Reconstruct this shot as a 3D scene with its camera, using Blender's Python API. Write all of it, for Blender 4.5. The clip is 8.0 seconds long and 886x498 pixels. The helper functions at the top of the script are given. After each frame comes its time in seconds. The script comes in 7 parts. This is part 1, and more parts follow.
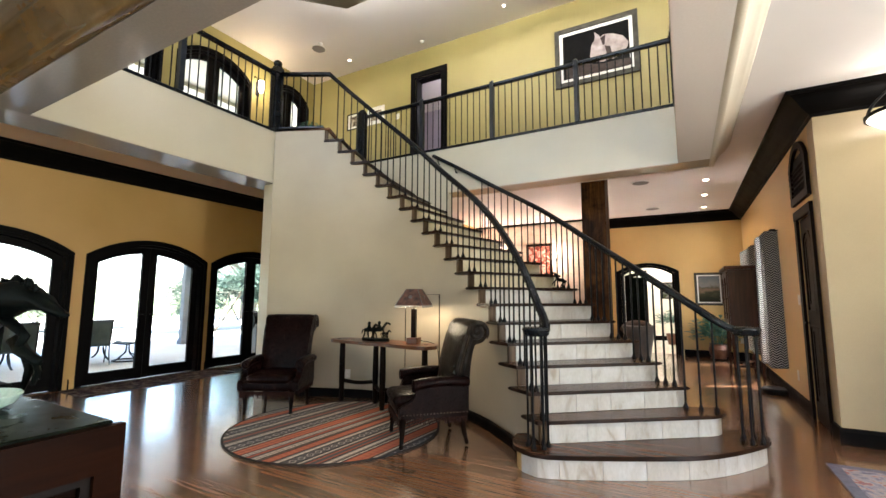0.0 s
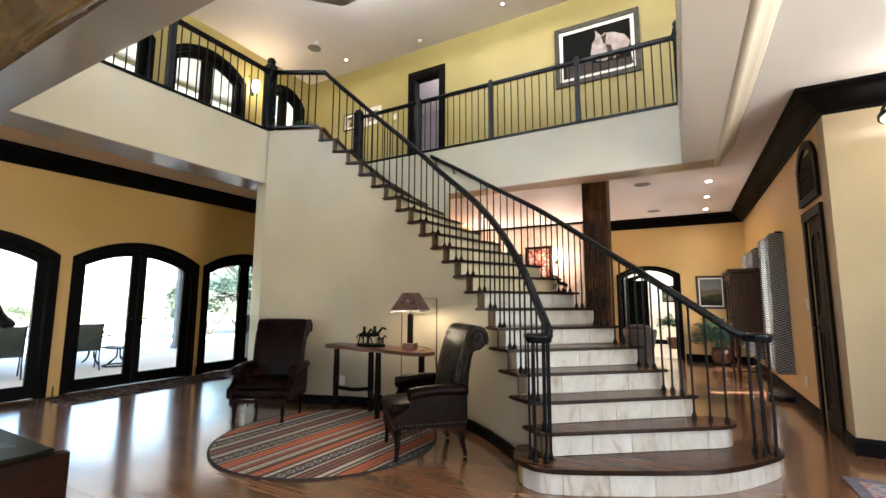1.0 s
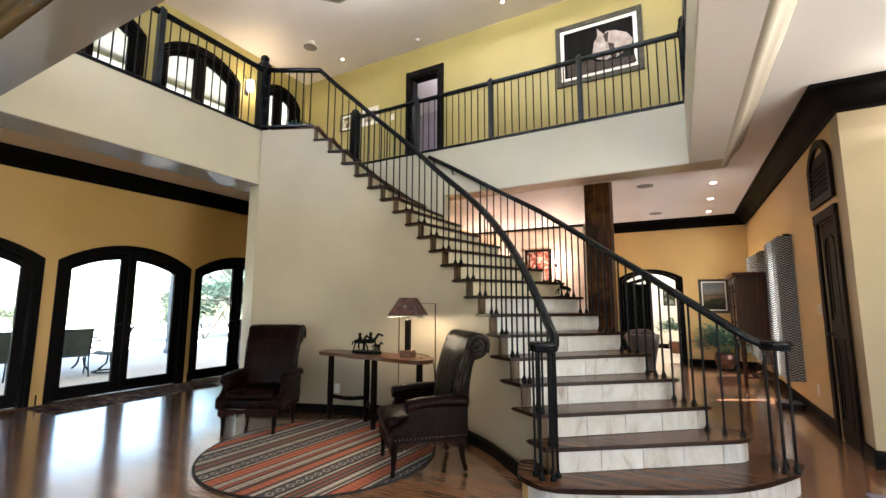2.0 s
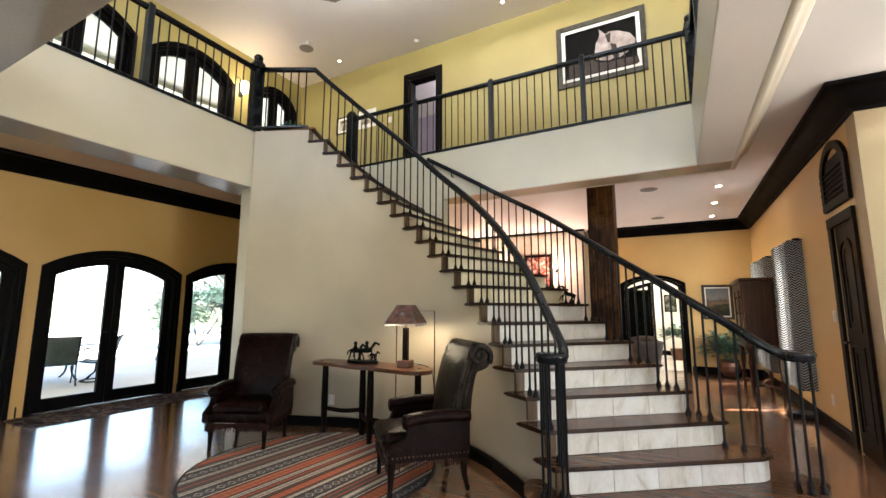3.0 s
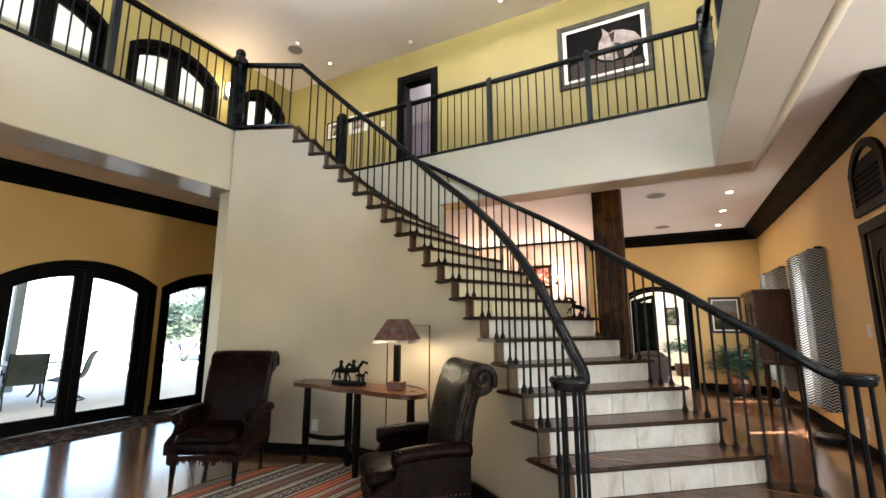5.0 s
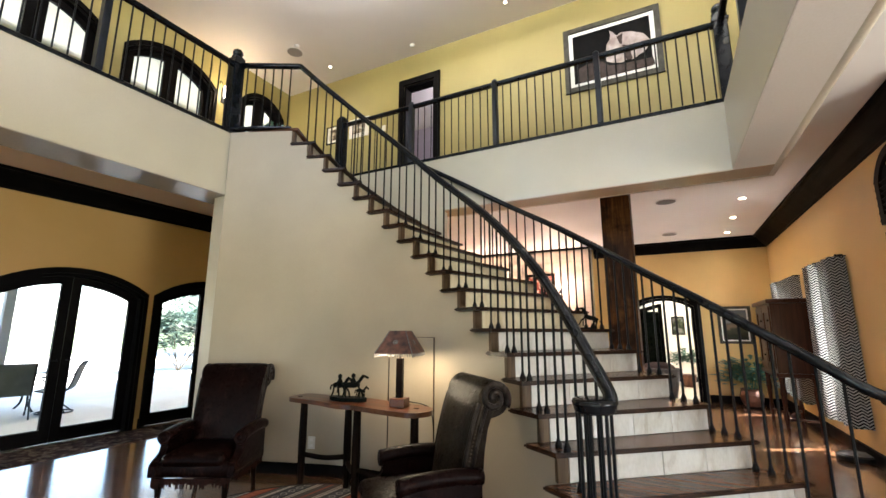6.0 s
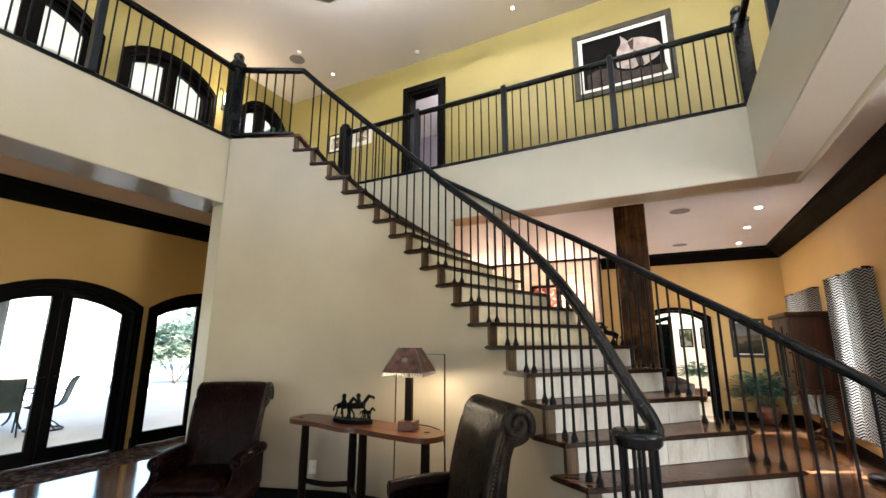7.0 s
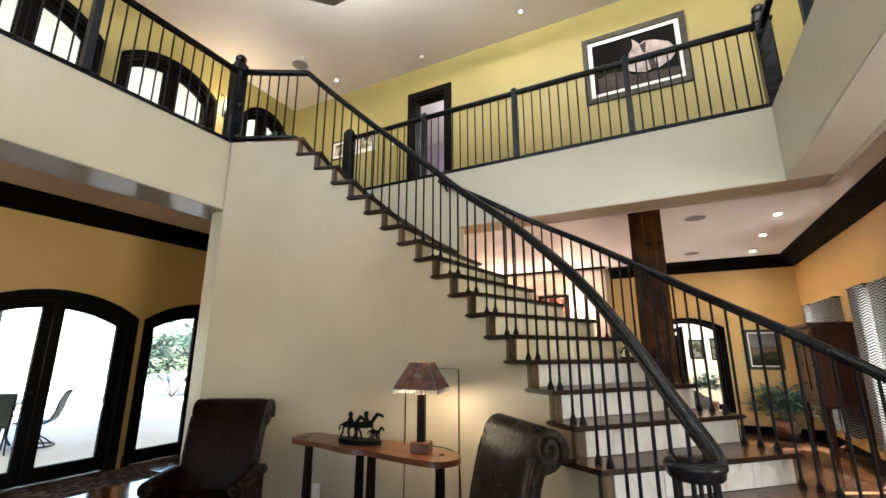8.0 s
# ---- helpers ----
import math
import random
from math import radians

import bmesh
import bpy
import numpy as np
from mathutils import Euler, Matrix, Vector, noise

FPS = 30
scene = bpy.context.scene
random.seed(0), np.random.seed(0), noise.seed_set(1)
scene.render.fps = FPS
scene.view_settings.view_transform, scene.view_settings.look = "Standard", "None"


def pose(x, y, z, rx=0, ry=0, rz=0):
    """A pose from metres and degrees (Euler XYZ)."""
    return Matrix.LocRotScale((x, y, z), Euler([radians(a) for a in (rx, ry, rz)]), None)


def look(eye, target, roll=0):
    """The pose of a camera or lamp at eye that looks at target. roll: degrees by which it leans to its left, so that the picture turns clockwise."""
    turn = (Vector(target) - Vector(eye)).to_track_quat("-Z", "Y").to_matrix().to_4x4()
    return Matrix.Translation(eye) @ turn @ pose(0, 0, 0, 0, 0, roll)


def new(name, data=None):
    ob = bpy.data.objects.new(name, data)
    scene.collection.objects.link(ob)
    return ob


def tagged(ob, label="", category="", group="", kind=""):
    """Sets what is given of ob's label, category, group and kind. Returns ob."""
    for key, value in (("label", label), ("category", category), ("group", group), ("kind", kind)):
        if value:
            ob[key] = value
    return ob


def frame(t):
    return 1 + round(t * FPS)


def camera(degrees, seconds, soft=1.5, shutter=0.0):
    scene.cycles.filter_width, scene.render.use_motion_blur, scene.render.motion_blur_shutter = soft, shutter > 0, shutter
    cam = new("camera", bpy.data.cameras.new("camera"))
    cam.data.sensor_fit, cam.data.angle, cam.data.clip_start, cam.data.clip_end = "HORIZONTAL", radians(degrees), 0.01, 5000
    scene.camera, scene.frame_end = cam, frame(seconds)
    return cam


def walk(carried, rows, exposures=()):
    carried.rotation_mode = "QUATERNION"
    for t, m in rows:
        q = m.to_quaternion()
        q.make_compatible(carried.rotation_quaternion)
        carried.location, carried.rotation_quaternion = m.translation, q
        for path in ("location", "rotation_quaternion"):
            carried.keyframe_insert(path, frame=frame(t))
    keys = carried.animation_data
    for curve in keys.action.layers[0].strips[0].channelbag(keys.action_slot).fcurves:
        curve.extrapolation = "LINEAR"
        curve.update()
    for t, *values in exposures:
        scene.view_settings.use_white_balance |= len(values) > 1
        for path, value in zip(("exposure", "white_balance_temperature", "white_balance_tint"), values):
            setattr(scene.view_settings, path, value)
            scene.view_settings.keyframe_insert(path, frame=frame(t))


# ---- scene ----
cam = camera(91.5, 8.0)
EXPOSURE = 3.13
PATH = [
    (0, (-0.005, -0.034, 1.244), (-0.974, 1.701, 1.471), 0.2),
    (0.5, (-0.038, 0.036, 1.256), (-1.001, 1.773, 1.489), 0.1),
    (1, (-0.077, 0.106, 1.257), (-1.037, 1.843, 1.497), 0.2),
    (1.5, (-0.12, 0.18, 1.268), (-1.076, 1.92, 1.513), 0.2),
    (3, (-0.283, 0.417, 1.298), (-1.222, 2.16, 1.577), 0.1),
    (3.5, (-0.331, 0.496, 1.302), (-1.26, 2.243, 1.594), 0.1),
    (4, (-0.384, 0.593, 1.306), (-1.305, 2.341, 1.611), 0.1),
    (4.5, (-0.439, 0.697, 1.306), (-1.356, 2.445, 1.628), 0.0),
    (6, (-0.651, 0.955, 1.344), (-1.556, 2.699, 1.717), 0.1),
    (6.5, (-0.745, 1.029, 1.366), (-1.646, 2.77, 1.761), 0.1),
    (7, (-0.837, 1.099, 1.391), (-1.735, 2.836, 1.811), 0.1),
    (7.5, (-0.929, 1.167, 1.407), (-1.823, 2.9, 1.852), -0.0),
    (8, (-1.03, 1.239, 1.412), (-1.922, 2.968, 1.879), 0.0),
]
walk(cam, [(t, look(eye, target, roll)) for t, eye, target, roll in PATH], exposures=((0.0, EXPOSURE), (8.0, EXPOSURE)))

# ---- world and sun ----
world = bpy.data.worlds.new("sky")
scene.world = world
world.use_nodes = True
wn = world.node_tree.nodes
wn.clear()
sky = wn.new("ShaderNodeTexSky")
sky.sky_type = "NISHITA"
sky.sun_disc = False
SUN_EL, SUN_AZ = 58.0, 61.0          # degrees; azimuth measured from +y towards +x
sky.sun_elevation, sky.sun_rotation = radians(SUN_EL), radians(SUN_AZ)
bg = wn.new("ShaderNodeBackground")
bg.inputs["Strength"].default_value = 0.15
wo = wn.new("ShaderNodeOutputWorld")
world.node_tree.links.new(sky.outputs[0], bg.inputs[0])
world.node_tree.links.new(bg.outputs[0], wo.inputs[0])


def lamp(name, kind, m, energy, colour=(1, 1, 1), **opts):
    data = bpy.data.lights.new(name, kind)
    data.energy, data.color = energy, colour
    if "size" in opts:
        data.shape, data.size, data.size_y = "RECTANGLE", opts["size"], opts.get("size_y", opts["size"])
    if "radius" in opts:
        data.shadow_soft_size = opts["radius"]
    if "spot" in opts:
        data.spot_size, data.spot_blend = radians(opts["spot"]), 1.0
    if "angle" in opts:
        data.angle = radians(opts["angle"])
    ob = new(name, data)
    ob.matrix_world = m
    return ob


sx, sy, sz = math.sin(radians(SUN_AZ)) * math.cos(radians(SUN_EL)), math.cos(radians(SUN_AZ)) * math.cos(radians(SUN_EL)), math.sin(radians(SUN_EL))
lamp("sun", "SUN", look((sx * 30, sy * 30, sz * 30), (0, 0, 0)), 5.0, (1.0, 0.96, 0.90), angle=0.5)


# ---- materials ----
def shader(name):
    mat = bpy.data.materials.new(name)
    mat.use_nodes = True
    nt = mat.node_tree
    nt.nodes.clear()
    out = nt.nodes.new("ShaderNodeOutputMaterial")
    p = nt.nodes.new("ShaderNodeBsdfPrincipled")
    nt.links.new(p.outputs[0], out.inputs[0])
    return mat, nt, p


def node(nt, kind, **props):
    n = nt.nodes.new(kind)
    for k, v in props.items():
        n.inputs[k.replace("_", " ")].default_value = v
    return n


def coords(nt, scale=(1, 1, 1), which="Object"):
    tc = nt.nodes.new("ShaderNodeTexCoord")
    mp = nt.nodes.new("ShaderNodeMapping")
    mp.inputs["Scale"].default_value = scale
    nt.links.new(tc.outputs[which], mp.inputs[0])
    return mp.outputs[0]


def ramp(nt, fac, stops, interp="LINEAR"):
    r = nt.nodes.new("ShaderNodeValToRGB")
    r.color_ramp.interpolation = interp
    while len(r.color_ramp.elements) < len(stops):
        r.color_ramp.elements.new(0.5)
    for e, (pos, col) in zip(r.color_ramp.elements, stops):
        e.position, e.color = pos, (*col, 1)
    nt.links.new(fac, r.inputs[0])
    return r.outputs[0]


def mix(nt, fac, a, b, mode="MIX"):
    m = nt.nodes.new("ShaderNodeMix")
    m.data_type, m.blend_type = "RGBA", mode
    for sock, val in ((m.inputs[0], fac), (m.inputs[6], a), (m.inputs[7], b)):
        if isinstance(val, (int, float)):
            sock.default_value = val
        elif isinstance(val, tuple):
            sock.default_value = (*val, 1)
        else:
            nt.links.new(val, sock)
    return m.outputs[2]


def bump(nt, p, height, strength=0.3, dist=0.002):
    b = node(nt, "ShaderNodeBump", Strength=strength, Distance=dist)
    nt.links.new(height, b.inputs["Height"])
    nt.links.new(b.outputs[0], p.inputs["Normal"])


def noisy(name, a, b, scale=6.0, rough=0.5, metal=0.0, fine=90.0, bumpy=0.15, stretch=(1, 1, 1), spread=0.12, sheen=0.0, spec=0.5):
    """Two-scale mottled surface between the colours a and b."""
    mat, nt, p = shader(name)
    v = coords(nt, stretch)
    n1 = node(nt, "ShaderNodeTexNoise", Scale=scale, Detail=5.0)
    n2 = node(nt, "ShaderNodeTexNoise", Scale=fine, Detail=3.0)
    nt.links.new(v, n1.inputs["Vector"])
    nt.links.new(v, n2.inputs["Vector"])
    c = ramp(nt, n1.outputs["Fac"], ((0.3, a), (0.7, b)))
    c = mix(nt, 0.12, c, n2.outputs["Fac"], "OVERLAY")
    nt.links.new(c, p.inputs["Base Color"])
    r = nt.nodes.new("ShaderNodeMapRange")
    r.inputs[3].default_value, r.inputs[4].default_value = max(0.02, rough - spread), min(1, rough + spread)
    nt.links.new(n1.outputs["Fac"], r.inputs[0])
    nt.links.new(r.outputs[0], p.inputs["Roughness"])
    p.inputs["Metallic"].default_value = metal
    p.inputs["Specular IOR Level"].default_value = spec
    if sheen:
        p.inputs["Sheen Weight"].default_value = sheen
    bump(nt, p, n2.outputs["Fac"], bumpy)
    return mat


def woody(name, dark, light, scale=1.0, rough=0.3, axis=0, coat=0.0, vary=0.35, spec=0.5):
    """Wood grain along one axis of the object, a little different on each piece."""
    mat, nt, p = shader(name)
    st = [14.0 * scale, 14.0 * scale, 14.0 * scale]
    st[axis] = 0.9 * scale
    info = nt.nodes.new("ShaderNodeObjectInfo")
    tc = nt.nodes.new("ShaderNodeTexCoord")
    mp = nt.nodes.new("ShaderNodeMapping")
    mp.inputs["Scale"].default_value = st
    off = nt.nodes.new("ShaderNodeVectorMath")
    off.operation = "SCALE"
    comb = nt.nodes.new("ShaderNodeCombineXYZ")
    for i in range(3):
        nt.links.new(info.outputs["Random"], comb.inputs[i])
    nt.links.new(comb.outputs[0], off.inputs[0])
    off.inputs["Scale"].default_value = 37.0
    nt.links.new(off.outputs[0], mp.inputs["Location"])
    nt.links.new(tc.outputs["Object"], mp.inputs[0])
    n1 = node(nt, "ShaderNodeTexNoise", Scale=1.6, Detail=8.0, Roughness=0.62, Distortion=0.6)
    n2 = node(nt, "ShaderNodeTexNoise", Scale=7.0, Detail=4.0)
    nt.links.new(mp.outputs[0], n1.inputs["Vector"])
    nt.links.new(mp.outputs[0], n2.inputs["Vector"])
    c = ramp(nt, n1.outputs["Fac"], ((0.32, dark), (0.68, light)))
    c = mix(nt, 0.25, c, n2.outputs["Fac"], "SOFT_LIGHT")
    geo = nt.nodes.new("ShaderNodeNewGeometry")
    add = nt.nodes.new("ShaderNodeMath")
    add.operation = "ADD"
    nt.links.new(info.outputs["Random"], add.inputs[0])
    nt.links.new(geo.outputs["Random Per Island"], add.inputs[1])
    fr = nt.nodes.new("ShaderNodeMath")
    fr.operation = "FRACT"
    nt.links.new(add.outputs[0], fr.inputs[0])
    tone = ramp(nt, fr.outputs[0], ((0.0, (1 - vary,) * 3), (1.0, (1.0, 1.0, 1.0))))
    c = mix(nt, 1.0, c, tone, "MULTIPLY")
    nt.links.new(c, p.inputs["Base Color"])
    rr = nt.nodes.new("ShaderNodeMapRange")
    rr.inputs[3].default_value, rr.inputs[4].default_value = rough - 0.06, rough + 0.1
    nt.links.new(n2.outputs["Fac"], rr.inputs[0])
    nt.links.new(rr.outputs[0], p.inputs["Roughness"])
    p.inputs["Coat Weight"].default_value = coat
    p.inputs["Specular IOR Level"].default_value = spec
    p.inputs["Coat Roughness"].default_value = 0.11
    p.inputs["Coat IOR"].default_value = 1.6
    bump(nt, p, n1.outputs["Fac"], 0.12, 0.001)
    return mat


def glow(name, colour, strength):
    mat = bpy.data.materials.new(name)
    mat.use_nodes = True
    nt = mat.node_tree
    nt.nodes.clear()
    out = nt.nodes.new("ShaderNodeOutputMaterial")
    e = nt.nodes.new("ShaderNodeEmission")
    e.inputs[0].default_value, e.inputs[1].default_value = (*colour, 1), strength
    nt.links.new(e.outputs[0], out.inputs[0])
    return mat


def clear_glass(name, tint=(0.95, 0.98, 0.97)):
    mat, nt, p = shader(name)
    p.inputs["Base Color"].default_value = (*tint, 1)
    p.inputs["Roughness"].default_value = 0.02
    p.inputs["Transmission Weight"].default_value = 1.0
    p.inputs["IOR"].default_value = 1.05
    return mat


def stone_tile(name, stops):
    """Travertine, veined upright, each tile its own tone."""
    mat, nt, p = shader(name)
    info = nt.nodes.new("ShaderNodeObjectInfo")
    off = nt.nodes.new("ShaderNodeCombineXYZ")
    mul = nt.nodes.new("ShaderNodeMath")
    mul.operation = "MULTIPLY"
    mul.inputs[1].default_value = 41.0
    nt.links.new(info.outputs["Random"], mul.inputs[0])
    for i in range(3):
        nt.links.new(mul.outputs[0], off.inputs[i])
    tc = nt.nodes.new("ShaderNodeTexCoord")
    mp = nt.nodes.new("ShaderNodeMapping")
    mp.inputs["Scale"].default_value = (5, 5, 2.2)
    nt.links.new(tc.outputs["Object"], mp.inputs[0])
    nt.links.new(off.outputs[0], mp.inputs["Location"])
    n1 = node(nt, "ShaderNodeTexNoise", Scale=1.3, Detail=6.0, Distortion=1.2)
    n2 = node(nt, "ShaderNodeTexNoise", Scale=14.0, Detail=4.0)
    nt.links.new(mp.outputs[0], n1.inputs["Vector"])
    nt.links.new(mp.outputs[0], n2.inputs["Vector"])
    c = ramp(nt, n1.outputs["Fac"], stops)
    tone = ramp(nt, info.outputs["Random"], ((0.0, (0.84, 0.81, 0.77)), (1.0, (1.0, 1.0, 1.0))))
    c = mix(nt, 1.0, c, tone, "MULTIPLY")
    c = mix(nt, 0.15, c, n2.outputs["Fac"], "OVERLAY")
    nt.links.new(c, p.inputs["Base Color"])
    p.inputs["Roughness"].default_value = 0.42
    bump(nt, p, n2.outputs["Fac"], 0.2, 0.002)
    return mat


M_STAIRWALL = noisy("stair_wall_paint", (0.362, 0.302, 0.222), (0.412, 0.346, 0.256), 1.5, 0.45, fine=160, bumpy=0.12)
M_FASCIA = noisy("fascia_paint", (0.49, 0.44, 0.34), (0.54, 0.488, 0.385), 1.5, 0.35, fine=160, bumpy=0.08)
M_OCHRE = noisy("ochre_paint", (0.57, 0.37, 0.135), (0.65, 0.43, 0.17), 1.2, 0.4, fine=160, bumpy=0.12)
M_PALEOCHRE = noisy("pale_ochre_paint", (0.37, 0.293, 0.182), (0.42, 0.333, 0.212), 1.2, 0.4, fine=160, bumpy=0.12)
# west ceiling: warm light bounced off the floor put into a peach colour
M_CEILBOUNCE = noisy("floor_bounce_ceiling", (0.72, 0.56, 0.46), (0.77, 0.60, 0.50), 1.0, 0.6, fine=200, bumpy=0.05)
# west room ochre, its backlit shade put into a darker, more orange tone
M_OCHRESHADE = noisy("shaded_ochre_paint", (0.49, 0.292, 0.095), (0.555, 0.335, 0.12), 1.2, 0.4, fine=160, bumpy=0.12)
M_YELLOW = noisy("yellow_paint", (0.30, 0.243, 0.084), (0.34, 0.279, 0.102), 1.2, 0.5, fine=160, bumpy=0.1)
M_CEIL = noisy("ceiling_paint", (0.76, 0.72, 0.70), (0.81, 0.77, 0.75), 1.0, 0.6, fine=200, bumpy=0.05)
# west and south soffits: shade put into a darker base colour
M_SHADESOFFIT = noisy("shaded_soffit_gloss", (0.33, 0.285, 0.25), (0.39, 0.34, 0.30), 1.0, 0.13, fine=60, bumpy=0.04, spread=0.03, spec=0.9)
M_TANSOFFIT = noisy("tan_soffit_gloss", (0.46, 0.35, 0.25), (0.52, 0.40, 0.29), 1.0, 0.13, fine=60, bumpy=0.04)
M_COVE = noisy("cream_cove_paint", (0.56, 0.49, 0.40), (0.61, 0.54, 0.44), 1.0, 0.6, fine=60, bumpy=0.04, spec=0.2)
# south cove: shadow and warm reflection put into a brown-gold colour
M_SHADECOVE = noisy("shaded_cove_gloss", (0.13, 0.075, 0.03), (0.24, 0.15, 0.07), 3.0, 0.22, fine=40, bumpy=0.04)
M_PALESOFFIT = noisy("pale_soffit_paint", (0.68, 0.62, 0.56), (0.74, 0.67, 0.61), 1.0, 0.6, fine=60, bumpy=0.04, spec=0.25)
M_WHITE = noisy("white_paint", (0.72, 0.69, 0.62), (0.78, 0.75, 0.68), 1.0, 0.4, fine=120, bumpy=0.05)
M_DARK = noisy("espresso_trim", (0.002, 0.0017, 0.0017), (0.005, 0.004, 0.0037), 5.0, 0.5, spec=0.05, fine=60, stretch=(1, 1, 0.2))
M_IRON = noisy("black_iron", (0.002, 0.002, 0.0025), (0.005, 0.005, 0.006), 20.0, 0.45, fine=140, spec=0.15)
# black gallery posts with the windows' bluish sheen put into the base colour
M_POSTSHEEN = noisy("daylit_black_post", (0.012, 0.015, 0.020), (0.022, 0.026, 0.033), 8.0, 0.3, fine=80, bumpy=0.03, spread=0.05, spec=0.3)
M_RAIL = noisy("black_painted_rail", (0.004, 0.005, 0.007), (0.009, 0.011, 0.014), 8.0, 0.2, fine=80, bumpy=0.03, spread=0.05, spec=0.27)
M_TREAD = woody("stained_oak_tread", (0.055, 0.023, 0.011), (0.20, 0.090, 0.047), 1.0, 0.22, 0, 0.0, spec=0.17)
# same oak darkened, as tread edges look under light from above
M_TREADSHADE = woody("shaded_tread_edge", (0.010, 0.004, 0.0025), (0.045, 0.019, 0.010), 1.0, 0.3, 0, 0.0, spec=0.15)
def oak_floor(name):
    """Stained red oak strips: long pores, cathedral figure, each strip its own tone, lacquered."""
    mat, nt, p = shader(name)
    info = nt.nodes.new("ShaderNodeObjectInfo")
    geo = nt.nodes.new("ShaderNodeNewGeometry")
    add = nt.nodes.new("ShaderNodeMath")
    add.operation = "ADD"
    nt.links.new(info.outputs["Random"], add.inputs[0])
    nt.links.new(geo.outputs["Random Per Island"], add.inputs[1])
    fr = nt.nodes.new("ShaderNodeMath")
    fr.operation = "FRACT"
    nt.links.new(add.outputs[0], fr.inputs[0])
    shift = nt.nodes.new("ShaderNodeCombineXYZ")
    mul = nt.nodes.new("ShaderNodeMath")
    mul.operation = "MULTIPLY"
    mul.inputs[1].default_value = 53.0
    nt.links.new(fr.outputs[0], mul.inputs[0])
    for i in range(3):
        nt.links.new(mul.outputs[0], shift.inputs[i])
    tc = nt.nodes.new("ShaderNodeTexCoord")

    def field(scale):
        mp = nt.nodes.new("ShaderNodeMapping")
        mp.inputs["Scale"].default_value = scale
        nt.links.new(tc.outputs["Object"], mp.inputs[0])
        nt.links.new(shift.outputs[0], mp.inputs["Location"])
        return mp.outputs[0]

    pores = node(nt, "ShaderNodeTexNoise", Scale=2.0, Detail=7.0, Roughness=0.65, Distortion=0.4)
    nt.links.new(field((1.4, 40, 40)), pores.inputs["Vector"])
    figure = nt.nodes.new("ShaderNodeTexWave")
    figure.wave_type, figure.bands_direction = "BANDS", "Y"
    for k, v in (("Scale", 1.0), ("Distortion", 9.0), ("Detail", 3.0), ("Detail Scale", 0.9), ("Detail Roughness", 0.55)):
        figure.inputs[k].default_value = v
    nt.links.new(field((1.1, 9.0, 9.0)), figure.inputs["Vector"])
    c = ramp(nt, pores.outputs["Fac"], ((0.28, (0.175, 0.084, 0.043)), (0.5, (0.255, 0.128, 0.069)), (0.72, (0.325, 0.172, 0.097))))
    lines = ramp(nt, figure.outputs["Fac"], ((0.0, (0.42, 0.36, 0.33)), (0.3, (0.92, 0.9, 0.88)), (1.0, (1.0, 1.0, 1.0))))
    c = mix(nt, 0.5, c, lines, "MULTIPLY")
    tone = ramp(nt, fr.outputs[0], ((0.0, (0.62, 0.58, 0.55)), (0.5, (0.88, 0.86, 0.84)), (1.0, (1.05, 1.0, 0.97))))
    c = mix(nt, 1.0, c, tone, "MULTIPLY")
    nt.links.new(c, p.inputs["Base Color"])
    rr = nt.nodes.new("ShaderNodeMapRange")
    rr.inputs[3].default_value, rr.inputs[4].default_value = 0.13, 0.27
    nt.links.new(pores.outputs["Fac"], rr.inputs[0])
    nt.links.new(rr.outputs[0], p.inputs["Roughness"])
    p.inputs["Coat Weight"].default_value = 0.85
    p.inputs["Coat Roughness"].default_value = 0.12
    p.inputs["Coat IOR"].default_value = 1.6
    bump(nt, p, pores.outputs["Fac"], 0.1, 0.001)
    return mat


M_FLOOR = oak_floor("oak_floor")
M_BLOCK = woody("mid_oak_block", (0.04, 0.022, 0.011), (0.15, 0.092, 0.050), 1.0, 0.45, 2, spec=0.2)
def blotched_timber(name):
    """Rough sawn timber, stained unevenly, with dark blotches and long checks."""
    mat, nt, p = shader(name)
    grain = node(nt, "ShaderNodeTexNoise", Scale=1.4, Detail=9.0, Roughness=0.65, Distortion=0.5)
    nt.links.new(coords(nt, (16, 16, 0.7)), grain.inputs["Vector"])
    blot = node(nt, "ShaderNodeTexNoise", Scale=2.3, Detail=6.0, Roughness=0.6, Distortion=0.7)
    nt.links.new(coords(nt, (1.2, 1.2, 0.8)), blot.inputs["Vector"])
    saw = node(nt, "ShaderNodeTexNoise", Scale=5.0, Detail=4.0)
    nt.links.new(coords(nt, (2, 2, 9)), saw.inputs["Vector"])
    c = ramp(nt, grain.outputs["Fac"], ((0.3, (0.016, 0.005, 0.0012)), (0.5, (0.062, 0.022, 0.005)), (0.7, (0.15, 0.062, 0.016))))
    stain = ramp(nt, blot.outputs["Fac"], ((0.40, (0.16, 0.14, 0.12)), (0.54, (1.0, 1.0, 1.0))))
    c = mix(nt, 0.85, c, stain, "MULTIPLY")
    c = mix(nt, 0.3, c, saw.outputs["Fac"], "SOFT_LIGHT")
    nt.links.new(c, p.inputs["Base Color"])
    p.inputs["Roughness"].default_value = 0.5
    p.inputs["Specular IOR Level"].default_value = 0.1
    bump(nt, p, grain.outputs["Fac"], 0.5, 0.004)
    return mat


M_POST = blotched_timber("rough_timber")
M_TILE = stone_tile("pale_travertine", ((0.28, (0.36, 0.30, 0.24)), (0.42, (0.505, 0.475, 0.435)), (0.7, (0.59, 0.575, 0.555))))
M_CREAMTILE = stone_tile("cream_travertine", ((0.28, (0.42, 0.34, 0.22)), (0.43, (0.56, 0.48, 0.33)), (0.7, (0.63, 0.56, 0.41))))
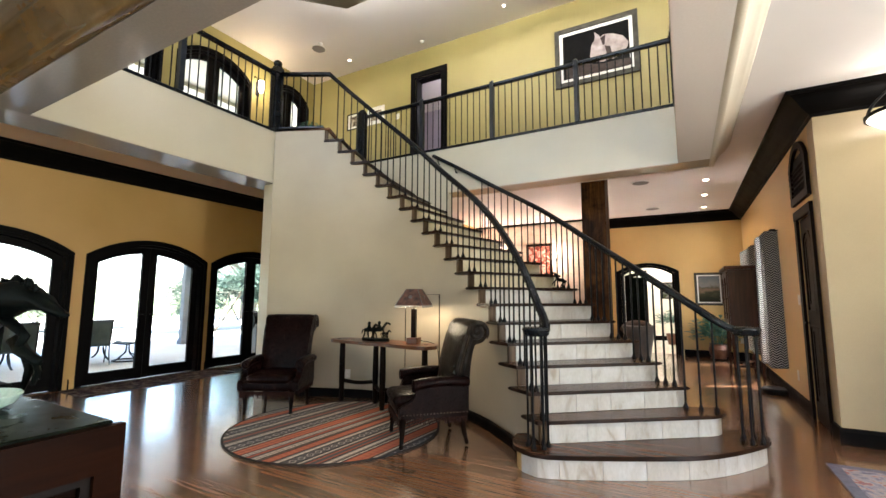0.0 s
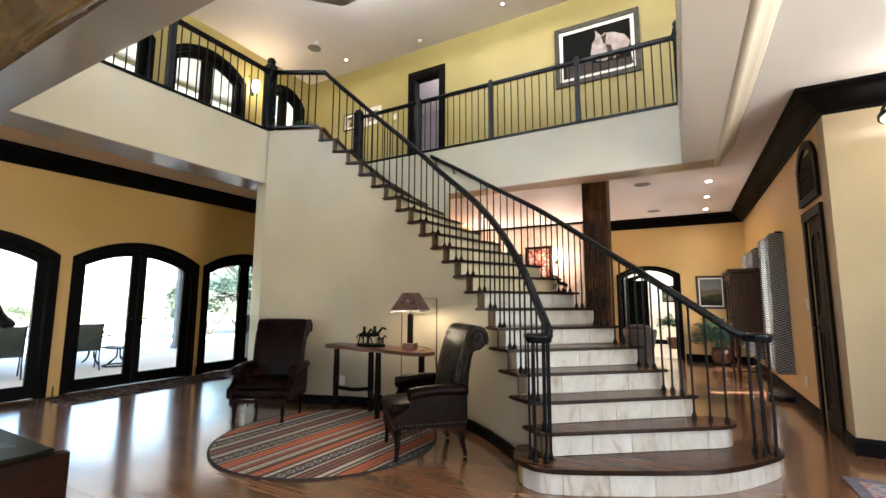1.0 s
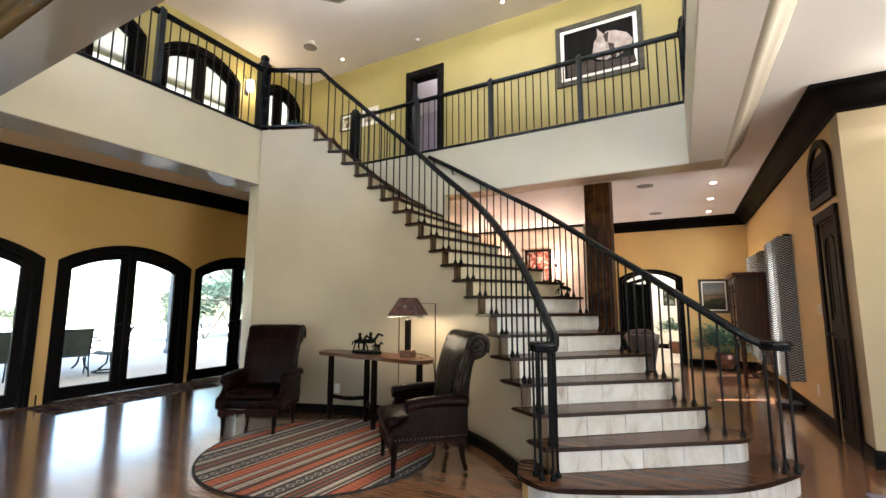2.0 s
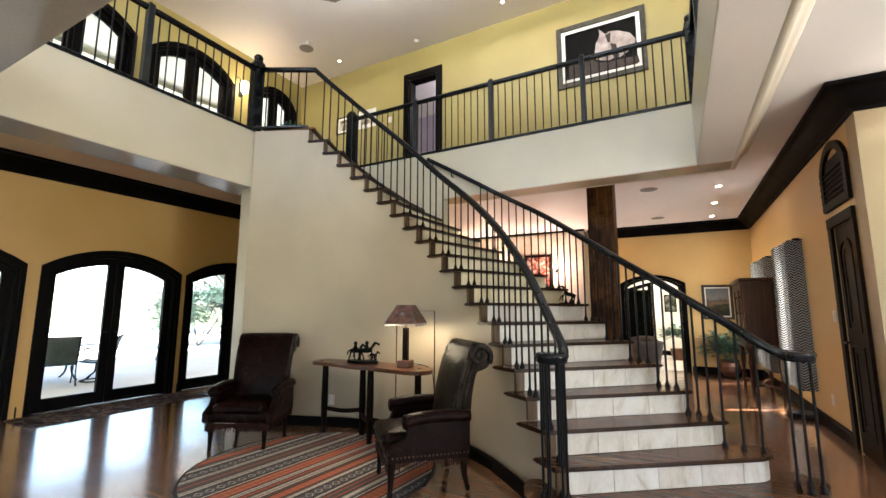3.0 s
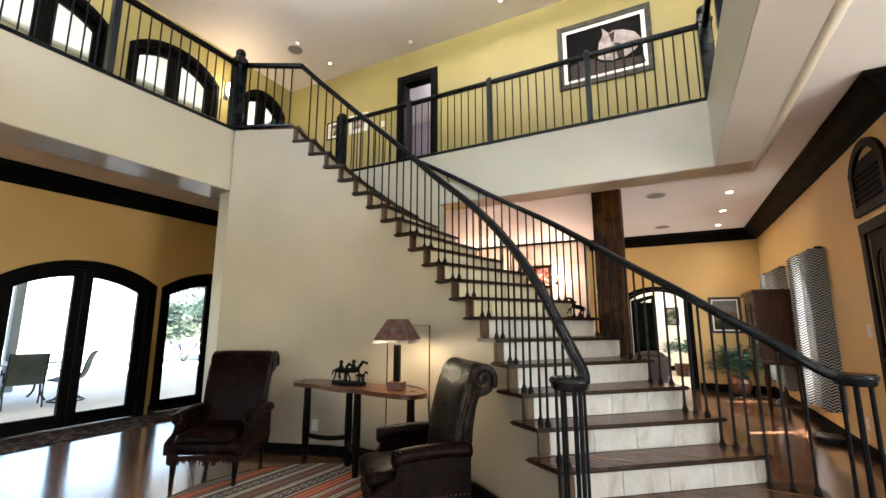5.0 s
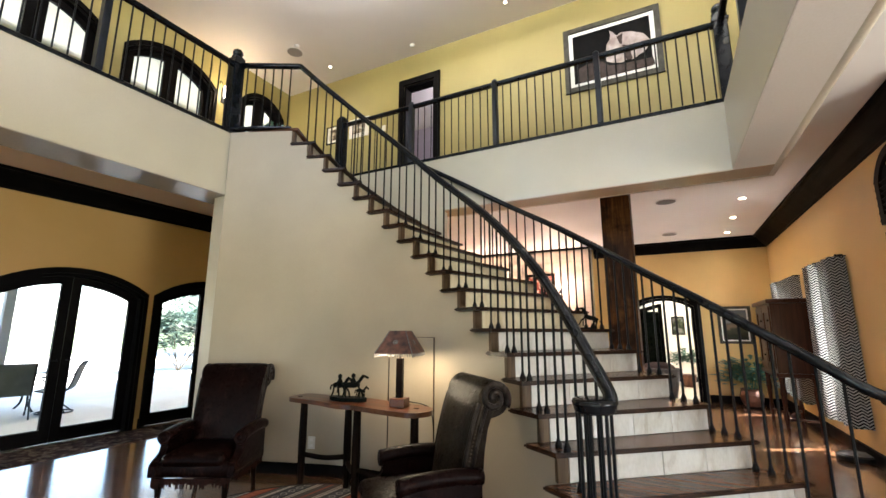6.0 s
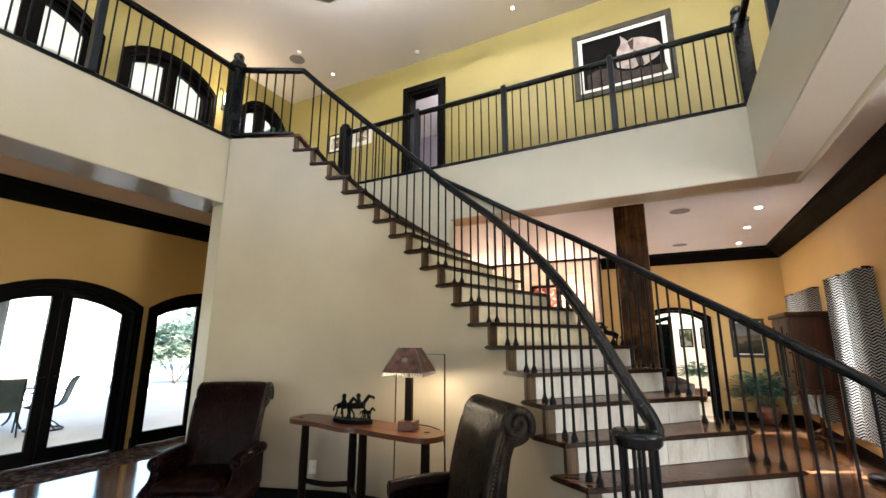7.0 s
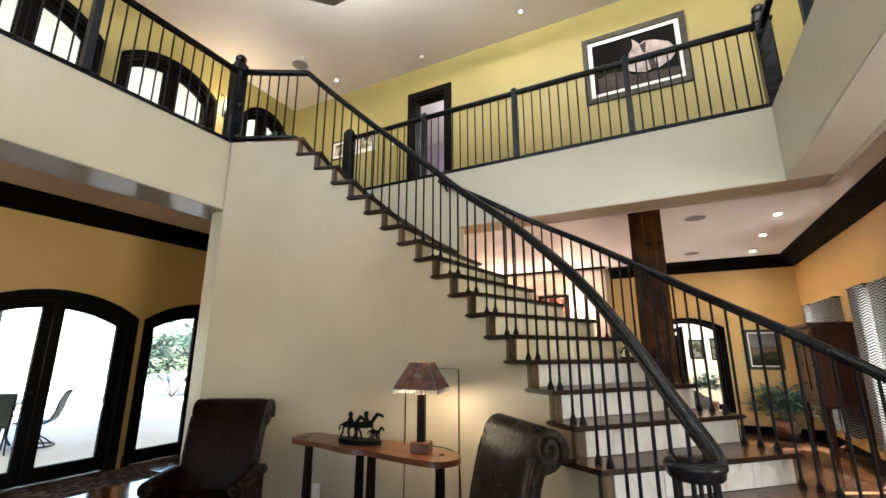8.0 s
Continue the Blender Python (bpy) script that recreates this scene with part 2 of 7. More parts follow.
# end tile of step one, golden reflected light put into its colour
M_GOLDLIT = noisy("gold_lit_stone", (0.34, 0.21, 0.06), (0.50, 0.34, 0.13), 7.0, 0.45, fine=40)
M_GROUT = noisy("grout", (0.45, 0.38, 0.28), (0.52, 0.45, 0.34), 9.0, 0.8)
M_GLASS = clear_glass("window_glass")
M_PATIO = noisy("pale_concrete", (0.62, 0.58, 0.53), (0.72, 0.68, 0.63), 1.2, 0.8, fine=40)
M_GRASS = noisy("lawn", (0.16, 0.20, 0.10), (0.24, 0.28, 0.15), 3.0, 0.9, fine=60)


# ---- mesh helpers ----
def mesh_of(name, bm, material, smooth=False, turn=True):
    me = bpy.data.meshes.new(name)
    if turn:
        bmesh.ops.recalc_face_normals(bm, faces=bm.faces)
    bm.to_mesh(me)
    bm.free()
    if smooth:
        for f in me.polygons:
            f.use_smooth = True
    me.materials.append(material)
    return me


def part(name, bm, material, parent=None, label="", smooth=False, turn=True):
    ob = new(name, mesh_of(name, bm, material, smooth, turn))
    if parent is not None:
        ob.parent = parent
    if label:
        ob["label"] = label
    return ob


def thing(name, label, category, at=(0, 0, 0), rz=0, group="", kind=""):
    ob = new(name)
    ob.empty_display_size = 0.1
    ob.matrix_world = pose(*at, 0, 0, rz)
    return tagged(ob, label, category, group, kind)


def box(bm, x0, x1, y0, y1, z0, z1, bevel=0.0, m=None):
    r = bmesh.ops.create_cube(bm, size=1)
    vs = r["verts"]
    bmesh.ops.scale(bm, vec=(x1 - x0, y1 - y0, z1 - z0), verts=vs)
    bmesh.ops.translate(bm, vec=((x0 + x1) / 2, (y0 + y1) / 2, (z0 + z1) / 2), verts=vs)
    if bevel:
        es = list({e for v in vs for e in v.link_edges})
        g = bmesh.ops.bevel(bm, geom=es, offset=bevel, segments=2, affect="EDGES", profile=0.5)
        vs = list({v for v in vs if v.is_valid} | {v for v in g["verts"] if v.is_valid})
    if m is not None:
        bmesh.ops.transform(bm, matrix=m, verts=[v for v in vs if v.is_valid])
    return vs


def boxes(*dims, bevel=0.0):
    bm = bmesh.new()
    for d in dims:
        box(bm, *d, bevel=bevel)
    return bm


def prism(bm, pts, z0, z1):
    """An upright prism over a plan outline (list of x, y)."""
    lo = [bm.verts.new((x, y, z0)) for x, y in pts]
    hi = [bm.verts.new((x, y, z1)) for x, y in pts]
    n = len(pts)
    bm.faces.new(lo[::-1])
    bm.faces.new(hi)
    for i in range(n):
        bm.faces.new((lo[i], lo[(i + 1) % n], hi[(i + 1) % n], hi[i]))
    return lo + hi


def lathe(bm, profile, n=16, at=(0, 0, 0)):
    """A turned body from (radius, height) pairs."""
    rings = []
    for r, z in profile:
        if r < 1e-5:
            rings.append([bm.verts.new((at[0], at[1], at[2] + z))])
        else:
            rings.append([bm.verts.new((at[0] + r * math.cos(2 * math.pi * i / n), at[1] + r * math.sin(2 * math.pi * i / n), at[2] + z)) for i in range(n)])
    for a, b in zip(rings, rings[1:]):
        for i in range(n):
            j = (i + 1) % n
            f = [a[i % len(a)], a[j % len(a)], b[j % len(b)], b[i % len(b)]]
            f = list(dict.fromkeys(f))
            if len(f) > 2:
                bm.faces.new(f)
    for ring, rev in ((rings[0], True), (rings[-1], False)):
        if len(ring) > 2:
            bm.faces.new(ring[::-1] if rev else ring)


def sweep(bm, path, profile, up=(0, 0, 1), closed=False):
    """A profile (side, up) carried along a path."""
    up = Vector(up)
    pts = [Vector(p) for p in path]
    rings = []
    for i, p in enumerate(pts):
        a = pts[i - 1] if i or closed else pts[0]
        b = pts[(i + 1) % len(pts)] if i < len(pts) - 1 or closed else pts[-1]
        t = (b - a).normalized()
        side = t.cross(up)
        side = side.normalized() if side.length > 1e-4 else Vector((1, 0, 0))
        u = side.cross(t).normalized()
        rings.append([bm.verts.new(p + side * s + u * h) for s, h in profile])
    n = len(profile)
    pairs = list(zip(rings, rings[1:])) + ([(rings[-1], rings[0])] if closed else [])
    for a, b in pairs:
        for i in range(n):
            bm.faces.new((a[i], a[(i + 1) % n], b[(i + 1) % n], b[i]))
    if not closed:
        bm.faces.new(rings[0][::-1])
        bm.faces.new(rings[-1])


def round_profile(r, n=8, sy=1.0):
    return [(r * math.cos(2 * math.pi * i / n), sy * r * math.sin(2 * math.pi * i / n)) for i in range(n)]


def tube(bm, path, r, n=8):
    sweep(bm, path, round_profile(r, n), up=(0.013, 0.021, 1.0))


def smooth_path(pts, steps=8):
    """Catmull-Rom through points of any dimension."""
    P = [np.array(p, float) for p in pts]
    P = [2 * P[0] - P[1], *P, 2 * P[-1] - P[-2]]
    out = []
    for i in range(1, len(P) - 2):
        a, b, c, d = P[i - 1:i + 3]
        for s in range(steps):
            t = s / steps
            out.append(0.5 * (2 * b + (c - a) * t + (2 * a - 5 * b + 4 * c - d) * t * t + (3 * b - a - 3 * c + d) * t ** 3))
    out.append(P[-2])
    return [tuple(float(v) for v in p) for p in out]


def ring_prism(bm, outer, inner, place, d0, d1):
    """A flat frame between two outlines of equally many (a, z) points, open at the foot, with depth d0 to d1. place(a, z, d) gives the spot."""
    O0, O1 = [bm.verts.new(place(a, z, d0)) for a, z in outer], [bm.verts.new(place(a, z, d1)) for a, z in outer]
    I0, I1 = [bm.verts.new(place(a, z, d0)) for a, z in inner], [bm.verts.new(place(a, z, d1)) for a, z in inner]
    n = len(outer)
    for i in range(n):
        j = (i + 1) % n
        bm.faces.new((O0[i], O0[j], I0[j], I0[i]))
        bm.faces.new((O1[i], I1[i], I1[j], O1[j]))
        bm.faces.new((O0[i], O1[i], O1[j], O0[j]))
        bm.faces.new((I0[i], I0[j], I1[j], I1[i]))


def arch_z(a, a0, a1, zs, za):
    """Height of a segmental arch at a."""
    half, rise = (a1 - a0) / 2, za - zs
    if rise < 1e-4:
        return zs
    r = (half * half + rise * rise) / (2 * rise)
    x = min(max(a - (a0 + a1) / 2, -half), half)
    return zs - (r - rise) + math.sqrt(max(r * r - x * x, 0))


def wall(name, axis, pos, thick, a0, a1, z0, z1, material, openings=(), n=14):
    """A wall in the plane axis = pos with its body towards thick's sign; openings are (a0, a1, z0, spring, apex)."""
    bm = bmesh.new()

    def solid(b0, b1, c0, c1):
        p, q = sorted((pos, pos + thick))
        if axis == "x":
            box(bm, p, q, b0, b1, c0, c1)
        else:
            box(bm, b0, b1, p, q, c0, c1)

    at = a0
    for b0, b1, c0, zs, za in sorted(openings):
        if b0 > at:
            solid(at, b0, z0, z1)
        if c0 > z0:
            solid(b0, b1, z0, c0)
        if za - zs < 1e-3:
            solid(b0, b1, zs, z1)
        else:
            lo, hi = [], []
            for i in range(n + 1):
                a = b0 + (b1 - b0) * i / n
                z = arch_z(a, b0, b1, zs, za)
                for d in (pos, pos + thick):
                    xy = (d, a) if axis == "x" else (a, d)
                    lo.append(bm.verts.new((*xy, z)))
                    hi.append(bm.verts.new((*xy, z1)))
            for i in range(n):
                k = 2 * i
                for f in ((lo[k], lo[k + 2], hi[k + 2], hi[k]), (lo[k + 1], hi[k + 1], hi[k + 3], lo[k + 3]), (lo[k], lo[k + 1], lo[k + 3], lo[k + 2]), (hi[k], hi[k + 2], hi[k + 3], hi[k + 1])):
                    bm.faces.new(f)
        at = b1
    if at < a1:
        solid(at, a1, z0, z1)
    return tagged(part(name, bm, material), kind="structure")


def arch_line(a0, a1, z0, zs, za, n=14, full=None):
    """Outline from the left foot over the arch to the right foot."""
    f0, f1 = full or (a0, a1)
    top = [(a0 + (a1 - a0) * i / n, arch_z(a0 + (a1 - a0) * i / n, f0, f1, zs, za)) for i in range(n + 1)]
    return [(a0, z0), *top, (a1, z0)]


# ---- plan ----
X_LEFT, X_RIGHT, Y_FAR, Y_UP, Z_CEIL, Z_UP, Z_TOP = -7.33, 1.125, 11.1, 6.87, 3.17, 3.585, 6.19
VX0, VX1, VY0, VY1, Z_SOF = -4.92, 0.0, 1.36, 5.67, 2.83
Y_ENTRY, Z_SOF_N = 5.07, 2.862         # entry wall; underside of the north and east beams

# ground outside, one sheet to the horizon
bm = bmesh.new()
box(bm, -600, 600, -600, 600, -0.70, -0.19)
tagged(part("ground", bm, M_GRASS), "mown lawn round the house", "ground", kind="structure")
bm = bmesh.new()
box(bm, -34.0, X_LEFT - 0.26, -14, 40.0, -0.24, -0.16)
tagged(part("pavement", bm, M_PATIO), "pale sunlit concrete patio beside the house", "patio", kind="structure")
bm = bmesh.new()
box(bm, X_LEFT - 0.25, 5.2, -4.3, 15.0, -0.119, -0.012)
floor_base = tagged(part("floor", bm, M_DARK), "polished oak strip floor of the hall", "floor", kind="structure")

# door and window openings in the outer wall
DOORS = [(0.90, 2.62), (2.83, 4.52), (4.67, 6.36)]
DZ_S, DZ_A = 1.82, 2.07
UPWIN = [(2.15, 3.53), (3.82, 5.20), (5.74, 6.68)]
UZ_S, UZ_A, UP_RISE = 5.42, 5.70, (0.0, 0.0, 0.08)
wall("wall_west", "x", X_LEFT, -0.25, -4.3, 15.0, -0.01, Z_CEIL + 0.2, M_OCHRESHADE, [(a, b, -0.01, DZ_S, DZ_A) for a, b in DOORS])
wall("wall_west_upper", "x", X_LEFT, -0.25, -1.0, 9.7, Z_CEIL + 0.2, Z_TOP + 0.3, M_YELLOW, [(a, b, 3.95, UZ_S + rise, UZ_A + rise) for (a, b), rise in zip(UPWIN, UP_RISE)])
wall("wall_far", "y", Y_FAR, 0.2, -7.33, X_RIGHT, -0.01, Z_CEIL, M_OCHRE, [(-1.33, -0.20, -0.01, 1.84, 2.02)])
WIN_E = [(7.35, 8.25), (9.50, 10.45)]
wall("wall_east", "x", X_RIGHT, 0.22, Y_ENTRY + 0.22, Y_FAR + 0.2, -0.01, Z_CEIL, M_OCHRE, [(5.40, 5.92, -0.01, 2.10, 2.10), *[(a, b, 0.45, 2.10, 2.10) for a, b in WIN_E]])
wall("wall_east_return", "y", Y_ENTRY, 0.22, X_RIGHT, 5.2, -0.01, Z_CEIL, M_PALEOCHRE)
# entry, south and upper front openings are unseen, added to let light in
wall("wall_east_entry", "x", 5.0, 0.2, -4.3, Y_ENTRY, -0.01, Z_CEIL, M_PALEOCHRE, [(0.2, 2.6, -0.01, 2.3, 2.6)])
wall("wall_south", "y", -4.1, -0.2, -7.33, 5.0, -0.01, Z_CEIL, M_OCHRE, [(-5.6, -3.6, 0.5, 2.2, 2.5), (-2.0, 0.6, -0.01, 2.3, 2.7), (2.0, 4.0, 0.5, 2.2, 2.5)])
wall("wall_upper_back", "y", Y_UP, 0.18, -7.33, 1.9, Z_UP, Z_TOP, M_YELLOW, [(-4.50, -3.88, Z_UP, 5.62, 5.62)])
wall("wall_upper_right", "x", 1.5, 0.18, -1.0, Y_UP, Z_UP, Z_TOP, M_YELLOW)
wall("wall_upper_front", "y", -0.8, -0.18, -7.33, 1.5, Z_UP, Z_TOP, M_YELLOW, [(-5.0, -2.8, 4.2, 5.5, 5.9), (-2.2, 0.0, 4.2, 5.5, 5.9)])
wall("wall_upper_room", "y", 9.5, 0.18, -7.33, 1.9, Z_UP, Z_TOP, M_WHITE)
wall("wall_hall_end", "y", 14.8, 0.2, -7.33, 5.2, -0.01, Z_CEIL, M_WHITE)
wall("wall_hall_side", "x", 0.9, 0.2, Y_FAR + 0.2, 14.8, -0.01, Z_CEIL, M_WHITE)
wall("wall_hall_inner", "x", -3.2, -0.2, Y_FAR + 0.2, 14.8, -0.01, Z_CEIL, M_WHITE)

# ceilings and upper floor
tagged(part("ceiling_west", boxes((-7.33, -5.3, -4.1, 14.8, Z_CEIL, Z_CEIL + 0.12)), M_CEILBOUNCE), kind="structure")
bm = boxes((-5.3, 0.33, 5.87, 14.8, Z_CEIL, Z_CEIL + 0.12),
           (0.33, 5.0, -4.1, Y_ENTRY, Z_CEIL, Z_CEIL + 0.12), (0.33, X_RIGHT + 0.2, Y_ENTRY, 14.8, Z_CEIL, Z_CEIL + 0.12), (-5.3, 0.33, -4.1, 1.08, Z_CEIL, Z_CEIL + 0.12))
tagged(part("ceiling", bm, M_CEIL), kind="structure")
bm = boxes((-7.33, -5.32, -0.8, 9.5, Z_UP - 0.2, Z_UP - 0.004), (-5.32, 0.35, 5.89, 9.5, Z_UP - 0.2, Z_UP - 0.004), (0.35, 1.5, -0.8, 9.5, Z_UP - 0.2, Z_UP - 0.004), (-5.32, 0.35, -0.8, 1.06, Z_UP - 0.2, Z_UP - 0.004))
tagged(part("floor_upper", bm, M_FLOOR), "stained oak floor of the gallery", "floor", kind="structure")
bm = boxes((-7.6, 1.7, -1.0, 9.7, Z_TOP, Z_TOP + 0.2))
tagged(part("ceiling_upper", bm, M_CEIL), kind="structure")
bm = boxes((1.68, 5.2, -4.3, 5.36, Z_CEIL + 0.12, Z_CEIL + 0.3), (-7.6, 1.68, -4.3, -1.0, Z_CEIL + 0.12, Z_CEIL + 0.3), (-7.6, 1.42, 9.7, 15.0, Z_CEIL + 0.12, Z_CEIL + 0.3))
tagged(part("roof", bm, M_PATIO), kind="structure")

# eaves over the gallery windows
bm = boxes((-10.6, X_LEFT - 0.255, -1.2, 9.9, 5.74, 5.90), (-10.75, -10.601, -1.2, 9.9, 5.62, 5.95), (-9.05, -8.95, -1.2, 9.9, 5.66, 5.739))
tagged(part("eaves", bm, M_FASCIA), "white boarded eaves of the house", "roof", kind="structure")
# unseen strip of roof added to trim sunlight at the entry opening
bm = boxes((5.21, 5.6, -2.0, 5.0, 2.85, 3.0))
tagged(part("entry_sun_shield", bm, M_WHITE), kind="structure")
# beams round the stairwell: plaster fascia with a glossy underside
def beam(name, x0, x1, y0, y1, under_mat, z0=Z_SOF):
    ob = tagged(part(name, boxes((x0, x1, y0, y1, z0, Z_UP - 0.03)), M_FASCIA), kind="structure")
    part("soffit", boxes((x0 + 0.004, x1 - 0.004, y0 + 0.004, y1 - 0.004, z0 - 0.012, z0 - 0.001)), under_mat, ob)
    return ob


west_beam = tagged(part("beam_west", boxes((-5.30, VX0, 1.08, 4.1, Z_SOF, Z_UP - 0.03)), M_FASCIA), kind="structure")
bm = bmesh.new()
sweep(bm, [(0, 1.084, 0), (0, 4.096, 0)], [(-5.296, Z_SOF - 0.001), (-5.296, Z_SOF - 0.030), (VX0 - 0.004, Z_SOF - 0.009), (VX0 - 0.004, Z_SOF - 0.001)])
part("soffit", bm, M_SHADESOFFIT, west_beam, "glossy cream underside, coloured darker for shade")
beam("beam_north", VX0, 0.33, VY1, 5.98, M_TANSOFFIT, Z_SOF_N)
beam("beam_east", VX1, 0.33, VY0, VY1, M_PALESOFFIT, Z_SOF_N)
beam("beam_south", VX0, 0.33, 1.08, VY0, M_SHADESOFFIT)
# stepped cove between beams and ceiling
COVE = [(0.0, -0.012), (0.05, -0.012), (0.062, 0.01), (0.066, 0.045), (0.085, 0.065), (0.10, 0.10), (0.13, 0.142), (0.165, 0.18), (0.19, 0.20), (0.195, 0.225), (0.215, 0.245), (0.235, 0.285), (0.25, 0.306), (0.0, 0.306)]


def cove(path, z, material, label):
    bm = bmesh.new()
    sweep_mitre(bm, [(x, y, z) for x, y in path], COVE)
    return tagged(part("trim", bm, material, smooth=True), label, "moulding", kind="structure")


# crown mouldings and baseboards
CROWN = [(0, 0), (0.014, 0), (0.022, 0.012), (0.022, 0.03), (0.05, 0.046), (0.085, 0.075), (0.12, 0.115), (0.148, 0.15), (0.165, 0.165), (0.19, 0.178), (0.215, 0.18), (0.215, 0.216), (0, 0.216)]


def crown(path, flip=False):
    bm = bmesh.new()
    prof = [(-s if flip else s, h) for s, h in CROWN]
    sweep_mitre(bm, [(x, y, 2.952) for x, y in path], prof)
    return tagged(part("trim", bm, M_DARK), "dark espresso crown moulding", "moulding", kind="structure")


def sweep_mitre(bm, path, profile):
    """Carries a profile round horizontal corners with mitred joints."""
    pts = [Vector(p) for p in path]
    rings = []
    for i, p in enumerate(pts):
        d0 = (p - pts[i - 1]).normalized() if i else None
        d1 = (pts[i + 1] - p).normalized() if i < len(pts) - 1 else None
        n0 = Vector((d0.y, -d0.x, 0)) if d0 else None
        n1 = Vector((d1.y, -d1.x, 0)) if d1 else None
        if n0 is None or n1 is None:
            m = n0 or n1
        else:
            m = (n0 + n1).normalized()
            m = m / max(m.dot(n0), 0.3)
        rings.append([bm.verts.new(p + m * s + Vector((0, 0, h))) for s, h in profile])
    n = len(profile)
    for a, b in zip(rings, rings[1:]):
        for i in range(n):
            bm.faces.new((a[i], a[(i + 1) % n], b[(i + 1) % n], b[i]))
    bm.faces.new(rings[0][::-1])
    bm.faces.new(rings[-1])


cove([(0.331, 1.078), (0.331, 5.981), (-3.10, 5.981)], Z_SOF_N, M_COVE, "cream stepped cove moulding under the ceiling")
cove([(-5.301, 1.079), (0.331, 1.079)], Z_SOF, M_SHADECOVE, "glossy cove moulding, shade and warm reflection coloured brown-gold")
crown([(X_LEFT, -4.1), (X_LEFT, 6.55)])
crown([(-2.05, Y_FAR), (X_RIGHT, Y_FAR), (X_RIGHT, Y_ENTRY), (5.0, Y_ENTRY)])
BASE = [(0, 0), (0.022, 0), (0.022, 0.11), (0.012, 0.135), (0, 0.14)]


def baseboard(path):
    bm = bmesh.new()
    sweep_mitre(bm, [(x, y, 0.0) for x, y in path], BASE)
    return tagged(part("baseboard", bm, M_DARK), "dark espresso baseboard", "baseboard", kind="structure")


baseboard([(-0.08, Y_FAR), (X_RIGHT, Y_FAR), (X_RIGHT, 6.025)])
baseboard([(X_RIGHT, 5.295), (X_RIGHT, Y_ENTRY), (5.0, Y_ENTRY)])
for a, b in ((-4.1, 0.78), (2.72, 2.73), (4.62, 4.63)):
    baseboard([(X_LEFT, a), (X_LEFT, b)])

# ---- staircase ----
RISE = 0.1705
CX, CY, RIN = -3.104, 2.2165, 2.2


def on_circle(deg, rad):
    return (CX + rad * math.cos(radians(deg)), CY + rad * math.sin(radians(deg)))


# left end of each nosing, from the foot of the stair to the landing
ANG = [34.8, 39.6, 44.5, 49.5, 54.7, 60.0, 65.2, 70.1, 74.8, 79.6, 84.3, 89.1, 93.9, 98.6, 103.4, 108.1]
LEFT = [(-0.93, 3.06), (-1.006, 3.19), (-1.105, 3.335), on_circle(ANG[0], 2.235), on_circle(ANG[1], 2.215), *[on_circle(a, RIN) for a in ANG[2:]]]
WALL_LINE = [*LEFT, on_circle(113.1, 2.2), (-4.235, 4.15)]
LEFT += [on_circle(113.1, 2.225), on_circle(118.3, 2.255)]
# line that the inner handrail follows
RAIL_LINE = [(-0.93, 3.06), (-1.006, 3.19), (-1.10, 3.325), (-1.21, 3.455), (-1.34, 3.58), (-1.51, 3.72)]
RAIL_LINE += [on_circle(a, r) for a, r in zip([50.6, 57.0, 62.3, 67.3, 72.2, 76.8, 81.3, 86.0, 90.6, 95.4, 100.3, 104.8, 109.5, 114.2], [RIN] * 11 + [2.21, 2.222, 2.24])]
RIGHT = [(0.48, 4.02), (0.30, 4.17), (-0.03, 4.23), (-0.24, 4.37), (-0.44, 4.55), (-0.665, 4.75), (-0.885, 4.94), (-1.11, 5.13), (-1.35, 5.31), (-1.60, 5.47), (-1.90, 5.59), (-2.22, 5.655)] + [(-2.52 - 0.292 * i, 5.655) for i in range(9)]
stair = thing("staircase", "curved staircase with stained oak treads and travertine risers", "staircase")


def lerp2(a, b, t):
    return (a[0] + (b[0] - a[0]) * t, a[1] + (b[1] - a[1]) * t)


def unit2(a, b):
    d = math.hypot(b[0] - a[0], b[1] - a[1])
    return ((b[0] - a[0]) / d, (b[1] - a[1]) / d)


def rounded_step(L, R, back_l, back_r, r, grow=0.0, n=8):
    """Front from L to R (towards the climber), sides running back, corners rounded by r."""
    ux, uy = unit2(L, R)
    nx, ny = uy, -ux
    pts = [back_l]
    for c, a0, a1 in (((L[0] + ux * r - nx * r, L[1] + uy * r - ny * r), 180, 90), ((R[0] - ux * r - nx * r, R[1] - uy * r - ny * r), 90, 0)):
        for i in range(n + 1):
            a = radians(a0 + (a1 - a0) * i / n)
            pts.append((c[0] + (r + grow) * (ux * math.cos(a) + nx * math.sin(a)), c[1] + (r + grow) * (uy * math.cos(a) + ny * math.sin(a))))
    pts.append(back_r)
    return pts


def polyline_at(pts, s):
    for a, b in zip(pts, pts[1:]):
        d = math.hypot(b[0] - a[0], b[1] - a[1])
        if s <= d:
            return lerp2(a, b, s / d), unit2(a, b)
        s -= d
    return pts[-1], unit2(pts[-2], pts[-1])


def length(pts):
    return sum(math.hypot(b[0] - a[0], b[1] - a[1]) for a, b in zip(pts, pts[1:]))


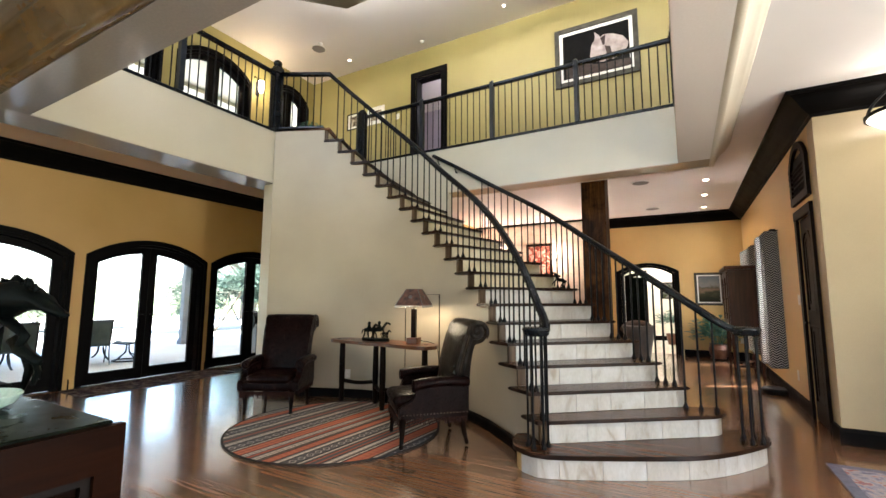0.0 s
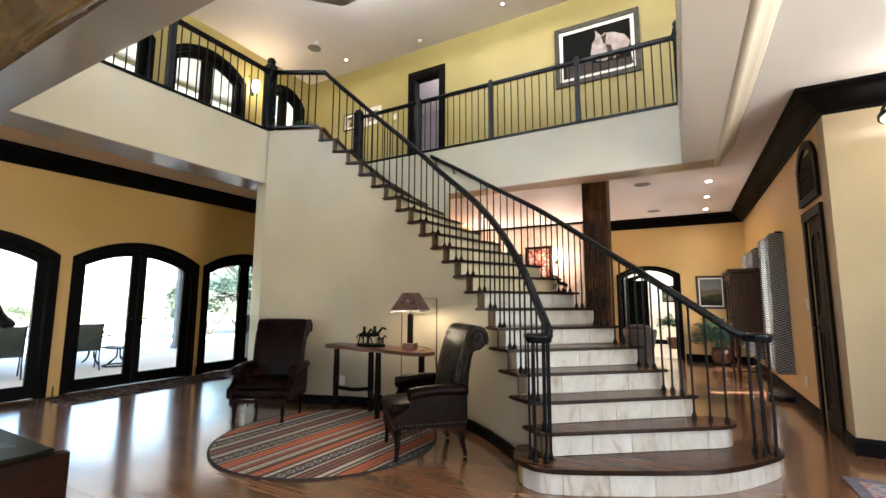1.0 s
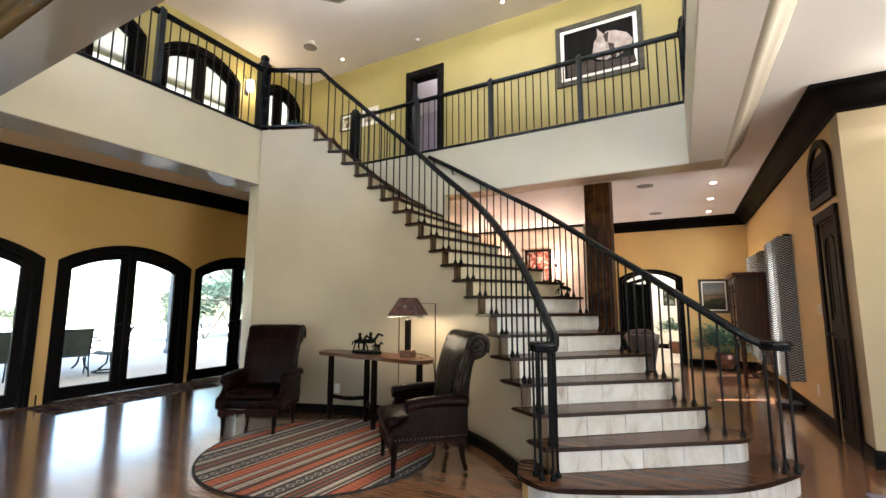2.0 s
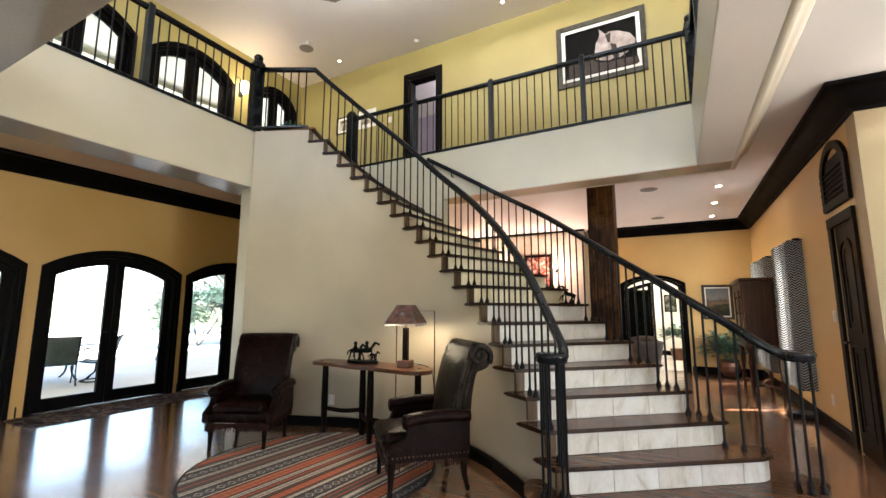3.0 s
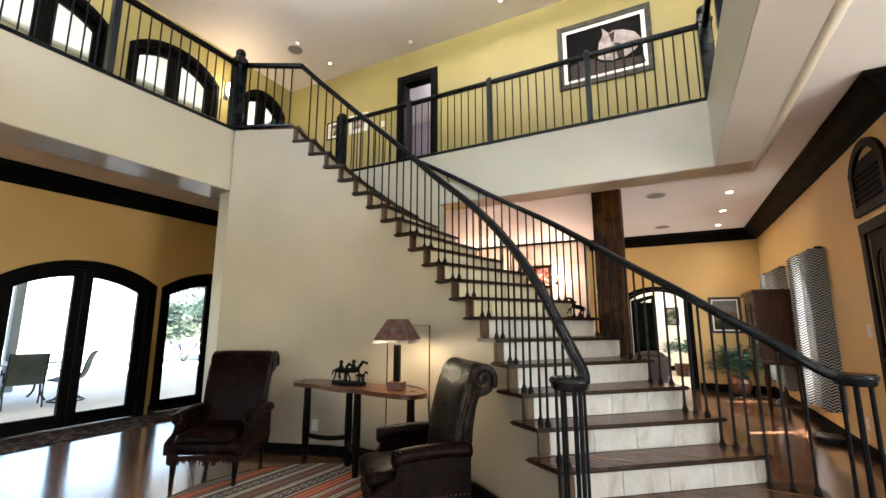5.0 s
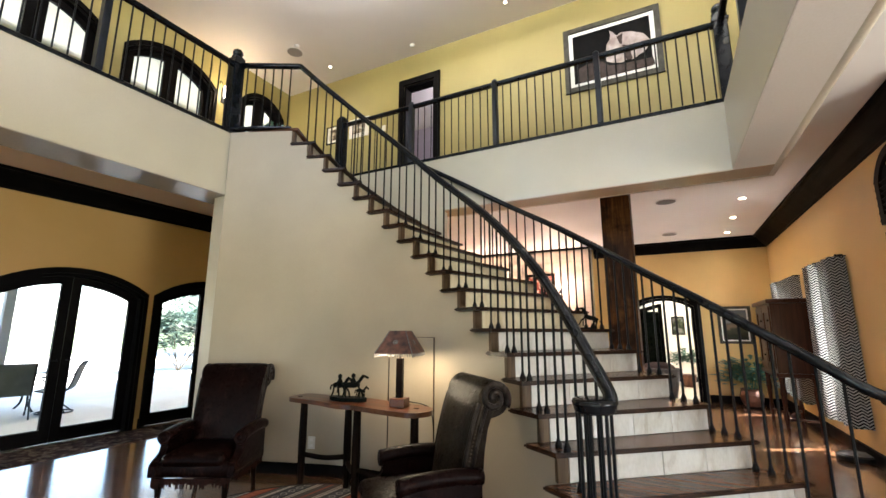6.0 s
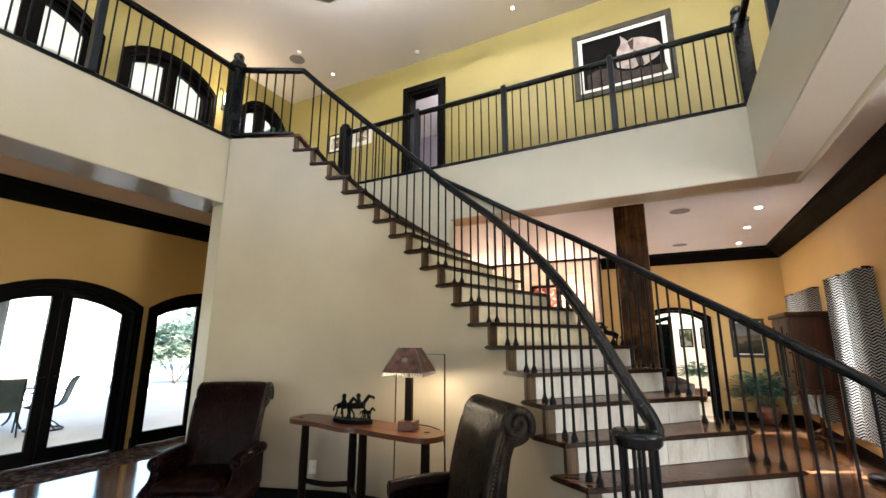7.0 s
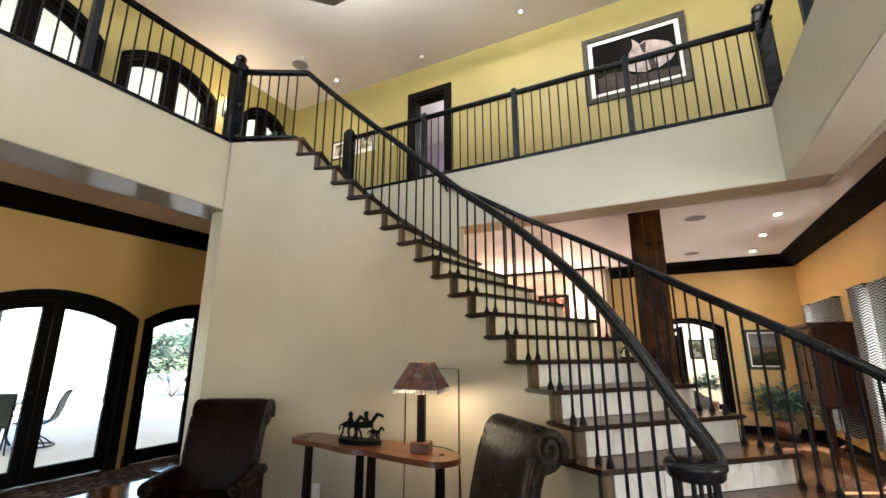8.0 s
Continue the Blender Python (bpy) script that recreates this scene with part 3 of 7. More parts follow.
def tiles_along(pts, z0, z1, width, parent, start=0.0, thick=0.018, first=None, stone=None):
    """Stone tiles standing on a line in plan, each bent to it, with narrow joints."""
    total, s, made = length(pts), start, []
    while s < total - 0.02:
        e = min(s + width, total)
        bm = bmesh.new()
        k = 8
        fr, bk = [], []
        for i in range(k + 1):
            (x, y), (ux, uy) = polyline_at(pts, s + 0.002 + (e - s - 0.004) * i / k)
            fr.append((x, y))
            bk.append((x - uy * thick, y + ux * thick))
        prism(bm, fr + bk[::-1], z0 + 0.002, z1 - 0.002)
        part("tile", bm, first or stone or M_TILE, parent)
        first = None
        s = e


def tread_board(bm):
    """A tread whose edges and underside get a darker oak, shade put into colour."""
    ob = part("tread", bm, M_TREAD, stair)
    ob.data.materials.append(M_TREADSHADE)
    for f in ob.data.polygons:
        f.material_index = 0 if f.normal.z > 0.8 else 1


# step one, a board with a bowed front and rounded ends
def offset_in(pts, d):
    out = []
    for i, p in enumerate(pts):
        a, b = pts[max(0, i - 1)], pts[min(len(pts) - 1, i + 1)]
        ux, uy = unit2(a, b)
        out.append((p[0] - uy * d, p[1] + ux * d))
    return out


BOW = smooth_path([(-1.245, 3.42), (-1.225, 3.27), (-1.165, 3.135), (-1.05, 3.055), (-0.90, 3.045), (-0.53, 3.222), (-0.03, 3.512), (0.21, 3.73), (0.40, 3.985), (0.49, 4.14), (0.515, 4.27), (0.46, 4.38), (0.33, 4.43)], 5)
o1 = offset_in(BOW, 0.03)
bm = bmesh.new()
prism(bm, offset_in(BOW, 0.05), 0, RISE - 0.03)
part("step_core", bm, M_GROUT, stair)
tiles_along(o1, 0.0, RISE - 0.032, 0.30, stair, 0.03, first=M_GOLDLIT)
bm = bmesh.new()
prism(bm, BOW, RISE - 0.032, RISE)
bmesh.ops.bevel(bm, geom=[e for e in bm.edges if abs(e.verts[0].co.z - e.verts[1].co.z) < 1e-5], offset=0.008, segments=2, affect="EDGES")
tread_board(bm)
for k in range(2, 22):
    L, R = LEFT[k - 1], RIGHT[k - 1]
    z = RISE * k
    u = unit2(L, R)
    nrm = (u[1], -u[0])
    if k < 21:
        L2, R2 = LEFT[k], RIGHT[k]
    else:
        L2, R2 = (-4.9, 3.96), (-5.2, 5.655)
    back = 0.077 if k > 3 else 0.05
    v = unit2(*((L2, R2)))
    nb = (v[1], -v[0])
    # tread board with the nosing in front and over the open side
    Lf = L
    L2b = (L2[0] - nb[0] * back, L2[1] - nb[1] * back)
    R2b = (R2[0] - nb[0] * back, R2[1] - nb[1] * back)
    Rf = R
    if k < 10:
        Rf = (R[0] + u[0] * 0.03, R[1] + u[1] * 0.03)
        R2b = (R2b[0] + v[0] * 0.03, R2b[1] + v[1] * 0.03)
    if k < 6:
        L2b = (L2b[0] - v[0] * 0.06, L2b[1] - v[1] * 0.06)
    if k == 2:
        outline = [L2b, Lf, *rounded_step(Lf, Rf, L2b, R2b, 0.22)[10:]]
    else:
        outline = [L2b, Lf, Rf, R2b]
    if k < 21:
        bm = bmesh.new()
        prism(bm, outline, z - 0.028, z)
        bmesh.ops.bevel(bm, geom=[e for e in bm.edges if abs(e.verts[0].co.z - e.verts[1].co.z) < 1e-5], offset=0.008, segments=2, affect="EDGES")
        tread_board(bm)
    # riser: wooden end block, then stone tiles
    set_back = 0.045 if k > 3 else 0.035
    a = (L[0] - nrm[0] * set_back + u[0] * 0.03, L[1] - nrm[1] * set_back + u[1] * 0.03)
    b = (R[0] - nrm[0] * set_back, R[1] - nrm[1] * set_back)
    za, zb = z - RISE + 0.001, z - 0.029
    w = length([a, b])
    if k == 2:
        line = [lerp2(a, b, 0.073 / w), *rounded_step(a, b, L2, lerp2(b, R2, 0.6), 0.20)[10:]]
    else:
        line = [lerp2(a, b, 0.073 / w), b]
    bm = bmesh.new()
    bw = 0.07 / w
    prism(bm, [a, lerp2(a, b, bw), (lerp2(a, b, bw)[0] - nrm[0] * 0.03, lerp2(a, b, bw)[1] - nrm[1] * 0.03), (a[0] - nrm[0] * 0.03, a[1] - nrm[1] * 0.03)], za, zb)
    part("riser_block", bm, M_BLOCK, stair, "dark oak end block of the riser")
    tiles_along(line, za, zb, 0.305, stair, stone=M_CREAMTILE if k > 8 else M_TILE)
    bm = bmesh.new()
    c0, c1 = (a[0] - nrm[0] * 0.021, a[1] - nrm[1] * 0.021), (b[0] - nrm[0] * 0.021, b[1] - nrm[1] * 0.021)
    prism(bm, [lerp2(c0, c1, 0.055 / w), lerp2(c0, c1, 0.99 if k > 2 else 0.9), lerp2(R2, L2, 0.01), lerp2(L2, R2, 0.055 / w)], max(0.0, z - 0.36) if k > 3 else 0.001, zb)
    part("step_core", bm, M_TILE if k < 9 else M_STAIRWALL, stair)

# plastered wall under the open side of the stair
def plan_normal(pts, i):
    a, b = pts[max(0, i - 1)], pts[min(len(pts) - 1, i + 1)]
    d = math.hypot(b[0] - a[0], b[1] - a[1])
    return (-(b[1] - a[1]) / d, (b[0] - a[0]) / d, 0.0)


def wide_normal(pts, i, w=9):
    ns = [plan_normal(pts, min(len(pts) - 1, max(0, j))) for j in range(i - w, i + w + 1)]
    return tuple(Vector((sum(n[0] for n in ns), sum(n[1] for n in ns), 0.0)).normalized())


PER = 6
curve = smooth_path([(*p, 0.0) for p in [*WALL_LINE[1:], (-4.56, 4.03), (-4.90, 3.905)]], PER)
curve = [(p[0], p[1]) for p in curve]
face_line = []
for i, p in enumerate(curve):
    n = plan_normal(curve, i)
    o = 0.04 if i < len(curve) - 2 * PER else 0.04 * (len(curve) - 1 - i) / (2 * PER)
    face_line.append((p[0] - o * n[0], p[1] - o * n[1]))
bm = bmesh.new()
normals = []


def wall_vert(p, z, n=(0, 0, 0)):
    normals.append(n)
    return bm.verts.new((p[0], p[1], z))


back_line = []
for i, p in enumerate(face_line):
    n = plan_normal(face_line, i)
    back_line.append((p[0] - 0.14 * n[0], p[1] - 0.14 * n[1]))
for i in range(2, len(face_line) - 1):
    k = 2 + max(0, i - 2) // PER
    z1 = RISE * min(k, 20) - 0.033 if i < len(face_line) - 1 - 2 * PER else Z_UP - 0.031
    f0, f1, b0, b1 = face_line[i], face_line[i + 1], back_line[i], back_line[i + 1]
    n0, n1 = wide_normal(face_line, i), wide_normal(face_line, i + 1)
    fc = bm.faces.new((wall_vert(f0, z1, n0), wall_vert(f1, z1, n1), wall_vert(f1, 0, n1), wall_vert(f0, 0, n0)))
    fc.smooth = True
    bm.faces.new((wall_vert(f0, z1), wall_vert(f1, z1), wall_vert(b1, z1), wall_vert(b0, z1)))
    bm.faces.new((wall_vert(b0, 0), wall_vert(b0, z1), wall_vert(b1, z1), wall_vert(b1, 0)))
    if (i - 2) % PER == 0:
        z0 = 0.0 if i == 2 else RISE * (k - 1) - 0.033
        bm.faces.new((wall_vert(f0, z0), wall_vert(f0, z1), wall_vert(b0, z1), wall_vert(b0, z0)))
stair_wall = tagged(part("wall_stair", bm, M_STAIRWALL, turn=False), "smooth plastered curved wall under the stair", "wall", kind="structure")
stair_wall.data.normals_split_custom_set_from_vertices(normals)
bm = boxes((-5.10, -4.895, 3.925, 5.75, 0, Z_SOF - 0.014))
tagged(part("wall_stair_end", bm, M_FASCIA), kind="structure")
bm = boxes((-5.10, -3.10, VY1, 5.80, 0, Z_SOF_N - 0.001))
tagged(part("wall_stair_back", bm, M_FASCIA), kind="structure")
bm = boxes((-7.33, -5.10, 6.55, 6.7, 0, Z_CEIL), (-5.10, -4.95, 5.80, Y_FAR, 0, Z_CEIL))
tagged(part("wall_west_room", bm, M_OCHRESHADE), kind="structure")
bm = bmesh.new()
sweep_mitre(bm, [(*p, 0.0) for p in [(-4.89, 3.905), *[WALL_LINE[i] for i in range(20, 2, -1)], (-1.12, 3.34)]], [(d, z * 0.72) for d, z in BASE])
tagged(part("baseboard", bm, M_DARK), "dark espresso baseboard along the curved wall", "baseboard", kind="structure")
# skirt board climbing the wall beside the upper treads
bm = bmesh.new()
sx0, sx1 = -3.095, -4.86
for y0, y1, lo, hi in ((VY1 - 0.018, VY1 - 0.002, -0.05, 0.17), (VY1 - 0.026, VY1 - 0.002, 0.17, 0.195)):
    slope = RISE / 0.292
    zs = [RISE * 13 + (RIGHT[12][0] - sx0) * slope + lo, RISE * 13 + (RIGHT[12][0] - sx0) * slope + hi]
    q = [[bm.verts.new((x, y, min(z + (sx0 - x) * slope, Z_UP + 0.10))) for x, z in ((sx0, zs[0]), (sx1, zs[0]), (sx1, zs[1]), (sx0, zs[1]))] for y in (y0, y1)]
    bm.faces.new(q[0])
    bm.faces.new(q[1][::-1])
    for i in range(4):
        j = (i + 1) % 4
        bm.faces.new((q[0][i], q[1][i], q[1][j], q[0][j]))
tagged(part("trim", bm, M_FASCIA), "cream skirt board along the stair wall", "skirt board", kind="structure")
# landing
bm = bmesh.new()
prism(bm, [(-5.32, 3.97), (-4.92, 3.97), LEFT[20], (-4.87, 5.66), (-4.92, 5.88), (-5.32, 5.88)], Z_UP - 0.03, Z_UP - 0.002)
tagged(part("landing", bm, M_TREAD), "stained oak landing at the stair head", "landing", kind="structure")

# ---- railings ----
RAIL = [(-0.030, -0.012), (-0.022, -0.026), (0.022, -0.026), (0.030, -0.012), (0.033, 0.006), (0.024, 0.024), (0.008, 0.031), (-0.008, 0.031), (-0.024, 0.024), (-0.033, 0.006)]


def bar(bm, x, y, z0, z1, r=0.0085, shoe=True):
    lathe(bm, [(r, 0), (r, z1 - z0)], 6, (x, y, z0))
    if shoe:
        lathe(bm, [(0.021, 0.0), (0.021, 0.016), (0.013, 0.034), (0.011, 0.045)], 8, (x, y, z0))


def baluster(parent, x, y, z0, z1):
    bm = bmesh.new()
    bar(bm, x, y, z0, z1)
    return part("baluster", bm, M_IRON, parent)


def newel(parent, x, y, z0, z1, w=0.13, ball=True):
    bm = bmesh.new()
    h = w / 2
    box(bm, x - h, x + h, y - h, y + h, z0, z1, 0.01)
    if not ball:
        lathe(bm, [(h * 0.98, 0), (h * 1.02, 0.012), (h * 0.92, 0.03), (h * 0.6, 0.047), (h * 0.3, 0.054), (0, 0.056)], 20, (x, y, z1))
        return part("newel_post", bm, M_RAIL, parent)
    box(bm, x - h - 0.012, x + h + 0.012, y - h - 0.012, y + h + 0.012, z1 - 0.10, z1 - 0.07, 0.005)
    lathe(bm, [(h * 0.95, 0), (h * 1.0, 0.012), (h * 0.7, 0.022), (h * 0.62, 0.03), (h * 0.82, 0.045), (h * 0.92, 0.066), (h * 0.86, 0.088), (h * 0.62, 0.108), (h * 0.3, 0.118), (0, 0.12)], 20, (x, y, z1))
    return part("newel_post", bm, M_RAIL, parent)


def straight_rail(name, label, p, q, posts, newels, skip=0.0):
    """A gallery railing from p to q in plan on the upper floor."""
    t = thing(name, label, "railing")
    d = math.hypot(q[0] - p[0], q[1] - p[1])
    u = unit2(p, q)
    bm = bmesh.new()
    sweep(bm, [(*p, 4.425), (*q, 4.425)], RAIL)
    part("handrail", bm, M_RAIL, t)
    bm = bmesh.new()
    sweep(bm, [(*p, 3.588), (*q, 3.588)], [(-0.075, -0.03), (0.04, -0.03), (0.04, 0.002), (0.03, 0.01), (-0.075, 0.01)])
    part("base_board", bm, M_RAIL, t)
    for s in newels:
        c = lerp2(p, q, s / d)
        newel(t, c[0], c[1], 3.56, 4.52, 0.13, s > 0)
    for s in posts:
        c = lerp2(p, q, s / d)
        bm = bmesh.new()
        m = Matrix.Translation((c[0], c[1], 3.60)) @ Matrix.Rotation(math.atan2(u[1], u[0]), 4, "Z")
        box(bm, -0.03, 0.03, -0.044, 0.034, 0, 0.868, 0.005, m)
        lathe(bm, [(0.026, -0.002), (0.027, 0.010), (0.020, 0.024), (0.010, 0.031), (0, 0.033)], 12, (c[0], c[1], 4.468))
        part("post", bm, M_POSTSHEEN, t)
    marks = sorted([*posts, *newels])
    for a, b in zip(marks, marks[1:]):
        n = max(1, round((b - a) / 0.1025))
        for i in range(1, n):
            c = lerp2(p, q, (a + (b - a) * i / n) / d)
            bm = bmesh.new()
            bar(bm, c[0], c[1], 3.618, 4.40, 0.0075, False)
            part("baluster", bm, M_IRON, t)
    return t


straight_rail("gallery_railing", "black iron gallery railing along the back of the stairwell", (-4.855, 5.70), (0.06, 5.70), [1.25, 2.48, 3.71], [0.0, 4.905])
straight_rail("gallery_railing", "black iron gallery railing with square posts beside arched windows", (-4.95, 1.33), (-4.95, 3.93), [1.27], [0.0, 2.60])
straight_rail("gallery_railing", "black iron gallery railing on the side of the stairwell", (0.06, 5.70), (0.06, 1.33), [1.1, 2.2, 3.3], [4.37])


RH = 0.785
# inner railing: from the gallery newel down to the volute on the first step
inner = thing("stair_railing", "black wooden handrail on slim iron balusters, curved down the stair", "railing")


def inset_left(i, line):
    L, R = line[i], RIGHT[i]
    u = unit2(L, R)
    o = 0.10 if i > 6 else 0.06 + 0.006 * i
    return (L[0] + u[0] * o, L[1] + u[1] * o)


def even_out(pts, passes=10):
    """Takes small kinks out of a path, its ends kept."""
    P = [Vector(p) for p in pts]
    for _ in range(passes):
        P = [P[0], *[a * 0.25 + b * 0.5 + c * 0.25 for a, b, c in zip(P, P[1:], P[2:])], P[-1]]
    return [tuple(p) for p in P]


# height of the handrail above the nosing line, by tread
DROP_L = {2: 0.70, 3: 0.71, 4: 0.735, 5: 0.785, 6: 0.82, 7: 0.845, 8: 0.84, 9: 0.82, 10: 0.80}
DROP_R = {2: 0.755, 3: 0.737, 4: 0.725, 5: 0.708, 6: 0.70, 7: 0.70, 8: 0.70, 9: 0.71, 10: 0.72, 11: 0.735, 12: 0.75}
BEND = (-4.285, 4.285)
pathL = [(*BEND, 4.425)]
for i in range(19, 1, -1):
    x, y = inset_left(i, RAIL_LINE)
    pathL.append((x, y, RISE * (i + 1) + DROP_L.get(i, RH)))
pathL += [(-0.955, 3.265, 1.085), (-0.925, 3.205, 1.035), (-0.93, 3.175, 1.01)]
railL = [(-4.92, 3.94, 4.425), (-4.60, 4.115, 4.425), (-4.33, 4.262, 4.425), *even_out(smooth_path(pathL, 4))]
bm = bmesh.new()
sweep(bm, railL, RAIL)
part("handrail", bm, M_RAIL, inner, smooth=True)


def volute(parent, x, y, z):
    bm = bmesh.new()
    lathe(bm, [(0.0, -0.034), (0.08, -0.034), (0.086, -0.033), (0.096, -0.022), (0.099, 0.0), (0.105, 0.006), (0.106, 0.018), (0.098, 0.028), (0.09, 0.031), (0.0, 0.033)], 40, (x, y, z))
    return part("volute", bm, M_RAIL, parent, smooth=True)


def rail_point(path, x, y):
    """The point of a handrail nearest to (x, y) in plan."""
    best, p = 9, (x, y, 0)
    for a, b in zip(path, path[1:]):
        dx, dy = b[0] - a[0], b[1] - a[1]
        t = max(0, min(1, ((x - a[0]) * dx + (y - a[1]) * dy) / max(dx * dx + dy * dy, 1e-9)))
        d = math.hypot(a[0] + dx * t - x, a[1] + dy * t - y)
        if d < best:
            best, p = d, (a[0] + dx * t, a[1] + dy * t, a[2] + (b[2] - a[2]) * t)
    return p


def rail_z(path, x, y):
    return rail_point(path, x, y)[2]


VL, VR = (-1.0, 3.19), (0.39, 4.10)
volute(inner, *VL, 1.0)
for i in range(6):
    a = radians(20 + 60 * i)
    baluster(inner, VL[0] + 0.072 * math.cos(a), VL[1] + 0.072 * math.sin(a), RISE, 0.97)
for k in range(2, 21):
    for f in (0.19, 0.64):
        p, q = inset_left(k - 1, LEFT), inset_left(k, LEFT)
        x, y, z = rail_point(railL, *lerp2(p, q, f))
        baluster(inner, x, y, RISE * k, z - 0.02)
for f in (0.15, 0.29, 0.43, 0.57, 0.71, 0.85):
    c = lerp2((-4.92, 3.94), BEND, f)
    baluster(inner, c[0], c[1], Z_UP, 4.40)
bm = bmesh.new()
sweep(bm, [(-4.90, 3.90, 3.597), (-4.58, 4.035, 3.597), (-4.27, 4.195, 3.597)], [(-0.05, -0.012), (0.03, -0.012), (0.03, 0.008), (0.022, 0.012), (-0.05, 0.012)])
part("base_board", bm, M_RAIL, inner)

# outer railing: on the wall above, then on balusters down to its volute
outer = thing("stair_railing", "black wooden handrail on slim iron balusters, outer side", "railing")


def inset_right(i):
    L, R = LEFT[i], RIGHT[i]
    u = unit2(R, L)
    return (R[0] + u[0] * 0.04, R[1] + u[1] * 0.04)


pathR = [(-3.33, 5.60, RISE * 15.75 + 0.765)]
for i in range(14, 1, -1):
    x, y = inset_right(i)
    pathR.append((x, min(y, 5.60), RISE * (i + 1) + DROP_R.get(i, 0.76)))
pathR += [(0.13, 4.075, 1.125), (0.27, 4.07, 1.01), (0.37, 4.09, 1.0)]
railR = even_out(smooth_path(pathR, 4))
bm = bmesh.new()
sweep(bm, railR, RAIL)
part("handrail", bm, M_RAIL, outer, smooth=True)
volute(outer, *VR, 1.0)
for i in range(6):
    a = radians(20 + 60 * i)
    baluster(outer, VR[0] + 0.072 * math.cos(a), VR[1] + 0.072 * math.sin(a), RISE, 0.97)
for k in range(2, 13):
    for f in (0.30, 0.63, 0.96):
        p, q = inset_right(k - 1), inset_right(k)
        c = lerp2(p, q, f)
        baluster(outer, c[0], c[1], RISE * k, rail_z(railR, *c) - 0.02)
for x in (-3.25, -2.95):
    bm = bmesh.new()
    tube(bm, [(x, VY1 - 0.002, rail_z(railR, x, 5.6) - 0.08), (x, 5.63, rail_z(railR, x, 5.6) - 0.08), (x, 5.60, rail_z(railR, x, 5.6) - 0.03)], 0.010)
    part("bracket", bm, M_IRON, outer)

# timber post under the gallery
bm = bmesh.new()
box(bm, -1.33, -0.98, 6.70, 7.05, 0, Z_CEIL - 0.002, 0.012)
tagged(part("timber_post", bm, M_POST), "rough dark-stained timber post holding up the gallery", "post")

# ---- lamps of the house ----
WARM = (1.0, 0.90, 0.81)
lamp("cove_light", "AREA", look((-2.05, 3.3, 5.93), (-2.05, 3.3, 7.0)), 212, (0.935, 0.97, 1.0), size=4.6, size_y=2.3)
for x, y, watts in ((0.386, 8.0, 5), (0.406, 9.18, 7), (0.44, 10.42, 6)):
    lamp("can_or_fill_light", "SPOT", look((x, y, 3.155), (x, y, 0)), watts, WARM, radius=0.05, spot=150)
# spots at x -4.19 and -0.8 have no fixture, added to brighten the gallery
for x, y in ((-2.44, 6.41), (-5.88, 6.45), (-4.19, 6.4), (-0.8, 6.4)):
    lamp("can_or_fill_light", "SPOT", look((x, y, 6.17), (x, y, 3)), 2.4 if x < -4 else 1.0, WARM, radius=0.04, spot=120)
lamp("sconce_light", "POINT", pose(-7.06, 5.37, 5.44), 2.2, (1.0, 0.76, 0.5), radius=0.04)
lamp("table_lamp_light", "POINT", pose(-2.64, 4.03, 1.19), 3.0, (1.0, 0.84, 0.58), radius=0.08)
lamp("bowl_lamp_light", "POINT", pose(1.66, 4.62, 2.80), 1.6, WARM, radius=0.1)
for x in (-4.3, -2.75):
    lamp("stone_wall_light", "POINT", pose(x, 10.35, 2.3), 7.0, (1.0, 0.74, 0.60), radius=0.08)
# unseen point lamps added to brighten the hall and the upstairs room
lamp("hall_fill", "POINT", pose(-0.9, 13.2, 2.8), 28, (1.0, 0.96, 0.9), radius=0.2)
lamp("upper_room_fill", "POINT", pose(-4.0, 8.2, 5.6), 4.5, (0.9, 0.85, 1.0), radius=0.2)
# daylight fill; only the east windows are known, the other openings are added
for x, watts in ((-4.6, 0.6), (-0.7, 1.8), (3.0, 2.5)):
    lamp("daylight_fill", "AREA", look((x, -4.35, 1.5), (x, 5, 1.6)), watts, (0.88, 0.95, 1.0), size=2.2, size_y=2.2)
# strong fill at the unseen entry opening, tilted up to brighten the ceiling
lamp("daylight_fill", "AREA", look((5.15, 1.4, 1.25), (2.9, -0.7, 4.3)), 78, (0.95, 0.97, 0.98), size=2.2, size_y=2.3)
for y in (7.80, 9.97):
    lamp("daylight_fill", "AREA", look((1.30, y, 1.28), (-2.0, y, 1.1)), 13, (0.95, 0.98, 1.0), size=0.88, size_y=1.6)
# fill at the unseen upper front openings
for x in (-3.9, -1.1):
    lamp("daylight_fill", "AREA", look((x, -0.7, 5.0), (x, 6, 4.2)), 5, (1.0, 0.98, 0.96), size=2.0, size_y=1.4)

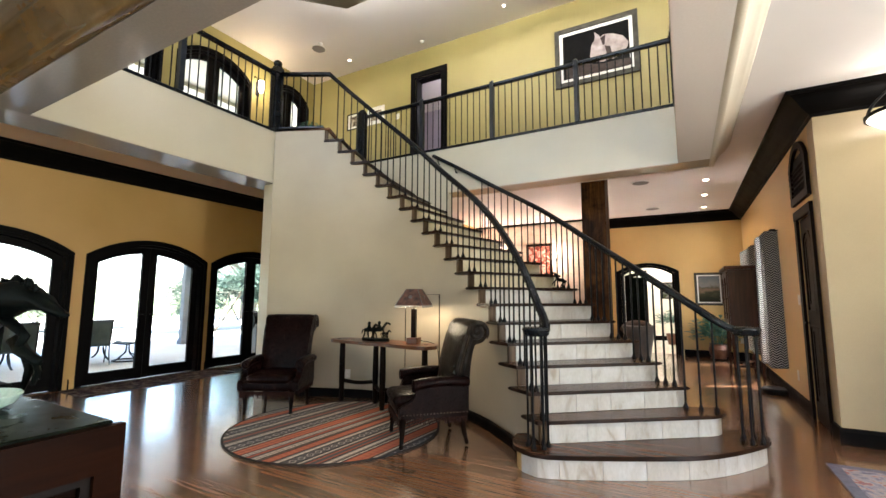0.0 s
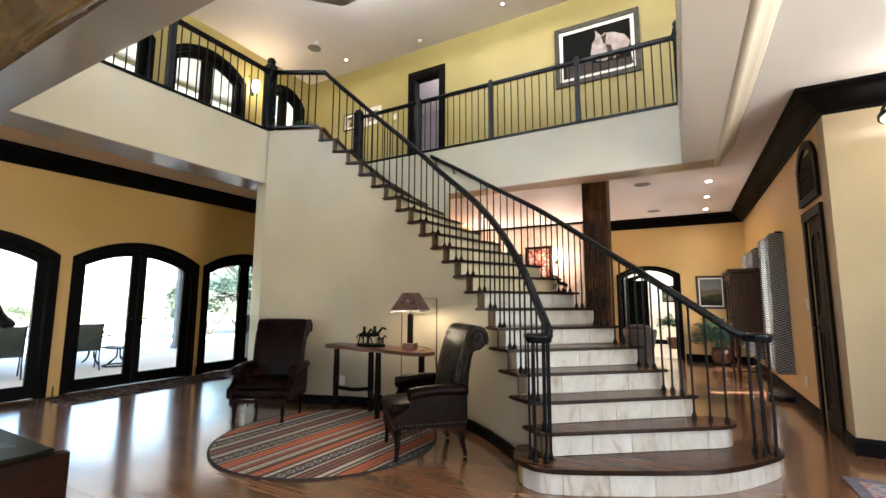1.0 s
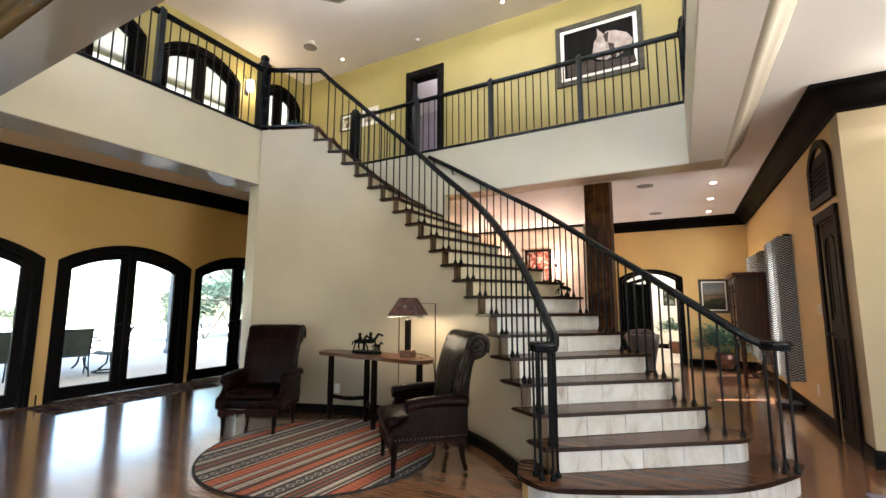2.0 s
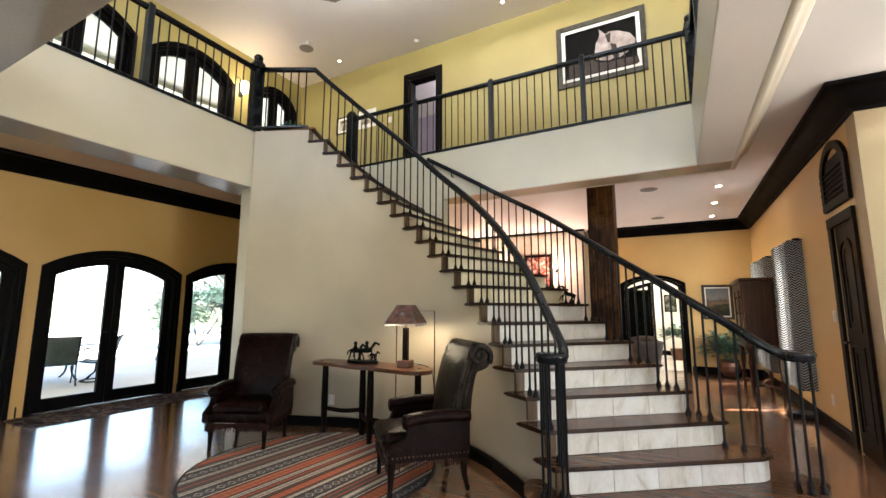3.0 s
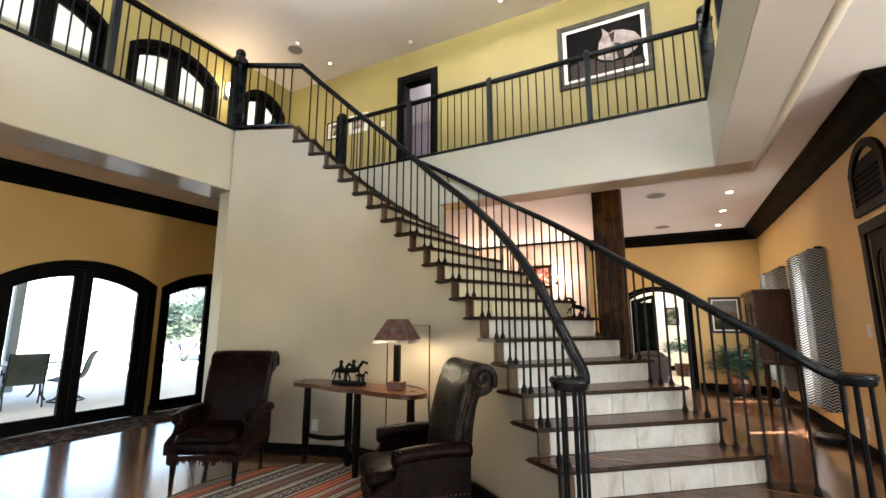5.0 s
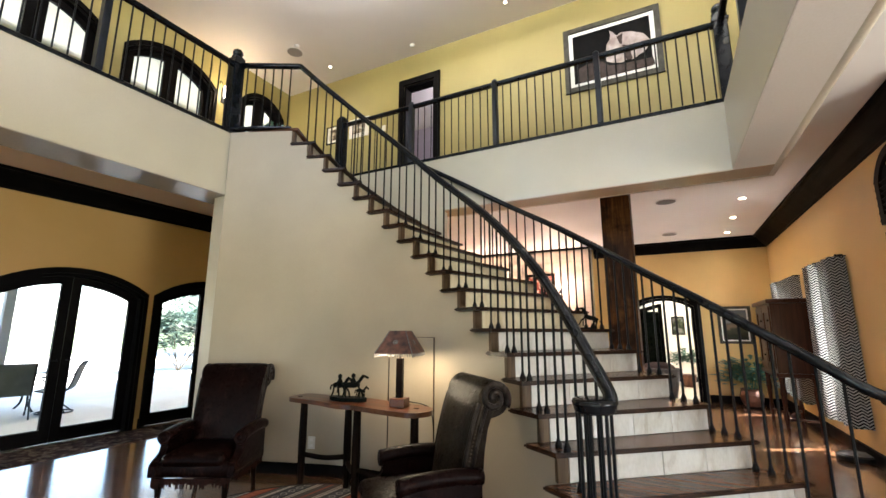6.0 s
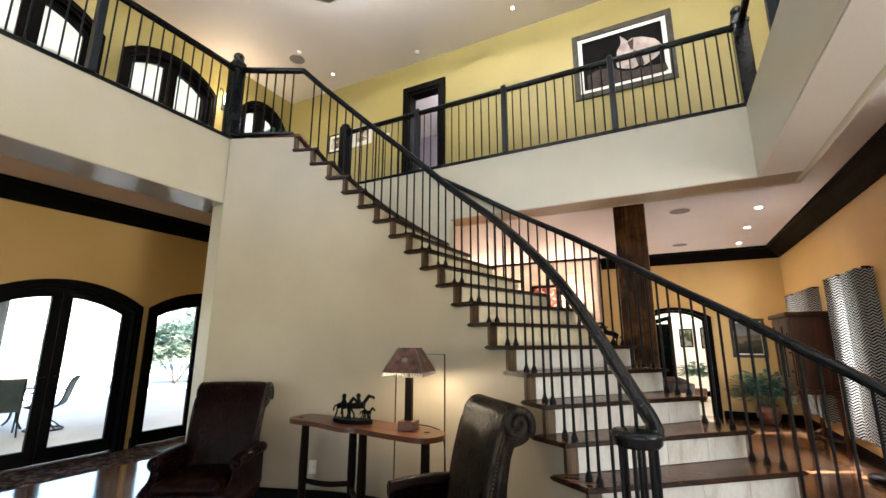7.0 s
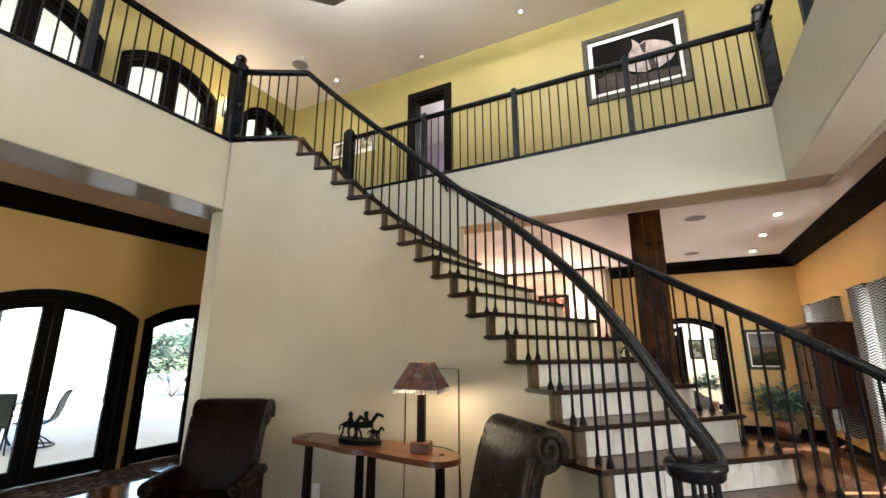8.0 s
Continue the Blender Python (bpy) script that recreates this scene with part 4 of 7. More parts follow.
# ---- more materials ----
def worn_leather(name, tones, worn, wear=0.62, rough=(0.22, 0.5), spec=0.12, depth=0.8):
    """Dark leather with creases and pores, rubbed pale in streaks that run down it."""
    mat, nt, p = shader(name)
    v = coords(nt)
    down = coords(nt, (1.0, 1.0, 0.22))
    big = node(nt, "ShaderNodeTexNoise", Scale=5.0, Detail=6.0, Roughness=0.62, Distortion=0.8)
    crease = node(nt, "ShaderNodeTexNoise", Scale=17.0, Detail=8.0, Roughness=0.74, Distortion=2.2)
    streak = node(nt, "ShaderNodeTexNoise", Scale=11.0, Detail=9.0, Roughness=0.72, Distortion=0.7)
    pore = node(nt, "ShaderNodeTexVoronoi", Scale=260.0)
    for n in (big, crease, pore):
        nt.links.new(v, n.inputs["Vector"])
    nt.links.new(down, streak.inputs["Vector"])
    c = ramp(nt, big.outputs["Fac"], tuple(zip((0.3, 0.52, 0.74), tones)))
    rub = mix(nt, 0.35, streak.outputs["Fac"], crease.outputs["Fac"])
    scuff = ramp(nt, rub, ((wear - 0.09, (0, 0, 0)), (wear + 0.09, (1, 1, 1))))
    c = mix(nt, scuff, c, worn)
    nt.links.new(c, p.inputs["Base Color"])
    r = nt.nodes.new("ShaderNodeMapRange")
    r.inputs[1].default_value, r.inputs[2].default_value = 0.36, 0.64
    r.inputs[3].default_value, r.inputs[4].default_value = rough
    nt.links.new(crease.outputs["Fac"], r.inputs[0])
    nt.links.new(r.outputs[0], p.inputs["Roughness"])
    p.inputs["Specular IOR Level"].default_value = spec
    h = mix(nt, 0.1, crease.outputs["Fac"], pore.outputs["Distance"])
    bump(nt, p, h, depth, 0.010)
    return mat


OXBLOOD = ((0.0022, 0.0007, 0.0006), (0.0056, 0.0017, 0.0014), (0.011, 0.0036, 0.0029))
M_LEATHER = worn_leather("oxblood_leather", OXBLOOD, (0.036, 0.016, 0.013), 0.62, (0.22, 0.40), 0.055, 0.35)
M_LEATHERRUBBED = worn_leather("rubbed_brown_leather", ((0.0035, 0.0018, 0.0011), (0.008, 0.0045, 0.0027), (0.016, 0.0098, 0.0062)), (0.066, 0.050, 0.033), 0.60, (0.22, 0.42), 0.06, 0.4)
M_LEATHERWORN = worn_leather("worn_leather_edge", ((0.004, 0.0026, 0.0024), (0.009, 0.006, 0.0052), (0.02, 0.014, 0.012)), (0.085, 0.072, 0.062), 0.58, (0.25, 0.45), 0.08, 0.5)
M_FRINGELEATHER = noisy("fringe_leather", (0.008, 0.003, 0.002), (0.03, 0.011, 0.008), 20, 0.6, spec=0.08)
M_BRASS = noisy("aged_brass_nail", (0.04, 0.027, 0.018), (0.10, 0.07, 0.045), 30, 0.45, metal=0.7)
M_BRONZE = noisy("dark_bronze", (0.0015, 0.0022, 0.0022), (0.005, 0.0066, 0.006), 18, 0.45, metal=0.0, spec=0.04, fine=80, bumpy=0.3)
M_TABLE = woody("live_edge_mesquite", (0.03, 0.008, 0.0025), (0.15, 0.042, 0.011), 0.8, 0.28, 0, 0.1, vary=0.1)
M_DARKWOOD = woody("dark_turned_wood", (0.004, 0.002, 0.0015), (0.011, 0.0055, 0.003), 1.0, 0.45, 2, spec=0.07)
M_CABINET = woody("reddish_cabinet_wood", (0.032, 0.010, 0.0045), (0.080, 0.026, 0.011), 0.7, 0.3, 2, 0.0, spec=0.2)
M_SIDE = woody("near_black_red_wood", (0.003, 0.0012, 0.0007), (0.010, 0.0034, 0.0017), 0.7, 0.4, 2, spec=0.015)
M_SIDEFRAME = woody("red_brown_frame_wood", (0.0045, 0.0015, 0.0007), (0.017, 0.0052, 0.0021), 0.7, 0.35, 1, spec=0.02)
M_BLACKTOP = noisy("black_stone_top", (0.002, 0.003, 0.002), (0.006, 0.008, 0.005), 14, 0.3, spec=0.02, fine=120, bumpy=0.02)
M_SHADE = noisy("rawhide_shade", (0.018, 0.007, 0.006), (0.15, 0.058, 0.040), 20, 0.55, fine=90, bumpy=0.4)
M_FRINGE = noisy("pale_bead_fringe", (0.04, 0.038, 0.036), (0.16, 0.15, 0.145), 90, 0.4)
M_COPPER = noisy("copper_pot", (0.10, 0.045, 0.028), (0.20, 0.09, 0.055), 9, 0.35, metal=0.5, fine=60, bumpy=0.5)
M_LEAF = noisy("leaf_green", (0.025, 0.085, 0.06), (0.08, 0.20, 0.135), 12, 0.4, fine=40)
M_BUSH = noisy("shrub_leaves", (0.17, 0.21, 0.14), (0.28, 0.33, 0.23), 1.5, 0.6, fine=30)
M_TREELEAF = noisy("tree_leaves", (0.045, 0.095, 0.07), (0.11, 0.17, 0.13), 1.5, 0.6, fine=30)
M_BARK = noisy("bark", (0.10, 0.08, 0.06), (0.18, 0.15, 0.12), 9, 0.9, bumpy=0.6)
M_TAUPE = noisy("taupe_upholstery", (0.04, 0.03, 0.025), (0.07, 0.054, 0.045), 6, 0.75, fine=240, bumpy=0.5, sheen=0.1)
M_BROWNFAB = noisy("brown_upholstery", (0.05, 0.03, 0.024), (0.08, 0.05, 0.04), 6, 0.8, fine=240, bumpy=0.5)
M_STONE = noisy("pale_fireplace_stone", (0.50, 0.40, 0.32), (0.66, 0.55, 0.46), 3.5, 0.7, fine=26, bumpy=0.6)
M_MIDFRAME = noisy("grey_brown_frame", (0.03, 0.027, 0.02), (0.075, 0.068, 0.052), 12, 0.45, fine=60, spec=0.2)
M_MAT = noisy("white_mat_board", (0.74, 0.72, 0.70), (0.8, 0.78, 0.76), 3, 0.8)
M_BLACKPRINT = noisy("black_print", (0.002, 0.002, 0.002), (0.005, 0.004, 0.004), 6, 0.5, spec=0.05)
M_PALEPRINT = noisy("pale_print", (0.20, 0.15, 0.14), (0.42, 0.35, 0.33), 9, 0.4)
M_SHADOWPRINT = noisy("brown_print", (0.02, 0.011, 0.009), (0.05, 0.03, 0.025), 14, 0.5, spec=0.2)
M_LILAC = noisy("lilac_paint", (0.42, 0.38, 0.46), (0.46, 0.42, 0.5), 2, 0.6)
M_PLASTIC = noisy("white_plastic", (0.66, 0.64, 0.6), (0.72, 0.7, 0.66), 4, 0.35)
M_GREYPLATE = noisy("grey_speaker_mesh", (0.20, 0.185, 0.18), (0.26, 0.24, 0.235), 60, 0.8, fine=300, bumpy=0.6)
M_GRILLGREY = noisy("painted_grey_metal", (0.10, 0.10, 0.10), (0.14, 0.14, 0.14), 9, 0.4, fine=120, bumpy=0.05)
M_SEATMESH = noisy("green_grey_sling", (0.035, 0.046, 0.042), (0.06, 0.075, 0.066), 8, 0.7, fine=250)
M_GLOW = glow("lamp_glow", (1.0, 0.86, 0.66), 3.5)
M_BOWLGLOW = glow("alabaster_glow", (1.0, 0.84, 0.62), 0.5)
M_PANEL = noisy("panel_grey", (0.24, 0.22, 0.17), (0.28, 0.26, 0.2), 2, 0.6)
# porch columns: bluish shade put into a dark base colour
M_PORCHSHADE = noisy("shaded_porch_stucco", (0.14, 0.16, 0.18), (0.18, 0.20, 0.22), 2, 0.8, fine=90)
M_TERRA = noisy("flagstone", (0.44, 0.40, 0.34), (0.56, 0.52, 0.45), 1.4, 0.7, fine=40)


def picture_material(name, stops, scale=7.0, stretch=(1, 1, 1), rough=0.45):
    """A painted canvas: loose patches of colour."""
    mat, nt, p = shader(name)
    v = coords(nt, stretch)
    n = node(nt, "ShaderNodeTexNoise", Scale=scale, Detail=6.0, Distortion=0.8)
    nt.links.new(v, n.inputs["Vector"])
    c = ramp(nt, n.outputs["Fac"], stops)
    nt.links.new(c, p.inputs["Base Color"])
    p.inputs["Roughness"].default_value = rough
    p.inputs["Specular IOR Level"].default_value = 0.1
    bump(nt, p, n.outputs["Fac"], 0.2)
    return mat


def landscape_canvas(name, foot, height):
    """A painted view: grey sky, pale building, dark ground, over the canvas's height."""
    mat, nt, p = shader(name)
    tc = nt.nodes.new("ShaderNodeTexCoord")
    sep = nt.nodes.new("ShaderNodeSeparateXYZ")
    nt.links.new(tc.outputs["Object"], sep.inputs[0])
    n = node(nt, "ShaderNodeTexNoise", Scale=7.0, Detail=6.0, Distortion=0.6)
    nt.links.new(tc.outputs["Object"], n.inputs["Vector"])
    up = nt.nodes.new("ShaderNodeMapRange")
    up.inputs[1].default_value, up.inputs[2].default_value = foot, foot + height
    nt.links.new(sep.outputs[2], up.inputs[0])
    wob = nt.nodes.new("ShaderNodeMath")
    wob.operation = "MULTIPLY_ADD"
    wob.inputs[1].default_value, wob.inputs[2].default_value = 0.55, -0.275
    nt.links.new(n.outputs["Fac"], wob.inputs[0])
    tot = nt.nodes.new("ShaderNodeMath")
    tot.operation = "ADD"
    nt.links.new(up.outputs[0], tot.inputs[0])
    nt.links.new(wob.outputs[0], tot.inputs[1])
    c = ramp(nt, tot.outputs[0], ((0.12, (0.02, 0.022, 0.014)), (0.34, (0.06, 0.055, 0.03)), (0.46, (0.20, 0.13, 0.085)), (0.54, (0.10, 0.085, 0.06)), (0.64, (0.20, 0.19, 0.19)), (0.95, (0.13, 0.145, 0.165))))
    nt.links.new(c, p.inputs["Base Color"])
    p.inputs["Roughness"].default_value = 0.45
    p.inputs["Specular IOR Level"].default_value = 0.15
    bump(nt, p, n.outputs["Fac"], 0.2)
    return mat


M_VIEW = landscape_canvas("view_canvas", 1.2, 0.53)
M_LANDSCAPE = picture_material("landscape_canvas", ((0.3, (0.012, 0.02, 0.014)), (0.45, (0.05, 0.06, 0.03)), (0.56, (0.16, 0.16, 0.16)), (0.7, (0.22, 0.11, 0.06))), 6)
M_REDART = picture_material("red_canvas", ((0.35, (0.09, 0.02, 0.02)), (0.5, (0.32, 0.09, 0.06)), (0.6, (0.5, 0.4, 0.34)), (0.7, (0.06, 0.03, 0.03))), 9)
M_PHOTO = picture_material("faded_photo", ((0.35, (0.06, 0.04, 0.03)), (0.5, (0.35, 0.28, 0.22)), (0.65, (0.6, 0.56, 0.5))), 9)
M_ORIENTAL = picture_material("oriental_rug_wool", ((0.3, (0.10, 0.10, 0.15)), (0.45, (0.27, 0.26, 0.33)), (0.55, (0.40, 0.36, 0.36)), (0.62, (0.34, 0.13, 0.12)), (0.75, (0.20, 0.21, 0.3))), 13, rough=0.95)
M_RUNNER = picture_material("dark_runner_wool", ((0.3, (0.010, 0.008, 0.008)), (0.5, (0.05, 0.025, 0.022)), (0.6, (0.16, 0.12, 0.09)), (0.7, (0.015, 0.01, 0.012))), 11, rough=0.95)


def striped_rug_material():
    """Woven stripes across x, with small diamonds in the dark bands."""
    tones = {"k": (0.020, 0.017, 0.017), "g": (0.19, 0.165, 0.145), "w": (0.52, 0.46, 0.38), "o": (0.46, 0.13, 0.06), "r": (0.34, 0.075, 0.04), "b": (0.13, 0.085, 0.065), "d": (0.07, 0.065, 0.07)}
    seq = "kgwgkwkrooorrkgkwwgkddddddkwgwkbdbrbdbkwgwgkddddddkwkrooroorkwgwkrrkgwgwkbkrooorkgwwkddddddkwgkrbdbrkgwwgkwkrooorookwgkddddddkg"
    mat, nt, p = shader("striped_wool")
    tc = nt.nodes.new("ShaderNodeTexCoord")
    sep = nt.nodes.new("ShaderNodeSeparateXYZ")
    nt.links.new(tc.outputs["Object"], sep.inputs[0])
    u = nt.nodes.new("ShaderNodeMapRange")
    u.inputs[1].default_value, u.inputs[2].default_value = -1.0, 1.0
    nt.links.new(sep.outputs[0], u.inputs[0])
    quarter = 31
    cols = []
    for part_no in range(4):
        chunk = seq[part_no * quarter:(part_no + 1) * quarter]
        m = nt.nodes.new("ShaderNodeMapRange")
        m.inputs[1].default_value, m.inputs[2].default_value = part_no * 0.25, part_no * 0.25 + 0.25
        nt.links.new(u.outputs[0], m.inputs[0])
        cols.append(ramp(nt, m.outputs[0], [(i / len(chunk), tones[c]) for i, c in enumerate(chunk)], "CONSTANT"))
    c = cols[0]
    for part_no in range(1, 4):
        sel = nt.nodes.new("ShaderNodeMath")
        sel.operation = "GREATER_THAN"
        sel.inputs[1].default_value = part_no * 0.25
        nt.links.new(u.outputs[0], sel.inputs[0])
        c = mix(nt, sel.outputs[0], c, cols[part_no])

    def m2(op, a, b):
        q = nt.nodes.new("ShaderNodeMath")
        q.operation = op
        for i, v in enumerate((a, b)):
            if isinstance(v, (int, float)):
                q.inputs[i].default_value = v
            else:
                nt.links.new(v, q.inputs[i])
        return q.outputs[0]

    along = m2("MULTIPLY", m2("PINGPONG", m2("MULTIPLY", sep.outputs[1], 12.0), 0.5), 2.0)
    for centre in [i + 3 for i in range(len(seq)) if seq[i:i + 6] == "dddddd"]:
        xc = centre / 124 * 2 - 1
        across = m2("DIVIDE", m2("ABSOLUTE", m2("SUBTRACT", sep.outputs[0], xc), 0.0), 0.040)
        inside = m2("LESS_THAN", m2("ABSOLUTE", m2("SUBTRACT", m2("ADD", along, across), 0.75), 0.0), 0.17)
        inside = m2("MULTIPLY", inside, m2("LESS_THAN", across, 0.9))
        c = mix(nt, inside, c, (0.36, 0.33, 0.30))
    ch = node(nt, "ShaderNodeTexChecker", Scale=26.0)
    ch.inputs["Color1"].default_value, ch.inputs["Color2"].default_value = (1, 1, 1, 1), (0.55, 0.55, 0.55, 1)
    rot = nt.nodes.new("ShaderNodeMapping")
    rot.inputs["Rotation"].default_value = (0, 0, radians(45))
    nt.links.new(tc.outputs["Object"], rot.inputs[0])
    nt.links.new(rot.outputs[0], ch.inputs["Vector"])
    c = mix(nt, 0.5, c, ch.outputs["Color"], "MULTIPLY")
    n = node(nt, "ShaderNodeTexNoise", Scale=150.0, Detail=3.0)
    nt.links.new(tc.outputs["Object"], n.inputs["Vector"])
    c = mix(nt, 0.35, c, n.outputs["Fac"], "SOFT_LIGHT")
    nt.links.new(c, p.inputs["Base Color"])
    p.inputs["Roughness"].default_value = 0.9
    bump(nt, p, n.outputs["Fac"], 0.6, 0.003)
    return mat


M_RUG = striped_rug_material()
M_RUNNERBLACK = noisy("black_binding_cloth", (0.008, 0.007, 0.007), (0.016, 0.014, 0.013), 40, 0.9, fine=200, bumpy=0.4)


def chevron_material():
    """Charcoal and pale zigzags on a woven curtain."""
    mat, nt, p = shader("chevron_cloth")
    tc = nt.nodes.new("ShaderNodeTexCoord")
    sep = nt.nodes.new("ShaderNodeSeparateXYZ")
    nt.links.new(tc.outputs["UV"], sep.inputs[0])

    def m(op, a, b=None):
        n = nt.nodes.new("ShaderNodeMath")
        n.operation = op
        for i, v in enumerate((a, b)):
            if isinstance(v, (int, float)):
                n.inputs[i].default_value = v
            elif v is not None:
                nt.links.new(v, n.inputs[i])
        return n.outputs[0]

    zig = m("PINGPONG", m("MULTIPLY", sep.outputs[0], 21.0), 0.5)
    v = m("FRACT", m("ADD", m("MULTIPLY", sep.outputs[1], 31.0), m("MULTIPLY", zig, 1.9)))
    c = ramp(nt, v, ((0.0, (0.016, 0.016, 0.019)), (0.54, (0.50, 0.49, 0.47))), "CONSTANT")
    nt.links.new(c, p.inputs["Base Color"])
    p.inputs["Roughness"].default_value = 0.85
    # daylight shines through the weave
    thin = nt.nodes.new("ShaderNodeBsdfTranslucent")
    nt.links.new(c, thin.inputs["Color"])
    both = nt.nodes.new("ShaderNodeMixShader")
    both.inputs[0].default_value = 0.4
    end = next(n for n in nt.nodes if n.type == "OUTPUT_MATERIAL")
    nt.links.new(p.outputs[0], both.inputs[1])
    nt.links.new(thin.outputs[0], both.inputs[2])
    nt.links.new(both.outputs[0], end.inputs["Surface"])
    return mat


M_CHEVRON = chevron_material()


# ---- doors and windows ----
def at_x(x):
    return lambda a, z, d: (x + d, a, z)


def at_y(y):
    return lambda a, z, d: (a, y + d, z)


def arched_unit(name, label, category, place, a0, a1, z0, zs, za, inward=1, sill=False, stile=0.10, rail=0.16, casing=0.075):
    """A pair of arched glazed leaves in a frame. place maps (along, height, depth); inward is the sign of depth towards the room."""
    t = thing(name, label, category, kind="structure")
    s = inward
    bm = bmesh.new()
    o = arch_line(a0 - casing + 0.04, a1 + casing - 0.04, z0, zs + 0.03, za + 0.06)
    i = arch_line(a0 + 0.014, a1 - 0.014, z0, zs - 0.014, za - 0.014)
    ring_open(bm, o, i, place, 0.001 * s, 0.03 * s)
    part("casing", bm, M_DARK, t)
    bm = bmesh.new()
    o = arch_line(a0 + 0.002, a1 - 0.002, z0, zs - 0.002, za - 0.002)
    i = arch_line(a0 + 0.05, a1 - 0.05, z0, zs - 0.045, za - 0.05)
    ring_open(bm, o, i, place, -0.16 * s, -0.0 * s)
    part("frame", bm, M_DARK, t)
    mid = (a0 + a1) / 2
    f0, f1 = a0 + 0.055, a1 - 0.055
    for b0, b1 in ((f0, mid - 0.004), (mid + 0.004, f1)):
        bm = bmesh.new()
        out = arch_line(b0, b1, z0 + 0.012, zs - 0.022, za - 0.030, 10, (f0, f1))
        inn = arch_line(b0 + stile, b1 - stile, z0 + 0.012 + rail, zs - 0.05 - 0.09, za - 0.058 - 0.09, 10, (f0, f1))
        ring_prism(bm, out, inn, place, -0.135 * s, -0.085 * s)
        leaf = part("leaf", bm, M_DARK, t)
        bm = bmesh.new()
        lo, hi = [bm.verts.new(place(a, z, -0.114 * s)) for a, z in inn], [bm.verts.new(place(a, z, -0.108 * s)) for a, z in inn]
        bm.faces.new(lo)
        bm.faces.new(hi[::-1])
        for k in range(len(inn)):
            j = (k + 1) % len(inn)
            bm.faces.new((lo[k], hi[k], hi[j], lo[j]))
        g = part("pane", bm, M_GLASS, leaf)
        g.visible_shadow = False
        if z0 < 0.5:
            bm = bmesh.new()
            ha = b1 - 0.05 if b1 < mid else b0 + 0.05
            p0, p1 = Vector(place(ha, 0.98, -0.085 * s)), Vector(place(ha, 0.98, -0.03 * s))
            p2 = Vector(place(ha + (-0.09 if b1 < mid else 0.09), 0.98, -0.03 * s))
            tube(bm, [p0, p1, p2], 0.008)
            part("handle", bm, M_IRON, leaf)
    if sill:
        bm = bmesh.new()
        pts = [place(a0 - 0.08, z0 - 0.03, -0.10 * s), place(a1 + 0.08, z0, 0.06 * s)]
        box(bm, *[v for k in range(3) for v in sorted((pts[0][k], pts[1][k]))])
        part("sill", bm, M_DARK, t)
    return t


def ring_open(bm, outer, inner, place, d0, d1):
    """Like ring_prism but open between the feet."""
    O0, O1 = [bm.verts.new(place(a, z, d0)) for a, z in outer], [bm.verts.new(place(a, z, d1)) for a, z in outer]
    I0, I1 = [bm.verts.new(place(a, z, d0)) for a, z in inner], [bm.verts.new(place(a, z, d1)) for a, z in inner]
    for i in range(len(outer) - 1):
        j = i + 1
        bm.faces.new((O0[i], O0[j], I0[j], I0[i]))
        bm.faces.new((O1[i], I1[i], I1[j], O1[j]))
        bm.faces.new((O0[i], O1[i], O1[j], O0[j]))
        bm.faces.new((I0[i], I0[j], I1[j], I1[i]))
    for i in (0, len(outer) - 1):
        bm.faces.new((O0[i], I0[i], I1[i], O1[i]))


for n, (a, b) in enumerate(DOORS):
    arched_unit(f"door_{n + 1}", "dark arched double glass door to the patio, closed", "door", at_x(X_LEFT), a, b, 0.0, DZ_S, DZ_A)
for n, (a, b) in enumerate(UPWIN):
    arched_unit(f"window_{n + 1}", "dark arched gallery window in two leaves", "window", at_x(X_LEFT), a, b, 3.95, UZ_S + UP_RISE[n], UZ_A + UP_RISE[n], sill=True, rail=0.09)
# threshold boards
bm = boxes((X_LEFT - 0.24, X_LEFT + 0.03, DOORS[0][0], DOORS[2][1], -0.012, 0.006))
tagged(part("threshold", bm, M_TREAD), "oak threshold under the patio doors", "threshold", kind="structure")

# arched opening in the far wall
far = thing("door_4", "dark cased arched opening to a bright hall, one glazed leaf ajar", "door", kind="structure")
bm = bmesh.new()
ring_open(bm, arch_line(-1.43, -0.10, 0.0, 1.88, 2.08), arch_line(-1.33, -0.20, 0.0, 1.84, 2.02), at_y(Y_FAR), -0.03, -0.001)
part("casing", bm, M_DARK, far)
bm = bmesh.new()
ring_open(bm, arch_line(-1.329, -0.201, 0.0, 1.839, 2.019), arch_line(-1.28, -0.25, 0.0, 1.81, 1.98), at_y(Y_FAR), 0.0, 0.21)
part("frame", bm, M_DARK, far)
leaf_m = Matrix.Translation((-1.26, Y_FAR + 0.16, 0)) @ Matrix.Rotation(radians(18), 4, "Z")
bm = bmesh.new()
ring_prism(bm, [(0, 0.01), (0, 1.80), (0.5, 1.94), (0.5, 0.01)], [(0.07, 0.22), (0.07, 1.72), (0.43, 1.84), (0.43, 0.22)], lambda a, z, d: (a, d, z), 0, 0.045)
bmesh.ops.transform(bm, matrix=leaf_m, verts=bm.verts)
leaf = part("leaf", bm, M_DARK, far)
bm = boxes((0.07, 0.43, 0.018, 0.026, 0.22, 1.76))
bmesh.ops.transform(bm, matrix=leaf_m, verts=bm.verts)
g = part("pane", bm, M_BLACKTOP, leaf, "dark reflective glass")

# panelled door and arched panel on the east wall
east = thing("door_5", "dark panelled wooden door with an arched raised panel, closed", "door", kind="structure")
D0, D1, DTOP = 5.40, 5.92, 2.10
